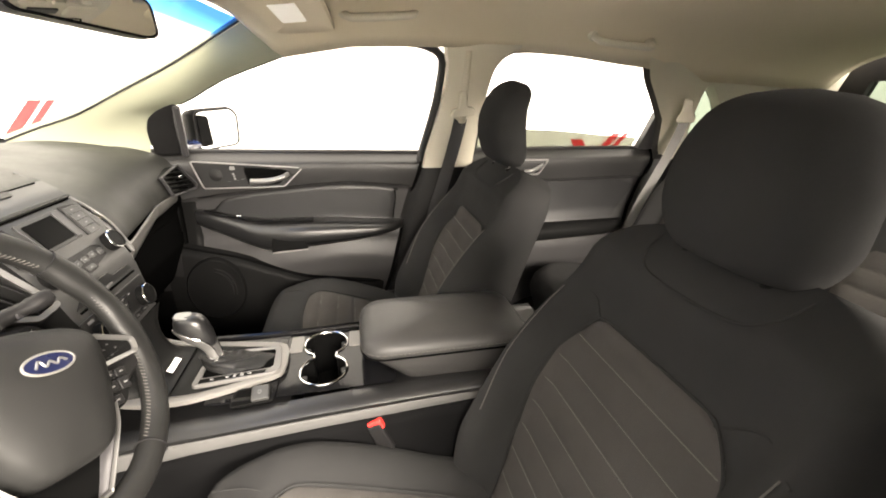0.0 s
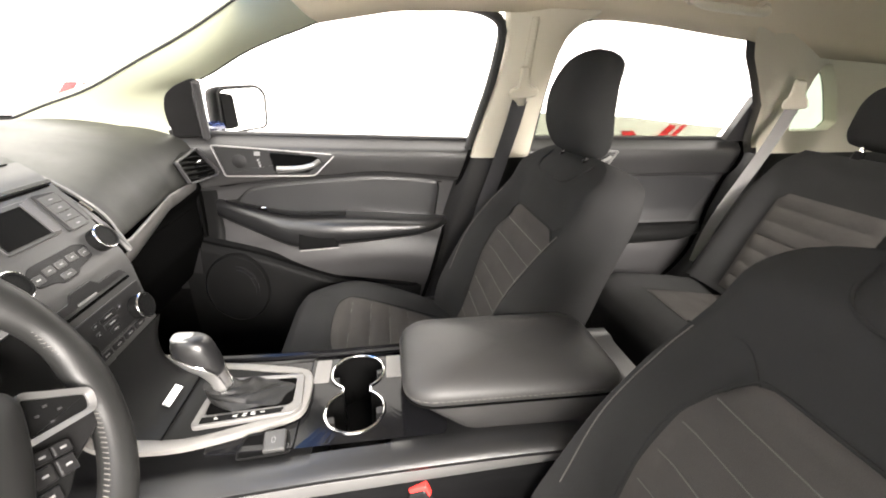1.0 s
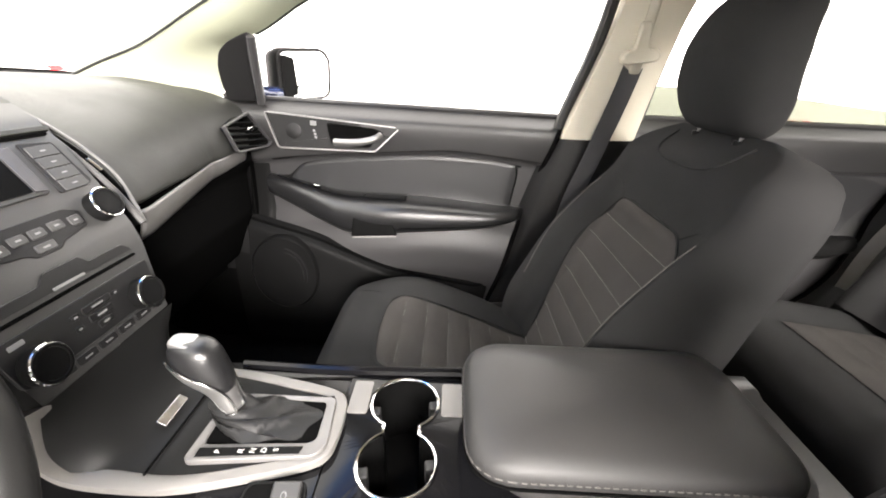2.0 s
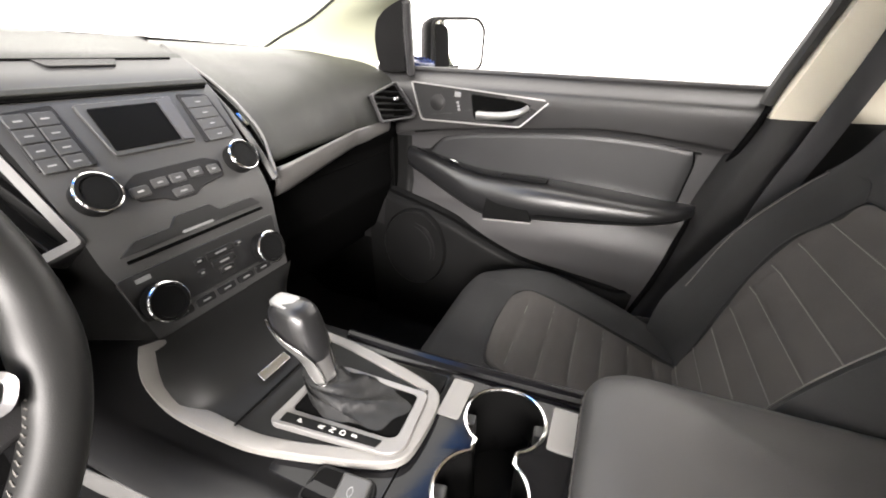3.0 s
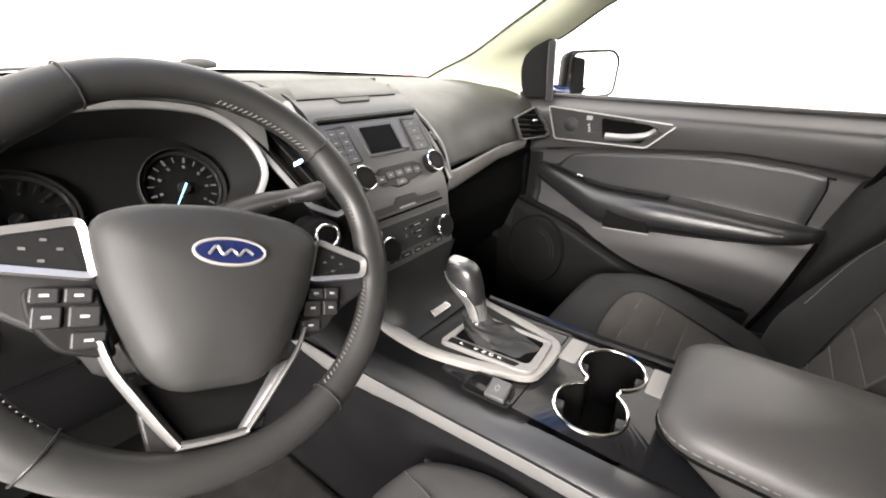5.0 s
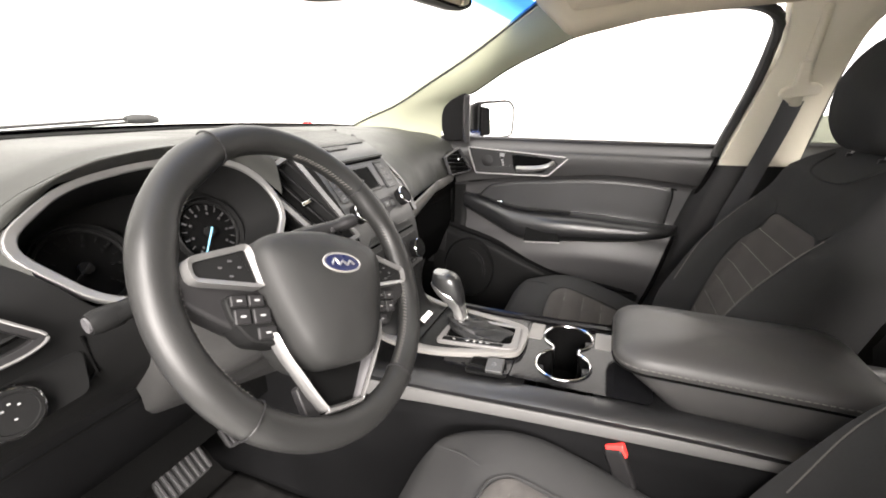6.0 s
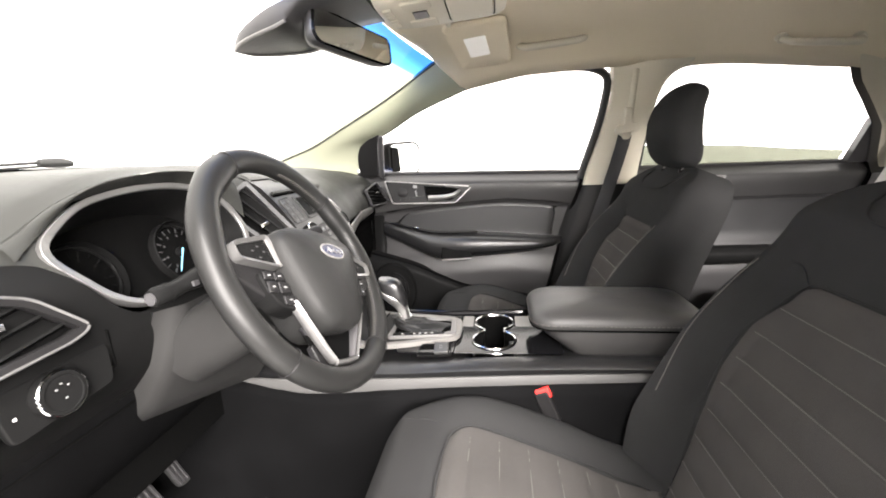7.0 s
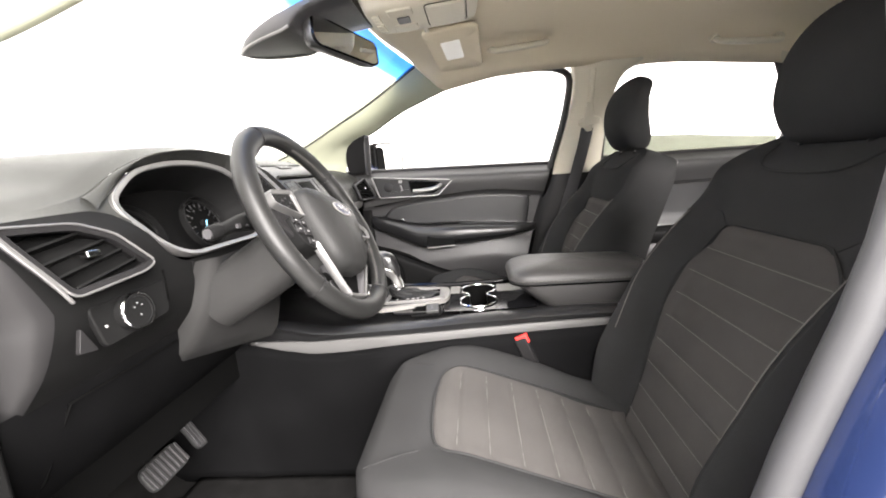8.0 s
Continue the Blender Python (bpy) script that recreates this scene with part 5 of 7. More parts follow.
    part("front_deck", prism(rounded([(-0.315, -0.100), (-0.187, -0.103), (-0.187, 0.100), (-0.315, 0.098)], 0.006), deck_at, -0.004, 0.0005), GLOSS, th, "gloss black deck in front of the cup holders", smooth=0)
    well = part("cup_well", loft([[deck_at(a, b, 0.001) for a, b in mouth], [deck_at(cxm + (a - cxm) * 0.97, cym + (b - cym) * 0.97, -0.05) for a, b in mouth], [deck_at(cxm + (a - cxm) * 0.93, cym + (b - cym) * 0.93, -0.105) for a, b in mouth]], False), WELL, th, "dark double cup well", smooth=60)
    bm = bmesh.new()
    bm.faces.new([bm.verts.new(deck_at(cxm + (a - cxm) * 0.93, cym + (b - cym) * 0.93, -0.105)) for a, b in mouth])
    part("well_floor", bm, WELL, well)
    for sg, (cx, cy) in ((1, cups[0][0]), (-1, cups[1][0])):
        for a in (10, 190):
            x, y = cx + 0.043 * math.cos(radians(a)), cy + 0.043 * math.sin(radians(a))
            part("cup_grip", prism(rect(-0.008, -0.02, 0.008, 0.012, 0.003), plane_at(deck_at(x, y, -0.02), (-math.sin(radians(a)), math.cos(radians(a)), 0), (0, 0, 1)), -0.008, 0.008), RUBBER, well, bevel=0.003)
    part("cup_ring", tube([deck_at(a, b, 0.002) for a, b in mouth], 0.0027, 8, closed=True), CHROME, th, "bright chrome ring round both cup wells")
    part("cup_collar", tube([deck_at(-0.098 + 0.0555 * math.cos(radians(a)), -0.040 + 0.0555 * math.sin(radians(a)), -0.004) for a in range(150, 395, 6)], 0.004, 8), CHROME, th, "lower chrome collar")
    for x0, x1 in ((-0.178, -0.150), (-0.046, 0.03)):
        part("deck_inlay", prism(rect(x0, 0.036, x1, 0.100, 0.004), deck_at, 0.0, 0.002), INLAY, th, "pale brushed inlay", bevel=0.0006)
    # grip rail on the passenger side
    path = bezier([V(-0.36, 0.122, 0.922), V(-0.20, 0.121, 0.918), V(0.0, 0.121, 0.922)], 20)
    part("edge_rail", tube(path, 0.008, 8), GLOSS, th)
    # storage bin and armrest lid
    rings = []
    for k, z, nose in ((0.90, 0.905, 0.055), (0.97, 0.930, 0.035), (0.99, 0.955, 0.006), (0.97, 0.971, -0.010)):
        rings.append([V(0.155 + (p[0] - 0.155) * k, p[1] * k, z) for p in rounded([(nose, -0.104), (0.36, -0.115), (0.36, 0.115), (nose, 0.104)], 0.05, 6)])
    part("storage_bin", loft(rings), VINYL, th, "black storage bin under the armrest", smooth=50)
    rings = []
    base = rounded([(-0.018, -0.106), (0.345, -0.112), (0.345, 0.112), (-0.018, 0.106)], 0.055, 7)
    for k, dz in ((0.985, 0.0), (1.0, 0.006), (1.0, 0.014), (0.985, 0.025), (0.94, 0.036), (0.80, 0.048), (0.5, 0.058), (0.15, 0.061)):
        rings.append([V(0.17 + (x - 0.17) * k, y * k, 0.970 + 0.62 * dz * (1.0 - 0.10 * (x / 0.37)) + 0.006 * step(0.2, -0.03, x) * dz / 0.05) for x, y in base])
    part("armrest_lid", loft(rings), VINYL, th, "padded charcoal vinyl armrest lid", smooth=60)
    seam = [V(0.17 + (x - 0.17) * 0.997, y * 0.999, 0.9695) for x, y in base]
    part("lid_seam", tube(seam, 0.002, 6, closed=True), DARK, th)
    for k in range(len(base)):
        a, b = (V(0.17 + (base[i][0] - 0.17) * 1.001, base[i][1] * 1.001, 0.9795) for i in (k, (k + 1) % len(base)))
        n = max(1, int((b - a).length / 0.009))
        for i in range(n):
            if a.x < 0.30:
                part("stitch", tube([a.lerp(b, (i + 0.15) / n), a.lerp(b, (i + 0.75) / n)], 0.0009, 4), THREAD, th)
    # silver trim that sweeps from the dash round the shifter
    run = [(-0.434, -0.113, 1.050), (-0.450, -0.113, 1.015), (-0.461, -0.108, 0.978), (-0.447, -0.101, 0.944), (-0.39, -0.096, 0.929), (-0.335, -0.091, 0.926), (-0.26, -0.074, 0.927), (-0.205, -0.058, 0.928), (-0.182, -0.042, 0.928), (-0.176, -0.015, 0.928)]
    run += [(x, 0.012 - y, z) for x, y, z in reversed(run[3:])] + [(-0.470, 0.118, 0.965), (-0.485, 0.135, 0.985)]
    path = bezier([V(*p) for p in run], 90)
    def f(u, v):
        p = path[min(90, int(round(u * 90)))]
        k = step(-0.205, -0.177, p.x)
        inn = (V(0, 1 if p.y < 0.006 else -1, 0) * (1 - k) + V(-1, 0, 0) * k)
        w = 0.0175 * (1 + 0.75 * step(0.30, 0.06, u)) * min(1, u / 0.025) ** 0.5 * min(1, 0.25 + (1 - u) / 0.30)
        tip = step(0.93, 0.99, p.z)
        lift = V(0.80 * tip, -0.25 * tip if p.y < 0.006 else 0.25 * tip, 1 - 0.45 * tip).normalized()
        side, rise = ((0.0, -0.009), (0.0, 0.0), (0.12, 0.0012), (0.88, 0.0012), (1.0, 0.0), (1.0, -0.004))[int(round(v * 5))]
        return p + inn * (w * side) + lift * rise
    part("sweep_trim", surface(f, 90, 5), INLAY, th, "satin silver trim sweeping round the shifter", smooth=30)
    # panel inside the trim, rising to the dash
    def f(u, v):
        prof = [(0.0, (-0.193, 0.926)), (0.45, (-0.36, 0.926)), (0.6, (-0.40, 0.938)), (0.75, (-0.425, 0.97)), (1.0, (-0.447, 1.035))]
        x, z = table(u, [(a, b[0]) for a, b in prof]), table(u, [(a, b[1]) for a, b in prof])
        h = table(u, [(0, 0.044), (0.45, 0.086), (0.7, 0.098), (1.0, 0.103)])
        k = abs(2 * v - 1) ** 4
        ex, ez = table(u, [(0, -0.193), (0.45, -0.37), (0.6, -0.436), (0.75, -0.458), (1.0, -0.440)]), table(u, [(0, 0.926), (0.45, 0.926), (0.6, 0.936), (0.75, 0.972), (1.0, 1.040)])
        return V(lerp(x, ex, k), 0.006 + lerp(-h, h, v), lerp(z, ez, k))
    part("ramp_panel", surface(f, 40, 24), CONSOLE, th, "black panel under the dash", smooth=60)
    part("ramp_joint", tube([V(-0.377, -0.08, 0.9318), V(-0.377, 0.09, 0.9318)], 0.0015, 5), DARK, th)
    part("socket_cover_tab", prism(rect(-0.007, -0.024, 0.007, 0.024, 0.002), plane_at((-0.397, 0.005, 0.940), (1, 0, -0.6), (0, 1, 0)), 0.0, 0.005), CHROME, th, "bright pull tab of the socket cover", bevel=0.0015)
    # gate frame and letters
    ga = plane_at((-0.268, 0.0, 0.929), (1, 0, 0), (0, 1, 0))
    outer = rounded([(-0.078, -0.062), (0.072, -0.048), (0.084, -0.034), (0.076, 0.047), (-0.050, 0.049), (-0.076, 0.006)], 0.010)
    inner = rounded([(-0.066, -0.036), (0.060, -0.028), (0.068, -0.022), (0.064, 0.041), (-0.046, 0.043), (-0.068, 0.004)], 0.008)
    part("gate_frame", band(outer, inner, ga, -0.004, 0.005, -0.002), TRIMGREY, th, "satin silver shifter gate frame", bevel=0.0015)
    part("gate_floor", prism(shrink(inner, -0.004), ga, -0.004, 0.001), DARK, th, smooth=0)
    part("gear_strip", prism([(-0.066, -0.056), (0.054, -0.0455), (0.056, -0.0355), (-0.066, -0.0435)], ga, 0.002, 0.0053), HARD, th, "dark strip with gear letters", smooth=0)
    for k, ch in enumerate("PRNDS"):
        a = (-0.042, -0.015, -0.001, 0.012, 0.026)[k]
        text_part("gear_letter", ch, plane_at(ga(a, -0.0480 + (a + 0.04) * 0.085, 0.0054), (0.08, 1, 0), (-1, 0.08, 0)), 0.0095, PRINT, th)
    # parking brake switch beside the gate
    pk = plane_at((-0.228, -0.090, 0.916), (1, 0.05, 0.02), (0, 1, 0.30))
    part("switch_bay", prism(rounded([(-0.040, -0.018), (0.036, -0.018), (0.031, 0.015), (-0.030, 0.015)], 0.008), pk, -0.006, 0.001), DARK, th)
    part("bay_rim", band(rounded([(-0.042, -0.020), (0.038, -0.020), (0.033, 0.017), (-0.032, 0.017)], 0.008), rounded([(-0.040, -0.018), (0.036, -0.018), (0.031, 0.015), (-0.030, 0.015)], 0.008), pk, -0.002, 0.003), HARD, th, "thin dark rim")
    sw = part("parking_switch", prism(rect(-0.002, -0.017, 0.030, 0.015, 0.003), pk, 0.0, 0.010), STACK, th, "grey parking brake switch", bevel=0.003)
    part("switch_mark", tube([pk(0.013 + 0.0028 * math.cos(a / 14 * 6.283), -0.001 + 0.0045 * math.sin(a / 14 * 6.283), 0.0095) for a in range(14)], 0.0007, 5, closed=True), DIMPRINT, sw)


console()


def shifter():
    th = thing("gear_lever", "black and silver gear lever in a leather boot", "gear lever", (-0.318, 0.006, 0.93))
    # boot
    rings = []
    for i in range(15):
        t = i / 14
        c = V(lerp(0.047, -0.012, t ** 0.6), 0.003, 0.026 * t ** 0.8)
        rx, ry = lerp(0.064, 0.017, t ** 0.62), lerp(0.039, 0.016, t ** 0.65)
        rings.append([c + V(rx * math.cos(a) * (1 + 0.10 * (1 - t) * math.sin(5 * a + 7 * t)), ry * math.sin(a) * (1 + 0.12 * (1 - t) * math.sin(6 * a + 9 * t)), 0.006 * math.sin(4 * a + 14 * t) * (1 - t) * min(1, 5 * t)) for a in [2 * math.pi * k / 36 for k in range(36)]])
    part("boot", loft(rings), LEATHER, th, "creased black leather boot", smooth=70)
    ax = V(-0.20, 0, 0.98).normalized()
    base = V(0.004, 0, 0.016)
    part("collar", tube([base - ax * 0.002, base + ax * 0.008], 0.0160, 18), CHROME, th, "chrome collar")
    def stack(rows, h0, h1, n, drift):
        rings = []
        for i in range(n + 1):
            h = lerp(h0, h1, i / n)
            a, b = (table(h, [(r[0], r[k]) for r in rows]) for k in (1, 2))
            rings.append([base + ax * h + V(drift(h) + a * abs(math.cos(q)) ** 0.75 * math.copysign(1, math.cos(q)), b * abs(math.sin(q)) ** 0.8 * math.copysign(1, math.sin(q)), 0) for q in [2 * math.pi * k / 28 for k in range(28)]])
        return loft(rings)
    drift = lambda h: -0.014 * step(0.03, 0.09, h)
    part("neck", stack([(0.004, 0.0130, 0.0135), (0.03, 0.0125, 0.0140), (0.055, 0.018, 0.0160)], 0.004, 0.056, 10, drift), SILVER, th, "satin silver neck", smooth=70)
    part("knob", stack([(0.040, 0.0150, 0.0150), (0.054, 0.0220, 0.0200), (0.070, 0.0280, 0.0225), (0.086, 0.0300, 0.0230), (0.098, 0.0280, 0.0215), (0.106, 0.0220, 0.0175), (0.110, 0.012, 0.010)], 0.040, 0.110, 20, drift), ROLL, th, "smooth black knob", smooth=70)
    for sg in (-1, 1):
        # a leaf-shaped silver inlay twists round each side of the knob
        def leaf(u, v):
            h = lerp(0.010, 0.090, u)
            a = radians(table(u, [(0, -25), (0.4, 0), (0.75, 28), (1, 46)])) + (v - 0.5) * radians(table(u, [(0, 40), (0.3, 60), (0.6, 62), (0.85, 40), (1, 6)]))
            rx = table(h, [(0.010, 0.0138), (0.03, 0.0140), (0.045, 0.0180), (0.056, 0.0238), (0.070, 0.0290), (0.086, 0.0312)])
            ry = table(h, [(0.010, 0.0145), (0.03, 0.0150), (0.045, 0.0172), (0.056, 0.0210), (0.070, 0.0236), (0.086, 0.0240)])
            c, sn = math.cos(a), math.sin(a)
            return base + ax * h + V(drift(h) - (rx + 0.0018) * abs(sn) ** 0.75 * math.copysign(1, sn), sg * (ry + 0.0018) * abs(c) ** 0.8, 0)
        part("silver_blade", surface(leaf, 24, 8), SILVER, th, "satin silver leaf on the knob", smooth=60, solid=0.002)
        part("blade_edge", tube([leaf(i / 24, 0.0) for i in range(25)], 0.0011, 6), CHROME, th)
        part("blade_edge", tube([leaf(i / 24, 1.0) for i in range(25)], 0.0011, 6), CHROME, th)
    at = plane_at(base + ax * 0.1085 + V(-0.016, -0.001, 0), (1, 0, -0.08), (0, 1, 0.10))
    part("top_cap", prism(rounded([(-0.021, -0.011), (0.010, -0.014), (0.010, 0.014), (-0.021, 0.011)], 0.008), at, -0.008, 0.0022), SILVER, th, "satin silver top cap", bevel=0.002)


shifter()

# ---- dashboard ----
def knob(parent, at, r, h, name="knob", ring=True):
    k = part(name, disc_stack([(r * 0.98, 0.0), (r, h * 0.75), (r * 0.94, h), (r * 0.80, h * 1.02), (r * 0.78, h * 0.94), (0.001, h * 0.94)], at, 36), HARD, parent, "round black knob", smooth=40)
    if ring:
        part("chrome_ring", tube([at(r * 0.95 * math.cos(2 * math.pi * i / 36), r * 0.95 * math.sin(2 * math.pi * i / 36), h * 0.86) for i in range(36)], r * 0.095, 8, closed=True), CHROME, k, "chrome ring")
    return k


def dashboard():
    th = thing("dashboard", "black soft-touch dashboard with silver trims and vents", "dashboard")
    BROW = [(-0.74, -0.60, 1.252), (-0.64, -0.60, 1.262), (-0.565, -0.605, 1.275), (-0.50, -0.60, 1.312), (-0.43, -0.59, 1.336), (-0.34, -0.585, 1.343), (-0.24, -0.59, 1.338), (-0.17, -0.615, 1.330), (-0.10, -0.662, 1.329), (0.0, -0.664, 1.330), (0.10, -0.662, 1.328),
            (0.19, -0.645, 1.314), (0.30, -0.63, 1.300), (0.55, -0.64, 1.290), (0.74, -0.655, 1.270)]
    bx = lambda y: table(y, [(p[0], p[1]) for p in BROW])
    bz = lambda y: table(y, [(p[0], p[2]) for p in BROW])
    def toppad(u, v):
        y = lerp(-0.745, 0.745, v)
        xf = -1.165 + 0.14 * (y / 0.745) ** 2
        x = lerp(xf, bx(y), u)
        zf = 1.338 - 0.018 * (y / 0.745) ** 2
        hump = 0.010 * math.sin(math.pi * u)
        z = lerp(zf, bz(y), u ** 1.6) + hump - 0.030 * step(0.93, 1.0, u) * (1 if y > 0.17 else 0.25)
        return V(x, y, z)
    part("upper_pad", surface(lambda u, v: toppad(u * (0.695 if v > 0.613 else 1.0), v), 40, 110), DASHTOP, th, "soft black upper pad", smooth=70)
    # defroster slots at the screen's foot and a loudspeaker grille
    for y0, y1 in ((-0.68, -0.54),):
        for k in range(4):
            path = [toppad(0.60 + 0.035 * k, 0.5 + (y0 + (y1 - y0) * j / 10) / 1.49) + V(0, 0, 0.001) for j in range(11)]
            part("grille_slot", tube(path, 0.0032, 6), DARK, th)
    path = [toppad(0.10, 0.12 + 0.76 * j / 40) + V(0, 0, 0.001) for j in range(41)]
    part("defroster_slot", tube(path, 0.008, 8, flat=0.4), DARK, th, "long defroster slot")
    # passenger side face, rolled lip and silver strip
    lipx = lambda y: lerp(-0.570, -0.508, min(1, max(0, (0.50 - y) / 0.30)))
    def face(u, v):
        y = lerp(0.172, 0.745, v)
        near = step(0.48, 0.20, y)
        p = toppad(0.69, 0.5 + y / 1.49) + V(0, 0, 0.0012)
        c = V(lerp(-0.572, -0.548, near), y, lerp(1.285, 1.292, near))
        e = V(lipx(y), y, lerp(1.163, 1.168, near))
        if u > 0.88:
            k = (u - 0.88) / 0.12
            return e + V(-0.030 * k * k, 0, -0.012 * math.sin(k * math.pi / 2))
        t = u / 0.88
        return p * (1 - t) ** 2 + c * (2 * t * (1 - t)) + e * t * t
    part("passenger_face", surface(face, 50, 60), DASHTOP, th, "soft black passenger side face", smooth=70)
    def strip(u, v):
        y = lerp(0.172, 0.66, v)
        z1, z0 = lerp(1.155, 1.160, v), lerp(1.110, 1.126, v)
        return V(lipx(y) + 0.006 - 0.010 * v + 0.004 * math.sin(math.pi * u) - 0.010 * u, y, lerp(z1, z0, u))
    part("passenger_strip", surface(strip, 8, 40), TRIMGREY, th, "dull silver strip under the pad", smooth=60, solid=0.004)
    at = lambda x, z, c=0: V(x, c, z)
    glove = [(-0.60, 1.172), (-0.575, 1.13), (-0.60, 1.09), (-0.60, 0.98), (-0.66, 0.84), (-0.86, 0.80), (-0.86, 1.172)]
    # the lid's colour stands in for the shade under the dash
    part("glovebox", prism(rounded(glove, 0.012), at, 0.125, 0.70), DARK, th, "glovebox lid, footwell shade put into its colour", bevel=0.004)
    part("glovebox_joint", tube([V(-0.5985, 0.17, 1.075), V(-0.5985, 0.66, 1.075)], 0.002, 5), DARK, th)
    part("end_block", prism(rounded([(-1.10, 0.80), (-0.63, 0.80), (-0.60, 1.16), (-0.62, 1.26), (-1.10, 1.30)], 0.02), at, 0.69, 0.742), BLACK, th)
    return th, toppad, bx, bz


DASHBOARD, TOPPAD, BROWX, BROWZ = dashboard()


def vent(parent, at, outline, slats, lean, mat=SILVER, frame=0.006, depth=0.03, tab=(0, 0)):
    """An air vent: frame, dark throat and separate slats clipped to its outline."""
    v = part("air_vent", band(outline, shrink(outline, frame), at, -0.004, 0.007, -0.001), mat, parent, "air vent frame", bevel=0.0012)
    inner = shrink(outline, frame * 0.8)
    part("throat", prism(inner, at, -depth, -depth + 0.004), DARK, v, smooth=0)
    bm = bmesh.new()
    a = [bm.verts.new(at(x, y, 0.0)) for x, y in inner]
    b = [bm.verts.new(at(x, y, -depth)) for x, y in inner]
    for i in range(len(a)):
        bm.faces.new((a[i], a[(i + 1) % len(a)], b[(i + 1) % len(a)], b[i]))
    part("duct", bm, HARD, v, smooth=40)
    c, s = math.cos(radians(lean)), math.sin(radians(lean))
    def clip(k):
        hits = []
        n = len(inner)
        for i in range(n):
            (x0, y0), (x1, y1) = inner[i], inner[(i + 1) % n]
            d0, d1 = -s * x0 + c * y0 - k, -s * x1 + c * y1 - k
            if d0 * d1 < 0:
                t = d0 / (d0 - d1)
                hits.append((x0 + (x1 - x0) * t) * c + (y0 + (y1 - y0) * t) * s)
        return (min(hits), max(hits)) if len(hits) > 1 else None
    ks = [-s * x + c * y for x, y in inner]
    lo, hi = min(ks), max(ks)
    for i in range(slats):
        k = lerp(lo, hi, (i + 0.5) / slats)
        h = clip(k)
        if not h or h[1] - h[0] < 0.008:
            continue
        e0, e1 = h
        q = plane_at(at((e0 + e1) / 2 * c - k * s, (e0 + e1) / 2 * s + k * c, -0.009), at(c, s, 0) - at(0, 0, 0), at(-s * 0.4, c * 0.4, 0.9) - at(0, 0, 0))
        m = (e1 - e0) / 2
        part("slat", prism([(-m, -0.009), (m, -0.009), (m, 0.008), (-m, 0.008)], q, -0.0016, 0.0016), HARD, v, smooth=0, bevel=0.0008)
    part("tab", prism(rect(tab[0] - 0.009, tab[1] - 0.004, tab[0] + 0.009, tab[1] + 0.004, 0.002), at, -0.006, 0.006), CHROME, v, "bright vent tab", bevel=0.0015)
    return v


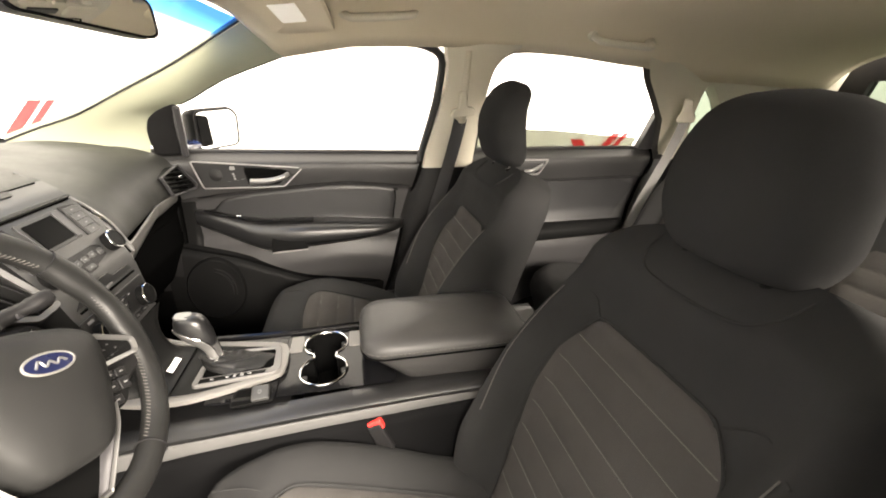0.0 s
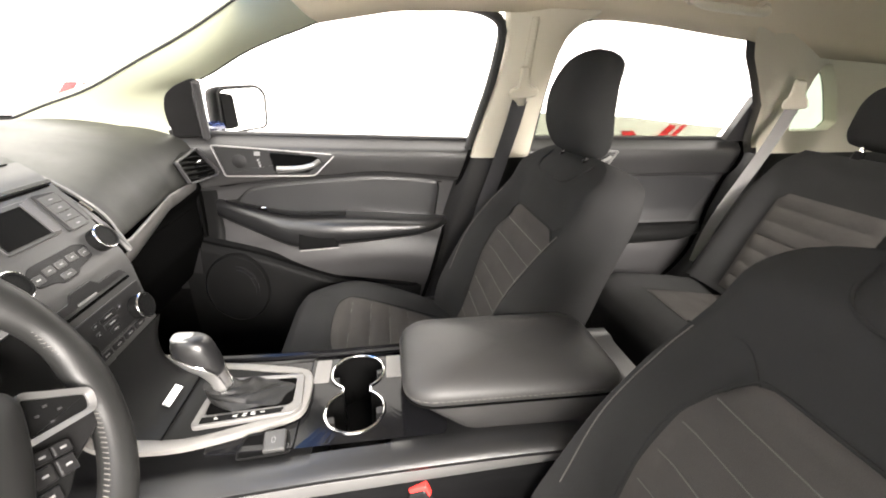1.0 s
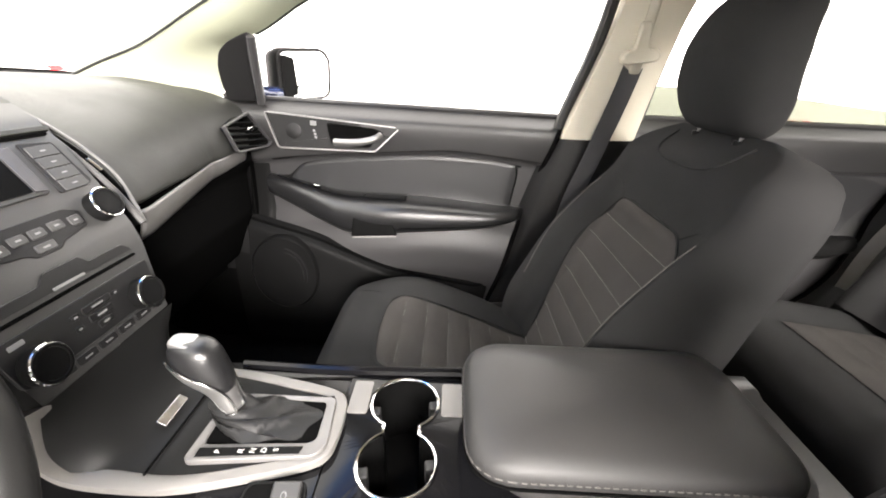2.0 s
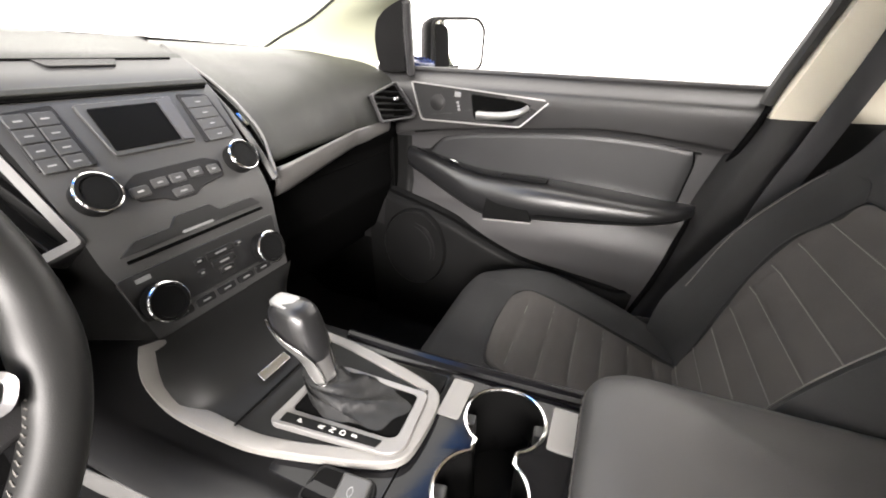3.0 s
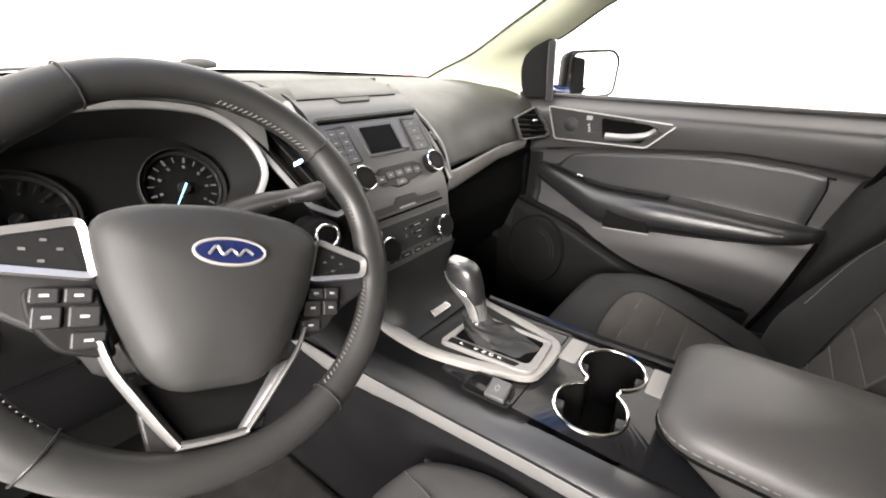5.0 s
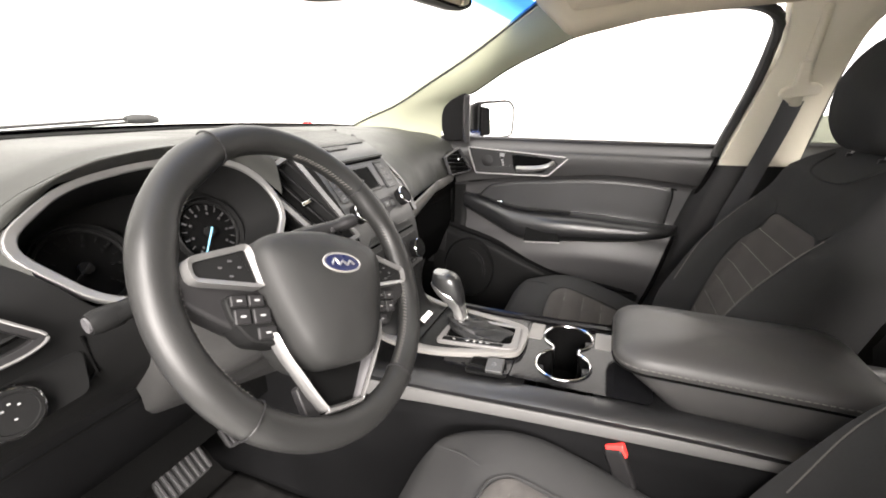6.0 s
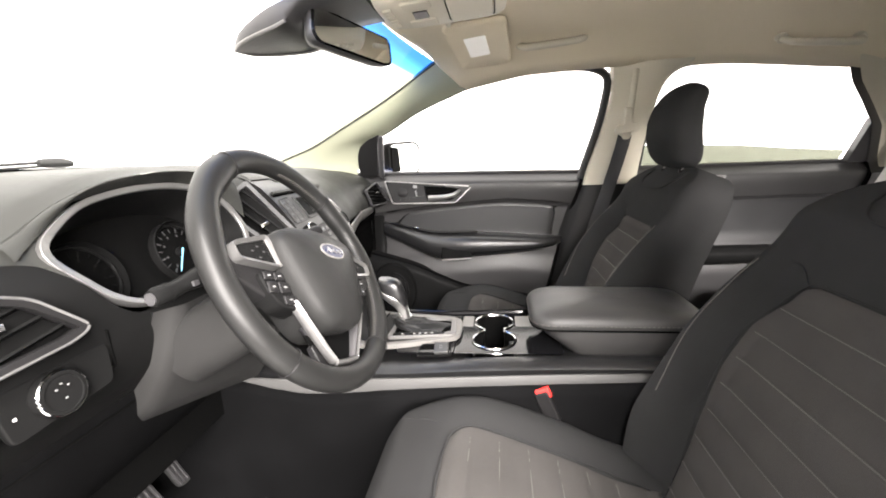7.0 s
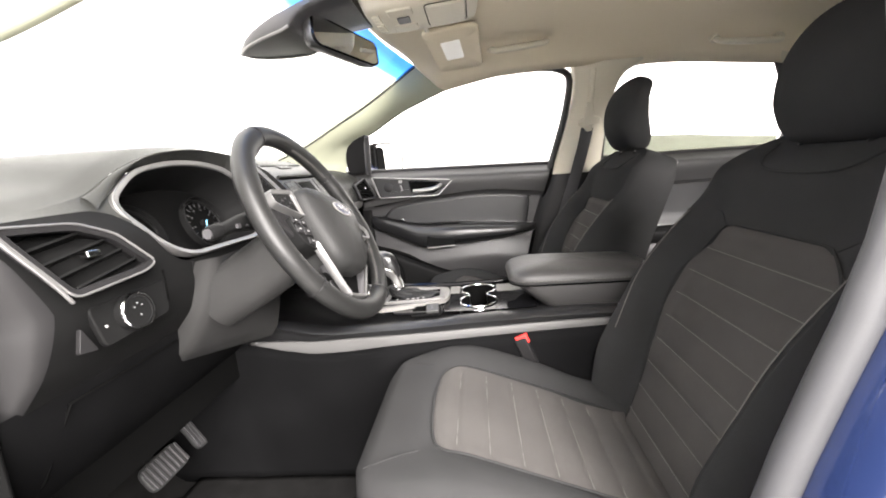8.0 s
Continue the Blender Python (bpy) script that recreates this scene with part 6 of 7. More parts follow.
def driver_side():
    th = DASHBOARD
    # plane of the dials: leans away towards its top
    cl = plane_at((-0.582, -0.36, 1.238), (0, 1, 0), (-0.37, 0, 0.93))
    outer = rounded([(-0.192, 0.020), (-0.115, 0.070), (-0.03, 0.084), (0.055, 0.084), (0.125, 0.068), (0.165, 0.028), (0.178, -0.030), (0.125, -0.088), (-0.09, -0.086), (-0.135, -0.062)], 0.035, 5)
    inner = [(a + 0.004 * step(-0.06, -0.18, a), b) for a, b in shrink(outer, 0.0085)]
    clu = part("dial_frame", band(outer, inner, cl, -0.010, 0.008, -0.004), SILVER, th, "satin silver frame round the dials", bevel=0.002)
    # throat to the dial face
    back = [(a * 0.86, b * 0.84) for a, b in inner]
    part("cluster_throat", loft([[cl(a, b, 0.0) for a, b in inner], [cl(a, b, -0.075) for a, b in back]], False), HARD, clu, "dark throat round the dials", smooth=60)
    part("dial_face", prism(back, cl, -0.082, -0.075), SCREEN, clu, "dark dial face", smooth=0)
    # tick colours carry the light: black on the dim left dial, grey right
    for cx, nd, ink in ((-0.095, 215, HARD), (0.080, 232, GREYP)):
        d = plane_at(cl(cx, -0.018, -0.070), (0, 1, 0), (-0.37, 0, 0.93))
        dial = part("dial", tube([d(0.050 * math.cos(2 * math.pi * i / 40), 0.050 * math.sin(2 * math.pi * i / 40), 0) for i in range(40)], 0.003, 6, closed=True), HARD, clu, "round gauge, tick colour dimmed to suit the dark cluster")
        part("cowl_ring", loft([[d(r * math.cos(2 * math.pi * i / 40), r * math.sin(2 * math.pi * i / 40), c) for i in range(40)] for r, c in ((0.055, -0.004), (0.056, 0.010), (0.0545, 0.011), (0.053, 0.0))], False), HARD, dial)
        for k in range(15):
            a = radians(225 - 270 * k / 14)
            w = 0.0014 if k % 2 == 0 else 0.0007
            e = plane_at(d(0, 0, 0.001), d(math.cos(a), math.sin(a), 0) - d(0, 0, 0), d(-math.sin(a), math.cos(a), 0) - d(0, 0, 0))
            part("tick", prism([(0.036, -w), (0.044, -w), (0.044, w), (0.036, w)], e, 0, 0.0006), ink, dial, smooth=0)
            if k % 2 == 0:
                part("figure_mark", prism([(0.0285, -0.0017), (0.0325, -0.0017), (0.0325, 0.0017), (0.0285, 0.0017)], e, 0, 0.0005), ink, dial, smooth=0)
        a = radians(nd)
        e = plane_at(d(0, 0, 0.006), d(math.cos(a), math.sin(a), 0) - d(0, 0, 0), d(-math.sin(a), math.cos(a), 0) - d(0, 0, 0))
        part("needle", prism([(-0.006, -0.0014), (0.042, -0.0006), (0.042, 0.0006), (-0.006, 0.0014)], e, 0, 0.001), NEEDLE if cx > 0 else BLACK, dial, "pale blue needle" if cx > 0 else "unlit dark needle", smooth=0)
        part("needle_hub", disc_stack([(0.008, -0.002), (0.008, 0.005), (0.001, 0.006)], d, 20), HARD, dial)
    # hood over the dials, closing the pad down to the frame
    def hood(u, v):
        a = lerp(-0.205, 0.185, v)
        b = line(a, [(-0.205, 0.012), (-0.192, 0.022), (-0.115, 0.070), (-0.03, 0.084), (0.055, 0.084), (0.125, 0.068), (0.165, 0.028), (0.185, 0.0)])
        p = cl(a, b, 0.004)
        y = p.y
        q = V(BROWX(y), y, BROWZ(y) - 0.008)
        r = V(lerp(p.x, q.x, 0.5) + 0.020 * step(-0.205, -0.11, a), y, q.z + 0.002)
        return (p * (1 - u) ** 2 + r * (2 * u * (1 - u)) + q * u * u)
    part("hood", surface(hood, 14, 60), DASHTOP, th, "soft black hood over the dials", smooth=70)
    # fascia left of and below the dials
    corner = lambda z: line(z, [(1.03, -0.705), (1.094, -0.686), (1.145, -0.677), (1.226, -0.711), (1.25, -0.722)])
    def fascia(u, v):
        y = lerp(-0.742, -0.118, v)
        top = table(y, [(-0.742, 1.246), (-0.58, 1.250), (-0.55, 1.243), (-0.53, 1.224), (-0.495, 1.176), (-0.46, 1.155), (-0.22, 1.158), (-0.118, 1.17)])
        z = lerp(top, 1.03, u)
        x = table(z, [(1.03, -0.60), (1.08, -0.568), (1.14, -0.553), (1.20, -0.556), (1.25, -0.588)])
        x -= 0.10 * step(-0.30, -0.16, y) * step(1.02, 1.10, z) * 0.2
        return V(x, y + (corner(z) + 0.742) * max(0.0, 1 - v / 0.13), z)
    part("driver_fascia", surface(fascia, 30, 70), HARD, th, "black driver side fascia", smooth=60)
    cap = lambda u, v: (lambda p, y: p.lerp(V(BROWX(y), y, BROWZ(y) - 0.006), u))(fascia(0, v * 0.34), fascia(0, v * 0.34).y)
    part("fascia_top", surface(cap, 6, 30), DASHTOP, th, smooth=60)
    # outer vent
    va = plane_at((-0.546, -0.632, 1.203), (0, 1, 0), (-0.16, 0, 0.98))
    vo = rounded([(-0.088, 0.042), (-0.005, 0.036), (0.042, 0.016), (0.088, -0.032), (0.066, -0.040), (-0.036, -0.046), (-0.075, 0.018)], 0.012)
    vent(th, va, vo, 5, 10, BLACK, 0.008, 0.034, (0.006, -0.002))
    part("vent_rim", tube([va(a, b, 0.007) for a, b in vo], 0.0016, 6, closed=True), SILVER, th, "silver rim of the outer vent")
    # headlamp switch panel
    la = plane_at((-0.553, -0.590, 1.114), (0, 1, 0), (-0.16, 0, 0.98))
    part("switch_panel", prism(rounded([(-0.052, 0.024), (0.072, 0.026), (0.064, -0.022), (-0.046, -0.030)], 0.010), la, -0.004, 0.005), HARD, th, bevel=0.002)
    sw = knob(th, plane_at(la(0.0, 0.0, 0.004), (0, 1, 0), (-0.16, 0, 0.98)), 0.024, 0.016, "headlamp_switch")
    for a, b in ((-0.006, 0.006), (0.0, 0.010), (0.006, 0.006), (0.0, -0.006)):
        part("switch_mark", prism(rect(a - 0.0012, b - 0.0008, a + 0.0012, b + 0.0008, 0.0003), la, 0.0195, 0.0202), DIMPRINT, sw, smooth=0)
    part("dimmer_mark", prism(rect(-0.039, -0.006, -0.036, -0.003, 0.0006), la, 0.005, 0.0058), PRINT, th, smooth=0)
    part("fascia_wedge", prism(rounded([(-0.070, 0.006), (-0.059, -0.026), (-0.082, -0.022)], 0.003), la, 0.002, 0.008), BLACK, th, "dark grey plastic wedge", bevel=0.001)
    # end of the dash in the open doorway
    at = lambda x, z, c=0: V(x, c, z)
    def cap_face(u, v):
        z = lerp(1.252, 1.035, v)
        e = V(fascia((1.25 - z) / 0.22, 0.0).x, corner(z), z)
        k = u ** 0.6
        return V(lerp(e.x, -0.90, u ** 1.5), lerp(e.y, -0.752, min(1, k * 1.25)), z + 0.012 * step(0.2, 0.0, v) * u)
    part("end_cap", surface(cap_face, 24, 16), BLACK, th, "dark grey plastic end cap of the dashboard", smooth=70)
    part("end_trim", sweep(bezier([va(-0.094, 0.048, 0.006), va(-0.080, 0.018, 0.009), va(-0.056, -0.022, 0.009), va(-0.040, -0.050, 0.006)], 12), [(-0.0018, -0.002), (0.0018, -0.002), (0.0018, 0.002), (-0.0018, 0.002)], up=(1, 0, 0)), SILVER, th, "thin silver edge trim", bevel=0.001)
    # knee panel under the fascia
    def knee(u, v):
        y = lerp(-0.735, -0.13, v)
        z = lerp(1.045, 0.80, u)
        x = table(z, [(0.80, -0.78), (0.90, -0.665), (0.98, -0.615), (1.045, -0.592)])
        return V(x, y, z)
    part("knee_panel", surface(knee, 16, 30), SKIRT, th, "black knee panel, deepened for footwell shade", smooth=60)
    part("knee_joint", tube([knee(0.10, 0.45) + V(0.002, 0, 0), knee(0.10, 0.14) + V(0.002, 0, 0), knee(0.5, 0.12) + V(0.002, 0, 0), knee(0.92, 0.12) + V(0.002, 0, 0)], 0.0022, 5), DARK, th)
    back = prism([(-0.72, 0.80), (-0.70, 0.80), (-0.70, 1.28), (-0.72, 1.28)], at, -0.74, 0.74)
    part("inner_wall", back, DARK, th, smooth=0)
    part("fascia_joint", tube([fascia(0.30, 0.36) + V(0.002, 0, 0), fascia(0.55, 0.37) + V(0.002, 0, 0), fascia(0.72, 0.33) + V(0.002, 0, 0)], 0.0018, 5), DARK, th)


driver_side()


def passenger_vent():
    va = plane_at((-0.553, 0.640, 1.203), (0.22, 1, -0.02), (-0.18, 0, 0.98))
    vo = rounded([(-0.074, 0.022), (0.020, 0.049), (0.084, -0.030), (0.070, -0.042), (-0.052, -0.043)], 0.008)
    vent(DASHBOARD, va, vo, 6, -4, GREYP, 0.005, 0.034, (0.012, 0.008))


passenger_vent()


def centre_stack():
    th = DASHBOARD
    P = [(1.335, -0.70), (1.325, -0.655), (1.312, -0.605), (1.29, -0.572), (1.26, -0.546), (1.22, -0.518), (1.187, -0.498), (1.155, -0.480), (1.135, -0.473), (1.10, -0.464), (1.07, -0.457), (1.035, -0.448)]
    px = lambda z: line(z, sorted((a, b) for a, b in P))
    hw = lambda z: table(z, [(1.035, 0.098), (1.10, 0.108), (1.13, 0.114), (1.165, 0.116), (1.25, 0.121), (1.335, 0.128)])
    yc = 0.012
    def f(u, v):
        z = lerp(1.335, 1.035, u)
        return V(px(z), yc + lerp(-hw(z), hw(z), v), z)
    part("stack_panel", surface(lambda u, v: f(0.095 + 0.905 * u, v), 50, 16), STACK, th, "satin black centre stack", smooth=60)
    part("stack_lid", surface(lambda u, v: f(0.095 * u, v), 8, 16), DASHTOP, th, "soft black lid on top of the stack", smooth=60)
    for sg in (-1, 1):
        def side(u, v):
            z = lerp(1.335, 1.0, u)
            e = f(min(1, (1.335 - z) / 0.30), (sg + 1) / 2)
            return e.lerp(V(-0.70, yc + sg * 0.155, z), v)
        part("stack_cheek", surface(side, 30, 4), HARD, th, "black cheek of the centre stack", smooth=60)
        if sg > 0:
            continue
        # tall vent in a silver frame beside the screen
        rise = V(-0.622, 0, 0.783)
        out = V(-0.58, sg * 0.82, -0.20).normalized()
        out = (out - rise * out.dot(rise)).normalized()
        nrm = out.cross(rise) * sg
        def tv(a, b, c=0.0, o=V(-0.5375, yc + sg * 0.120, 1.2275)):
            return o + out * (a * sg) + rise * b + nrm * c
        o = [(0.006, 0.102), (-0.006, -0.100), (0.030, -0.100), (0.060, -0.066), (0.092, 0.080), (0.076, 0.092)]
        o = rounded([(sg * a, b) for a, b in o][::-sg], 0.007, 3)
        vent(th, tv, o, 4, 90 + 13 * -sg, FLANK, 0.0085, 0.030, (sg * 0.040, 0.004))
        part("vent_body", loft([[tv(a, b, -0.003) for a, b in o], [tv(a, b, -0.13) for a, b in o]], False), BLACK, th, smooth=40)
    # slim vent on the passenger edge of the stack: silver rail, dark slot with slats, outer lip
    rail_in = bezier([V(-0.640, 0.144, 1.322), V(-0.597, 0.146, 1.291), V(-0.535, 0.146, 1.229), V(-0.503, 0.146, 1.190), V(-0.480, 0.148, 1.148)], 30)
    rail_out = bezier([V(-0.640, 0.165, 1.308), V(-0.598, 0.177, 1.274), V(-0.554, 0.179, 1.239), V(-0.520, 0.178, 1.200), V(-0.482, 0.151, 1.147)], 30)
    part("slot_rail", tube(rail_in, lambda t: 0.0030 + 0.0015 * t, 8), FLANK, th, "silver rail along the stack edge")
    part("slot_lip", tube(rail_out, lambda t: 0.0022 + 0.0026 * step(0.8, 1.0, t), 8), TRIMGREY, th, "thin outer lip of the slim vent")
    def slot(u, v):
        k = min(29.999, u * 30)
        p, q = (r[int(k)].lerp(r[int(k) + 1], k - int(k)) for r in (rail_in, rail_out))
        return p.lerp(q, v) + V(-0.016, 0, -0.008) * math.sin(math.pi * v) ** 0.4
    part("slim_vent", surface(slot, 30, 10), DARK, th, "dark slim vent slot", smooth=60)
    part("slim_slat", tube([slot(u, 0.55) + V(0.008, 0, 0.003) for u in [lerp(0.2, 0.85, i / 12) for i in range(13)]], 0.0022, 6), BLACK, th)
    part("vent_tab", tube([slot(u, 0.5) + V(0.014, 0, 0.006) for u in [lerp(0.50, 0.60, i / 6) for i in range(7)]], 0.0042, 8), CHROME, th, "bright vent tab")
    # shoulder that carries the pad down to the head of the driver side vent
    def shoulder(u, v):
        a = V(-0.598, -0.106, 1.309).lerp(V(-0.668, -0.262, 1.244), 0.72 * v)
        y = lerp(-0.085, -0.222, v)
        b = V(BROWX(y) - 0.02, y, BROWZ(y) - 0.004)
        c = a.lerp(b, 0.5) + V(0.012, 0, 0.016)
        return a * (1 - u) ** 2 + c * (2 * u * (1 - u)) + b * u * u
    part("vent_shoulder", surface(shoulder, 10, 12), DASHTOP, th, smooth=70)
    # lid with a notch above the screen
    sl = lambda z, y: V(px(z), y, z)
    up = lambda z: (sl(z + 0.01, 0) - sl(z - 0.01, 0)).normalized()
    on = lambda z, y: plane_at(sl(z, y), (0, 1, 0), up(z))
    part("lid_joint", tube([V(px(1.306) + 0.001, lerp(-0.105, 0.117, i / 20), 1.306) for i in range(21)], 0.0014, 5), DARK, th)
    nt = on(1.306, 0.006)
    part("lid_notch", prism(rounded([(-0.042, 0.001), (0.042, 0.001), (0.034, -0.015), (-0.034, -0.015)], 0.004), nt, -0.003, 0.0012), BLACK, th, "notch grip in the lid")
    # screen with its bezel
    sc = on(1.238, 0.012)
    bz = part("display", prism(rounded([(-0.050, 0.031), (0.056, 0.031), (0.052, -0.030), (-0.044, -0.030)], 0.004), sc, -0.006, 0.0030), STACK, th, "small dark display", bevel=0.001)
    part("display_glass", prism(rect(-0.041, -0.025, 0.033, 0.024, 0.002), sc, 0.002, 0.0045), SCREEN, bz, smooth=0)
    part("bezel_side", prism(rounded([(0.0345, 0.026), (0.052, 0.030), (0.049, -0.028), (0.0345, -0.026)], 0.001), sc, 0.002, 0.0060), GREYP, bz, "lighter right edge of the bezel", bevel=0.001)
    part("shelf_shadow", prism(rect(-0.112, 0.0395, 0.114, 0.044, 0.002), sc, -0.003, 0.001), DARK, th)
    part("shelf_lip", prism(rounded([(-0.116, 0.043), (0.118, 0.043), (0.117, 0.050), (-0.115, 0.050)], 0.002), sc, -0.004, 0.006), DASHTOP, th, "overhanging lip above the display", bevel=0.002)
    for sg in (-1, 1):
        bp = part("button_bank", prism(rounded([(sg * 0.066, 0.034), (sg * 0.108, 0.030), (sg * 0.112, -0.030), (sg * 0.062, -0.034)][::sg], 0.004), sc, -0.004, 0.0018), BLACK, th, "bank of small buttons", bevel=0.001)
        for r in range(4):
            for c in range(2 if sg < 0 else 1):
                x0 = sg * (0.069 + 0.021 * c)
                x1 = sg * (0.088 + 0.021 * c) if sg < 0 else 0.105
                b0 = 0.027 - 0.0155 * r
                bt = part("button", prism(rect(min(x0, x1), b0 - 0.0145, max(x0, x1), b0, 0.0015), sc, 0.0, 0.0030), STACK, bp, bevel=0.0008)
                part("button_mark", prism(rect((x0 + x1) / 2 - 0.0035, b0 - 0.0082, (x0 + x1) / 2 + 0.0035, b0 - 0.0066, 0.0004), sc, 0.0025, 0.0034), DIMPRINT, bt, smooth=0)
    # audio knobs and the row between them
    for y in (-0.074, 0.103):
        k = knob(th, on(1.184, y), 0.0200, 0.019, "audio_knob")
    ro = on(1.178, 0.014)
    part("function_panel", prism(rounded([(-0.058, 0.010), (-0.040, 0.020), (0.045, 0.020), (0.062, 0.012), (0.058, -0.008), (0.020, -0.014), (0.012, -0.020), (-0.018, -0.020), (-0.026, -0.014), (-0.052, -0.010)], 0.004), ro, -0.003, 0.0015), BLACK, th, bevel=0.001)
    for a, b, w, h in ((-0.046, 0.000, 0.020, 0.012), (-0.022, 0.004, 0.018, 0.011), (0.0, 0.004, 0.018, 0.011), (0.024, 0.005, 0.018, 0.011), (0.048, 0.003, 0.016, 0.012), (-0.003, -0.012, 0.024, 0.010)):
        bt = part("button", prism(rect(a - w / 2, b - h / 2, a + w / 2, b + h / 2, 0.003), ro, 0.0, 0.0030), STACK, th, bevel=0.0010)
        part("button_mark", prism(rect(a - w / 6, b - 0.001, a + w / 6, b + 0.001, 0.0003), ro, 0.0025, 0.0034), PRINT if a < -0.04 else DIMPRINT, bt, smooth=0)
    # disc slot and climate panel
    ds = on(1.122, 0.006)
    part("disc_flap", prism(rounded([(-0.090, 0.004), (-0.070, 0.016), (-0.030, 0.016), (-0.020, 0.026), (0.025, 0.026), (0.034, 0.016), (0.085, 0.016), (0.098, 0.004)], 0.003), ds, -0.003, 0.0018), STACKDARK, th, bevel=0.001)
    part("disc_slot", prism(rect(-0.085, -0.004, 0.095, -0.0005, 0.001), ds, -0.003, 0.0035), DARK, th, smooth=0)
    part("disc_mark", prism(rect(-0.020, 0.005, 0.020, 0.008, 0.001), ds, 0.001, 0.0034), DIMPRINT, th, smooth=0)
    cp = on(1.078, 0.006)
    part("climate_panel", prism(rounded([(-0.104, 0.030), (0.108, 0.030), (0.100, -0.022), (-0.096, -0.022)], 0.006), cp, -0.003, 0.002), STACKDARK, th, "dark climate control panel", bevel=0.001)
    for y in (-0.068, 0.080):
        knob(th, on(1.071, y), 0.0215, 0.020, "climate_knob")
    for a, b, w, h in ((-0.018, 0.014, 0.012, 0.007), (0.012, 0.014, 0.040, 0.009), (0.012, 0.002, 0.034, 0.009), (0.012, -0.009, 0.022, 0.008), (-0.020, 0.0, 0.010, 0.007), (0.040, 0.014, 0.010, 0.006)):
        bt = part("button", prism(rect(a - w / 2, b - h / 2, a + w / 2, b + h / 2, 0.0025), cp, 0.0, 0.0036), BLACK, th, bevel=0.001)
        part("button_mark", prism(rect(a - w / 5, b - 0.001, a + w / 5, b + 0.001, 0.0003), cp, 0.0030, 0.0040), DIMPRINT, bt, smooth=0)
    for k in range(5):
        a = -0.058 + 0.030 * k
        bt = part("button", prism(rect(a - 0.013, -0.036, a + 0.013, -0.026, 0.003), cp, -0.003, 0.0026), BLACK, th, bevel=0.001)
        part("button_mark", prism(rect(a - 0.005, -0.032, a + 0.005, -0.030, 0.0004), cp, 0.0022, 0.0030), DIMPRINT, bt, smooth=0)
    part("warning_mark", prism(rect(-0.088, 0.020, -0.072, 0.025, 0.001), cp, 0.001, 0.0028), DIMPRINT, th, smooth=0)


centre_stack()


# ---- steering wheel and stalks ----
HUB = V(-0.360, -0.368, 1.190)
WHEEL = plane_at(HUB, (0, 1, 0), (-0.454, 0, 0.891))


def steering_wheel():
    th = thing("steering_wheel", "turned black leather steering wheel with silver spoke trims", "steering wheel", tuple(HUB))
    t = radians(-23)  # the wheel was left turned to the right
    side, up = V(0, 1, 0), V(-0.454, 0, 0.891)
    at = plane_at((0, 0, 0), side * math.cos(t) + up * math.sin(t), up * math.cos(t) - side * math.sin(t))
    R = 0.1725
    n = 120
    rings = []
    for i in range(n):
        a = 2 * math.pi * i / n
        deg = math.degrees(a) % 360
        grip = sum(math.exp(-((((deg - c + 180) % 360) - 180) / 9) ** 2) for c in (8, 172, 40, 140))
        r = 0.0152 + 0.0010 * grip
        c0 = V(R * math.cos(a), R * math.sin(a), 0)
        ring = []
        for k in range(20):
            b = 2 * math.pi * k / 20
            d = R + r * 1.12 * math.cos(b) - (0.003 * grip if math.cos(b) < 0 else 0) * -math.cos(b)
            ring.append(at(d * math.cos(a), d * math.sin(a), r * math.sin(b)))
        rings.append(ring)
    rings.append(rings[0])
    rim = part("rim", loft(rings, False), WHEELSKIN, th, "black leather rim with stitched inside seam", smooth=80)
    for deg in (52, 128, 232, 308):
        a = radians(deg)
        path = [at((R + 0.0185 * math.cos(b)) * math.cos(a), (R + 0.0185 * math.cos(b)) * math.sin(a), 0.0167 * math.sin(b)) for b in [2 * math.pi * k / 24 for k in range(24)]]
        part("rim_joint", tube(path, 0.0010, 5, closed=True), BLACK, rim)
    for lo, hi in ((-50, 48), (55, 92), (132, 230)):
        for k in range(0, int((hi - lo) / 1.8)):
            a, b = radians(lo + 1.8 * k), radians(lo + 1.8 * k + 1.1)
            q = R - 0.0155
            part("stitch", tube([at(q * math.cos(a), q * math.sin(a), 0.0075), at((q - 0.001) * math.cos(b), (q - 0.001) * math.sin(b), 0.0025)], 0.0007, 4), THREAD, rim)
    # airbag cover
    shape = rounded([(-0.092, 0.026), (-0.062, 0.041), (0.0, 0.048), (0.062, 0.041), (0.091, 0.026), (0.081, -0.026), (0.054, -0.090), (0.032, -0.109), (-0.032, -0.109), (-0.054, -0.090), (-0.081, -0.026)], 0.022, 4)
    rings = []
    for k, c in ((0.96, -0.040), (1.0, -0.010), (1.0, 0.016), (0.965, 0.026), (0.88, 0.033), (0.65, 0.040), (0.35, 0.044), (0.08, 0.045)):
        rings.append([at(x * k, (y + 0.03) * k - 0.03, c) for x, y in shape])
    cover = part("airbag_cover", loft(rings), AIRBAG, th, "domed black airbag cover", smooth=60)
    e = plane_at(at(0, 0.0, 0.0415), at(1, 0, 0), at(0, 1, -0.06))
    em = part("emblem", prism(oval(0.0275, 0.0112, 40), e, -0.002, 0.0035), BLUEP, cover, "blue oval emblem with silver rim", bevel=0.001)
    part("emblem_rim", tube([e(0.0275 * math.cos(2 * math.pi * i / 48), 0.0112 * math.sin(2 * math.pi * i / 48), 0.003) for i in range(48)], 0.0015, 6, closed=True), INLAY, em, "silver rim")
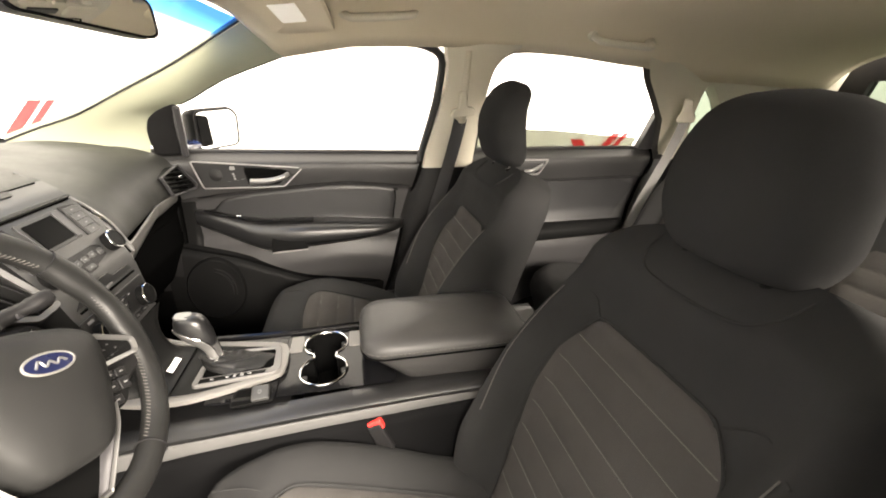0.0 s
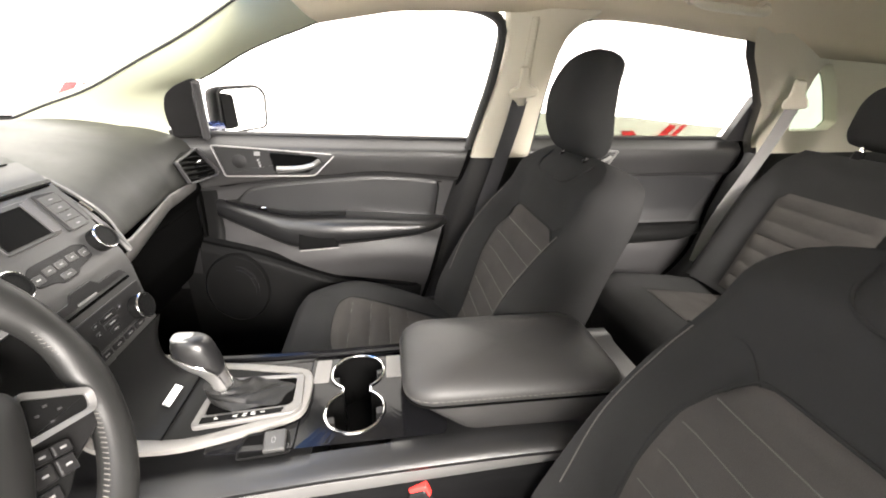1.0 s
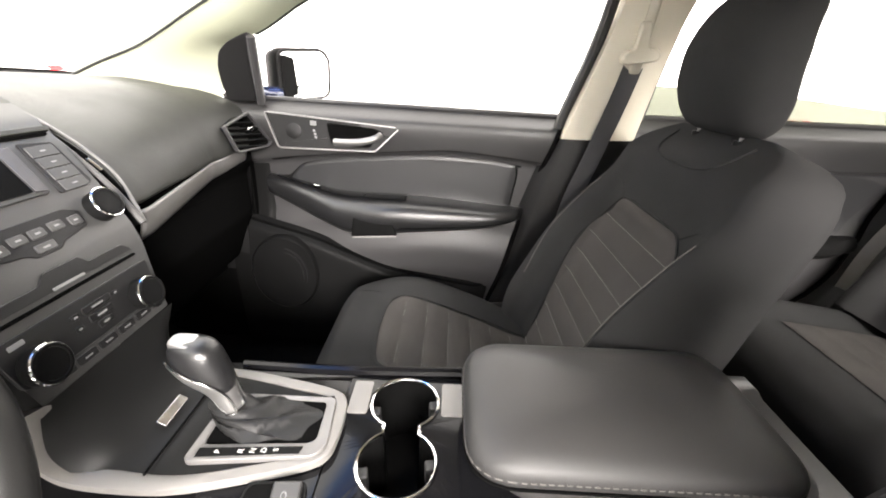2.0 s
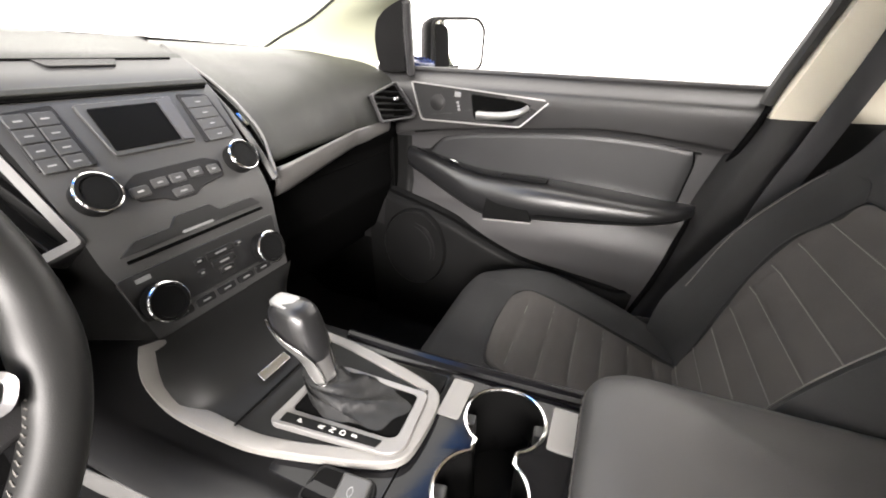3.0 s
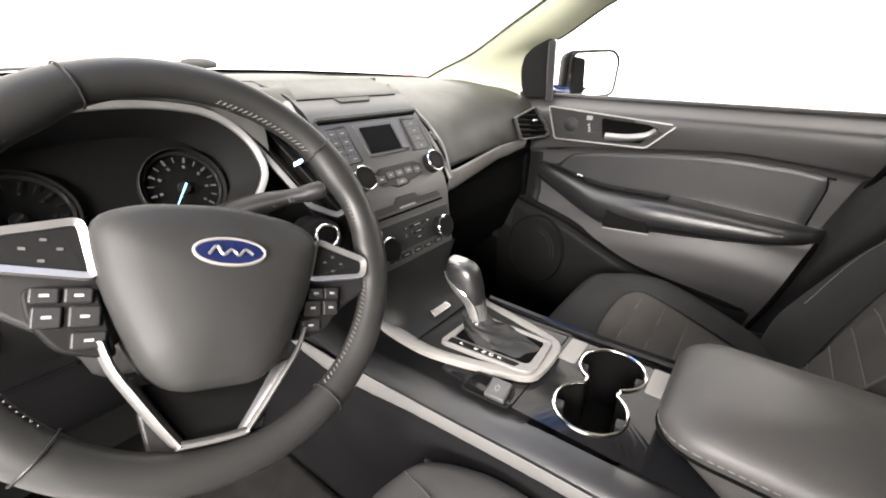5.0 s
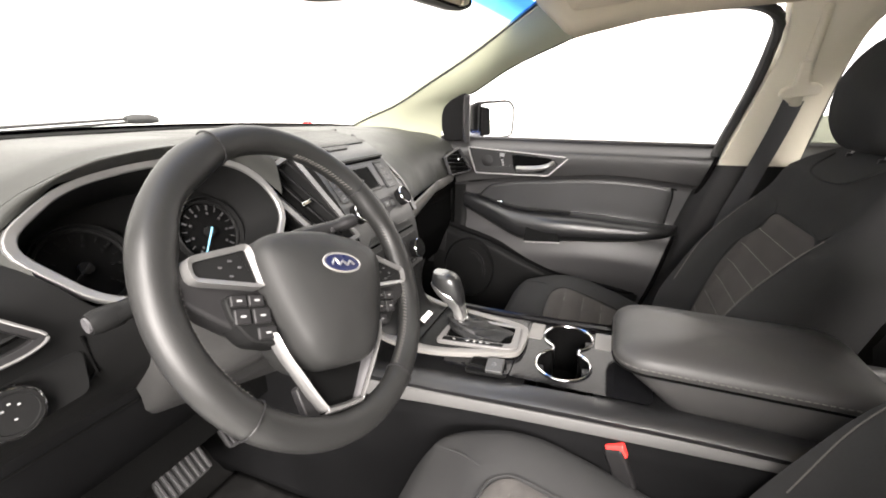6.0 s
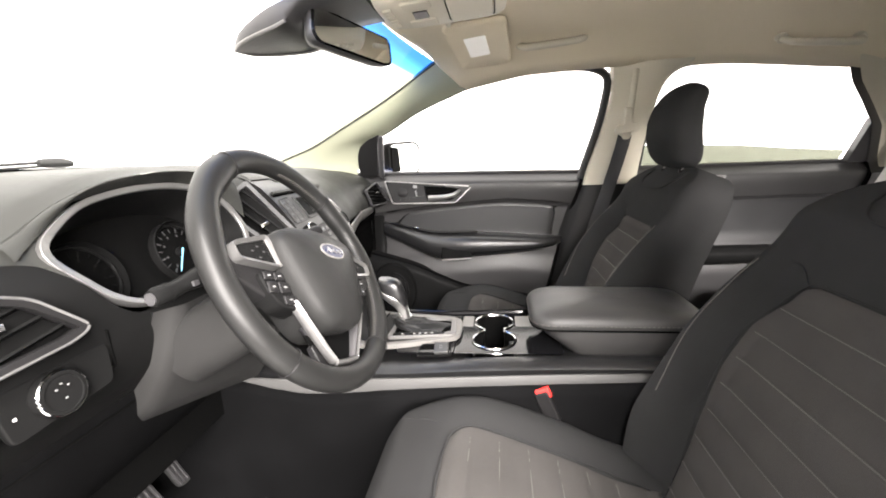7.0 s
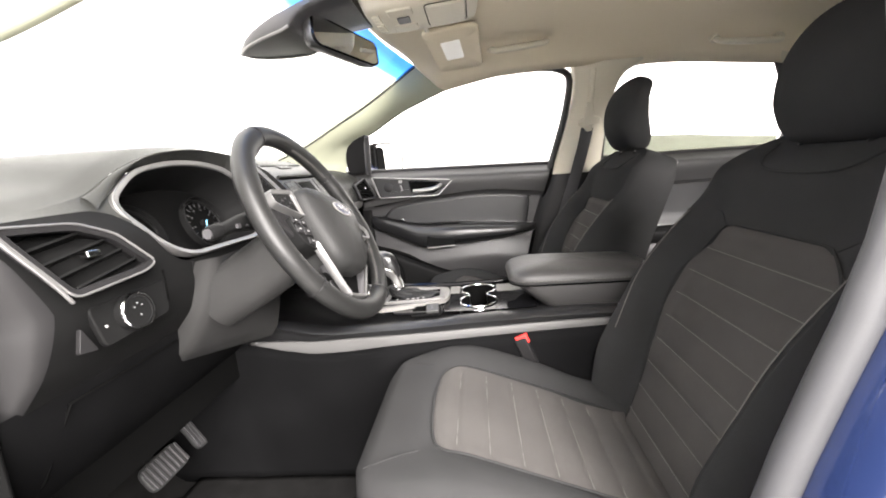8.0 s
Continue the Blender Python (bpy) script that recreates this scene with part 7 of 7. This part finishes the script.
    part("emblem_swash", tube(bezier([e(-0.017, -0.003, 0.0042), e(-0.011, 0.004, 0.0042), e(-0.006, -0.003, 0.0042), e(0.0, 0.0015, 0.0042), e(0.006, -0.003, 0.0042), e(0.011, 0.002, 0.0042), e(0.017, -0.002, 0.0042)], 40), 0.0013, 6), SILVER, em, "plain silver swash")
    part("cover_mark", prism(rect(-0.004, -0.075, 0.004, -0.0735, 0.0005), at, 0.0365, 0.0395), DIMPRINT, cover, smooth=0)
    # spokes
    for sg in (-1, 1):
        o = 1 if sg > 0 else -1
        def mir(p):
            q = [(sg * x, y) for x, y in p]
            return q if sg > 0 else q[::-1]
        part("spoke", prism(rounded(mir([(0.070, 0.016), (0.160, 0.008), (0.165, -0.022), (0.112, -0.055), (0.064, -0.072)]), 0.012), at, -0.022, 0.004), BLACK, th, bevel=0.006)
        wing = rounded(mir([(0.092, 0.027), (0.110, 0.021), (0.154, 0.008), (0.150, -0.014), (0.080, -0.020)]), 0.009)
        w = part("spoke_trim", band(wing, shrink(wing, 0.0052), at, -0.004, 0.017, -0.003), SILVER, th, "satin silver frame round the thumb buttons", bevel=0.003)
        part("thumb_pad", prism(shrink(wing, 0.005), at, 0.0, 0.012), HARD, w, bevel=0.002)
        for x, y in ((0.112, 0.008), (0.103, 0.002), (0.122, 0.001), (0.112, -0.007)):
            part("thumb_mark", prism(rect(sg * x - 0.0018, y - 0.001, sg * x + 0.0018, y + 0.001, 0.0003), at, 0.0115, 0.0128), GREYP, w, smooth=0)
        pod = rounded(mir([(0.082, -0.023), (0.122, -0.025), (0.117, -0.048), (0.100, -0.070), (0.066, -0.078)]), 0.008)
        pd = part("button_pod", prism(pod, at, -0.016, 0.011), HARD, th, "black button pod", bevel=0.003)
        for r, (x, y, ww, hh) in enumerate(((0.091, -0.031, 0.016, 0.011), (0.109, -0.031, 0.016, 0.011), (0.087, -0.046, 0.018, 0.015), (0.107, -0.046, 0.016, 0.015), (0.084, -0.063, 0.020, 0.012))):
            bt = part("button", prism(rect(sg * x - ww / 2, y - hh / 2, sg * x + ww / 2, y + hh / 2, 0.002), at, 0.008, 0.0135), BLACK, pd, bevel=0.0015)
            part("button_mark", prism(rect(sg * x - 0.0026, y - 0.0010, sg * x + 0.0026, y + 0.0010, 0.0004), at, 0.013, 0.0140), DIMPRINT, bt, smooth=0)
        leg = bezier([V(sg * 0.079, -0.064, 0.015), V(sg * 0.070, -0.086, 0.015), V(sg * 0.056, -0.108, 0.013), V(sg * 0.041, -0.130, 0.010), V(sg * 0.026, -0.150, 0.008)], 24)
        wide = lambda u: table(u, [(0, 0.0025), (0.3, 0.0035), (0.6, 0.0045), (1, 0.004)])
        def blade(u, v):
            p = leg[int(round(u * 24))]
            side, drop = ((-0.003, -0.010), (0.0, 0.0), (0.45, 0.0015), (1.0, -0.002))[int(round(v * 3))]
            return at(p.x - sg * (side * wide(u) if side > 0 else side), p.y, p.z + drop)
        part("lower_spoke_trim", surface(blade, 24, 3), SILVER, th, "satin silver blade of the lower spoke", smooth=35, solid=0.0015)
        def cheek(u, v):
            p = leg[int(round((0.35 + 0.65 * u) * 24))]
            return at(p.x - sg * (wide(0.35 + 0.65 * u) + 0.008 * v), p.y, p.z - 0.003 - 0.024 * v)
        part("spoke_cheek", surface(cheek, 16, 3), GREYP, th, "dark grey inner cheek of the lower spoke", smooth=35, solid=0.0015)
    def foot(u, v):
        x = lerp(-0.027, 0.027, u)
        side, drop = ((-0.003, -0.010), (0.0, 0.0), (0.0022, 0.0012), (0.0045, -0.002))[int(round(v * 3))]
        return at(x, -0.1505 + side - 0.001 * (1 - (x / 0.027) ** 2), 0.008 + drop)
    part("lower_spoke_foot", surface(foot, 12, 3), SILVER, th, smooth=35, solid=0.0015)
    part("lower_spoke", prism(rounded([(-0.052, -0.118), (0.052, -0.118), (0.040, -0.166), (-0.040, -0.166)], 0.006), at, -0.014, -0.004), BLACK, th, "black lower spoke", bevel=0.003)
    part("lower_spoke_well", prism(rounded([(-0.052, -0.100), (0.052, -0.100), (0.026, -0.149), (-0.026, -0.149)], 0.006), at, -0.013, -0.003), DARK, th, "dark well inside the lower spoke", bevel=0.003)
    part("hub_back", disc_stack([(0.045, -0.075), (0.056, -0.06), (0.062, -0.03), (0.060, -0.008)], plane_at(at(0, -0.02, 0), at(1, 0, 0), at(0, 1, 0)), 32), HARD, th, smooth=50)


steering_wheel()


def column():
    th = thing("steering_column", "grey-black steering column shroud under the wheel", "steering column")
    ax = V(-0.891, 0, -0.454)
    rings = []
    for t, w, h0, h1 in ((0.050, 0.050, 0.036, 0.056), (0.10, 0.060, 0.036, 0.066), (0.16, 0.064, 0.032, 0.070), (0.24, 0.066, 0.028, 0.072)):
        c = HUB + ax * t
        u = V(-0.454, 0, 0.891)
        pts = rounded([(-w, h0 * 0.5), (-w * 0.7, h0), (w * 0.7, h0), (w, h0 * 0.5), (w * 0.95, -h1 * 0.6), (w * 0.6, -h1), (-w * 0.6, -h1), (-w * 0.95, -h1 * 0.6)], 0.02)
        rings.append([c + V(0, a, 0) + u * b for a, b in pts])
    part("shroud", loft(rings), DASH, th, "grey-black column shroud", smooth=60)
    # broad knee bolster that runs from the shroud down to the footwell
    def f(u, v):
        top = V(-0.528, lerp(-0.452, -0.215, v), 1.150)
        low = V(lerp(-0.618, -0.560, v), lerp(-0.474, -0.225, v), lerp(0.978, 0.925, v))
        p = top.lerp(low, u)
        p.x += 0.022 * math.sin(math.pi * u) * (0.5 + 0.5 * math.sin(math.pi * v)) - 0.020 * (1 - step(0.0, 0.15, v)) - 0.010 * step(0.9, 1.0, u)
        return p
    part("lower_cover", surface(f, 20, 24), DASH, th, "smooth grey-black knee bolster", smooth=70)
    def under(u, v):
        return f(1.0, v).lerp(V(-0.74, f(1.0, v).y, 0.93), u) + V(0, 0, 0.008 * math.sin(math.pi * u))
    part("cover_underside", surface(under, 6, 24), HARD, th, smooth=60)
    for e in (0.0, 1.0):
        g = lambda u, v: f(v, e).lerp(V(-0.66 - 0.04 * v, f(v, e).y + (0.02 if e == 0.0 else -0.02), f(v, e).z), u)
        part("cover_side", surface(g, 5, 20), HARD, th, smooth=60)
    # ignition button on the dash right of the column
    ig = plane_at((-0.487, -0.158, 1.118), (0.25, 1, 0), (-0.3, 0, 0.95))
    part("button_pod", disc_stack([(0.034, -0.075), (0.032, -0.02), (0.026, -0.004), (0.001, -0.003)], ig, 28), BLACK, th, smooth=40)
    k = part("start_button", disc_stack([(0.0165, -0.01), (0.0165, 0.004), (0.0135, 0.007), (0.001, 0.0075)], ig, 28), HARD, th, "dark round start button")
    part("chrome_ring", tube([ig(0.017 * math.cos(2 * math.pi * i / 32), 0.017 * math.sin(2 * math.pi * i / 32), 0.005) for i in range(32)], 0.0026, 8, closed=True), CHROME, k, "chrome ring")


column()


def stalk(sg, label):
    th = thing("column_stalk", label, "control stalk", group="stalks on the column")
    a = HUB + V(-0.07 - (0.06 if sg > 0 else 0), sg * 0.055, 0.02 - (0.025 if sg > 0 else 0))
    tip = V(-0.444, -0.555, 1.206) if sg < 0 else V(-0.412, -0.205, 1.214)
    mid = a.lerp(tip, 0.5) + V(0, 0, 0.003)
    part("lever", tube(bezier([a, mid, a.lerp(tip, 0.86)], 16), lambda t: 0.0165 - 0.004 * t + 0.0025 * math.sin(6 * t), 14, flat=0.85), HARD if sg < 0 else BLACK, th, "black lever", smooth=60)
    d = (tip - a).normalized()
    part("tip_knob", tube([a.lerp(tip, 0.80), a.lerp(tip, 0.83), a.lerp(tip, 0.96), tip], lambda t: 0.0110 if 0.1 < t < 0.9 else 0.0092, 16), HARD if sg < 0 else BLACK, th)
    part("tip_face", tube([tip - d * 0.001, tip + d * 0.002], 0.0070, 16), GREYP if sg < 0 else BLACK, th, "pale end face" if sg < 0 else "")
    for k in range(2):
        p = a.lerp(tip, 0.52 + 0.14 * k)
        part("lever_mark", prism(rect(-0.004, -0.003, 0.004, 0.003, 0.001), plane_at(p + V(0.0125, 0, 0.002), (0, 1, 0), (-0.2, 0, 1)), -0.002, 0.0012), GREYP, th, smooth=0)


stalk(-1, "black indicator stalk with a pale end face")
stalk(1, "black wiper stalk beside the dials")


# ---- pedals ----
def pedal(name, label, c, w, h, ribs, tilt):
    th = thing(name, label, "pedal", c)
    at = plane_at((0, 0, 0), (0, 1, 0), (-math.sin(radians(tilt)), 0, math.cos(radians(tilt))))
    pad = part("pad", prism(rounded([(-w, -h), (w, -h), (w * 0.95, h), (-w * 0.95, h)], 0.020), at, -0.008, 0.004), RUBBER, th, "rubber pedal pad", bevel=0.003)
    for k in range(ribs):
        b = lerp(-w * 0.84, w * 0.84, k / (ribs - 1))
        part("rib", prism(rect(b - 0.0028, -h * 0.84, b + 0.0028, h * 0.84, 0.001), at, 0.003, 0.009), GREYP, pad, "grey rib", bevel=0.001)
    part("arm", tube([at(0, 0.01, -0.006), at(0.0, 0.06, -0.03), V(-0.16, 0.0, 0.26)], 0.010, 8), HARD, th)


pedal("brake_pedal", "ribbed brake pedal over dark carpet", (-0.815, -0.323, 0.668), 0.055, 0.030, 8, 35)
pedal("accelerator_pedal", "ribbed accelerator pedal over dark carpet", (-0.848, -0.184, 0.662), 0.024, 0.050, 5, 30)


def floor_mat():
    def f(u, v):
        x, y = lerp(-0.86, -0.34, u), lerp(-0.66, -0.18, v)
        z = table(x, [(-1.05, 0.66), (-0.88, 0.50), (0.55, 0.50)]) + 0.014 + 0.004 * noise.noise(V(x * 9, y * 9, 3))
        return V(x, y, z)
    tagged(part("floor_mat", surface(f, 30, 30), CARPET, None, smooth=60, solid=0.008), "dark grey carpet mat in the driver footwell", "floor mat")


floor_mat()


# ---- overhead ----
def rear_view_mirror():
    th = thing("rear_view_mirror", "black framed rear view mirror on the windscreen", "rear view mirror", (-0.393, 0.030, 1.594))
    at = plane_at((0, 0, 0), (0.42, 0.90, -0.08), (-0.10, 0.0, 1))
    o = rounded([(-0.118, 0.034), (0.118, 0.030), (0.122, -0.026), (0.10, -0.034), (-0.11, -0.036), (-0.124, -0.02)], 0.014, 5)
    # grey here stands for light caught on the black housing
    part("housing", loft([[at(a * k, b * k, c) for a, b in o] for k, c in ((0.97, 0.012), (1.0, 0.008), (1.0, -0.006), (0.9, -0.024), (0.6, -0.034), (0.2, -0.037))]), GREYP, th, "rounded black housing, greyed for the light it catches", smooth=60)
    part("mirror_glass", prism([(a * 0.93, b * 0.90) for a, b in o], at, 0.0122, 0.014), MIRROR, th, "flat mirror glass", smooth=0)
    part("rim", tube([at(a * 0.965, b * 0.95, 0.012) for a, b in o], 0.003, 6, closed=True), GLOSS, th)
    part("mount", tube(bezier([at(0, 0.01, -0.03), V(-0.05, -0.02, 0.035), V(-0.085, -0.03, 0.075)], 10), 0.014, 10), HARD, th)


rear_view_mirror()


def sensor_cover():
    th = thing("sensor_cover", "dark wedge shaped sensor cover on the windscreen behind the mirror", "sensor cover")
    rows = [(-0.648, 0.001, 1.5835, 1.5850), (-0.625, 0.030, 1.581, 1.592), (-0.60, 0.055, 1.582, 1.600), (-0.56, 0.080, 1.585, 1.611), (-0.51, 0.099, 1.590, 1.625), (-0.475, 0.105, 1.600, 1.634), (-0.45, 0.108, 1.620, 1.641), (-0.40, 0.112, 1.634, 1.654), (-0.33, 0.115, 1.642, 1.676)]
    rings = []
    for i in range(41):
        x = lerp(-0.648, -0.33, (i / 40) ** 1.3)
        w, lo, hi = (table(x, [(r[0], r[k]) for r in rows]) for k in (1, 2, 3))
        rings.append([V(x, w * v - 0.01, lerp(lo, hi, k)) for v, k in ((-1, 1), (-1, 0.45), (-0.93, 0.1), (-0.5, 0), (0.5, 0), (0.93, 0.1), (1, 0.45), (1, 1))])
    part("cover", loft(rings), GREYP, th, "matt dark grey wedge", smooth=50)
    for k in (2, 5):
        part("lip", tube([r[k] + V(0, 0, -0.001) for r in rings[:26]], lambda t: 0.0006 + 0.0030 * min(1, 4 * t), 6), TRIMGREY, th, "pale lower lip of the cover")


sensor_cover()


def overhead_console():
    th = thing("overhead_console", "beige overhead console with lamps and glasses box on the headliner", "overhead console", (-0.19, 0.0, 1.672))
    at = plane_at((0, 0, 0), (0, 1, 0), (1, 0, 0.06))
    o = rounded([(-0.085, -0.13), (0.085, -0.13), (0.10, -0.06), (0.10, 0.10), (0.085, 0.135), (-0.085, 0.135), (-0.10, 0.10), (-0.10, -0.06)], 0.03, 5)
    body = part("body", loft([[at(a * k, b * k, c) for a, b in o] for k, c in ((1.06, -0.022), (1.03, 0.016), (0.97, 0.040), (0.88, 0.046), (0.3, 0.047))]), CREAM, th, "rounded beige housing", smooth=50)
    bx = part("glasses_box", prism(rect(-0.066, 0.015, 0.066, 0.105, 0.014), at, 0.040, 0.053), CREAM, body, "beige glasses box lid", bevel=0.004)
    part("box_joint", tube([at(a, b, 0.0475) for a, b in rect(-0.069, 0.012, 0.069, 0.108, 0.014)], 0.0012, 5, closed=True), DARK, body)
    for sg in (-1, 1):
        part("map_lamp", prism(rect(sg * 0.052 - 0.022, -0.075, sg * 0.052 + 0.022, -0.015, 0.008), at, 0.040, 0.050), CREAM, body, "frosted beige lamp cover", bevel=0.004)
        for k in range(3):
            part("lamp_button", prism(rect(sg * (0.012 + 0.018 * k) - 0.007, -0.112, sg * (0.012 + 0.018 * k) + 0.007, -0.094, 0.003), at, 0.038, 0.051), CREAM, body, bevel=0.002)
    part("lamp_switch", prism(rect(-0.020, -0.058, 0.020, -0.028, 0.003), at, 0.043, 0.0495), GREYP, body, "small dark display window")


overhead_console()


def sun_visor(s, label):
    th = thing("sun_visor", label, "sun visor")
    rings = []
    o = rounded([(0.07, 0.0), (0.43, 0.0), (0.45, 0.16), (0.09, 0.165)], 0.03, 5)
    def P(a, b, c):
        x = -0.215 + b + 0.03 * (a / 0.45) ** 2
        return V(x, s * (a + 0.13), 1.662 + 0.016 * b / 0.16 - 0.035 * (a / 0.45) ** 2 - c)
    cx, cy = 0.26, 0.08
    for k, c in ((0.96, 0.0), (1.0, 0.006), (1.0, 0.012), (0.96, 0.018), (0.5, 0.019), (0.1, 0.019)):
        rings.append([P(cx + (a - cx) * k, cy + (b - cy) * k, c) for a, b in o])
    body = part("visor_board", loft(rings), BEIGE, th, "folded beige cloth board", smooth=50)
    f = lambda a, b, c=0: P(a, b, 0.0185 + c)
    bm = prism(rect(0.165, 0.045, 0.325, 0.105, 0.006), lambda a, b, c=0: f(a, b, c), 0.0, 0.0016)
    part("caution_label", bm, LENS, body, "blank white label", smooth=0)
    part("hinge", tube([P(0.07, 0.02, 0.008), P(0.03, 0.02, 0.004)], 0.007, 8), CREAM, th)


sun_visor(1, "folded beige sun visor above the passenger seat")
sun_visor(-1, "folded beige sun visor above the driver seat")


def grab_handle(p, q, label, s=1):
    th = thing("grab_handle", label, "grab handle", group="grab handles")
    p, q = V(*p), V(*q)
    d = (q - p).normalized()
    dn = V(0, -0.035 * s, -0.020)
    path = bezier([p, p + d * 0.012 + dn * 0.8, p + d * 0.045 + dn, q - d * 0.045 + dn, q - d * 0.012 + dn * 0.8, q], 40)
    part("grip", tube(path, lambda t: 0.0105 + 0.003 * (1 - abs(2 * t - 1)) ** 0.4, 12, flat=0.8), CREAM, th, "beige moulded grip", smooth=70)
    for e in (p, q):
        part("mount", tube([e + V(0, 0.012 * s, 0.010), e + dn * 0.25], 0.015, 12), CREAM, th)


grab_handle((0.0, 0.515, 1.668), (0.20, 0.522, 1.682), "beige grab handle above the front passenger door")
grab_handle((0.78, 0.555, 1.632), (0.99, 0.55, 1.615), "beige grab handle above the rear passenger door")


def wiper():
    th = thing("wiper", "black wiper arm outside the foot of the windscreen", "wiper")
    part("arm", tube(bezier([V(-1.205, -0.62, 1.345), V(-1.22, -0.35, 1.357), V(-1.22, -0.14, 1.3665), V(-1.22, 0.0, 1.373)], 24), 0.0036, 8), RUBBER, th, "thin black wiper arm")
    part("blade", tube(bezier([V(-1.215, -0.55, 1.340), V(-1.225, -0.30, 1.350), V(-1.225, 0.0, 1.3635)], 20), 0.0032, 8), RUBBER, th, "black wiper blade")
    part("cap", tube([V(-1.22, -0.008, 1.3705), V(-1.22, 0.012, 1.3715), V(-1.22, 0.052, 1.3710), V(-1.22, 0.076, 1.3685)], lambda t: (0.0075 if t < 0.15 else 0.0100) if t < 0.95 else 0.006, 10, flat=1.3), RUBBER, th, "black block at the end of the arm")


wiper()
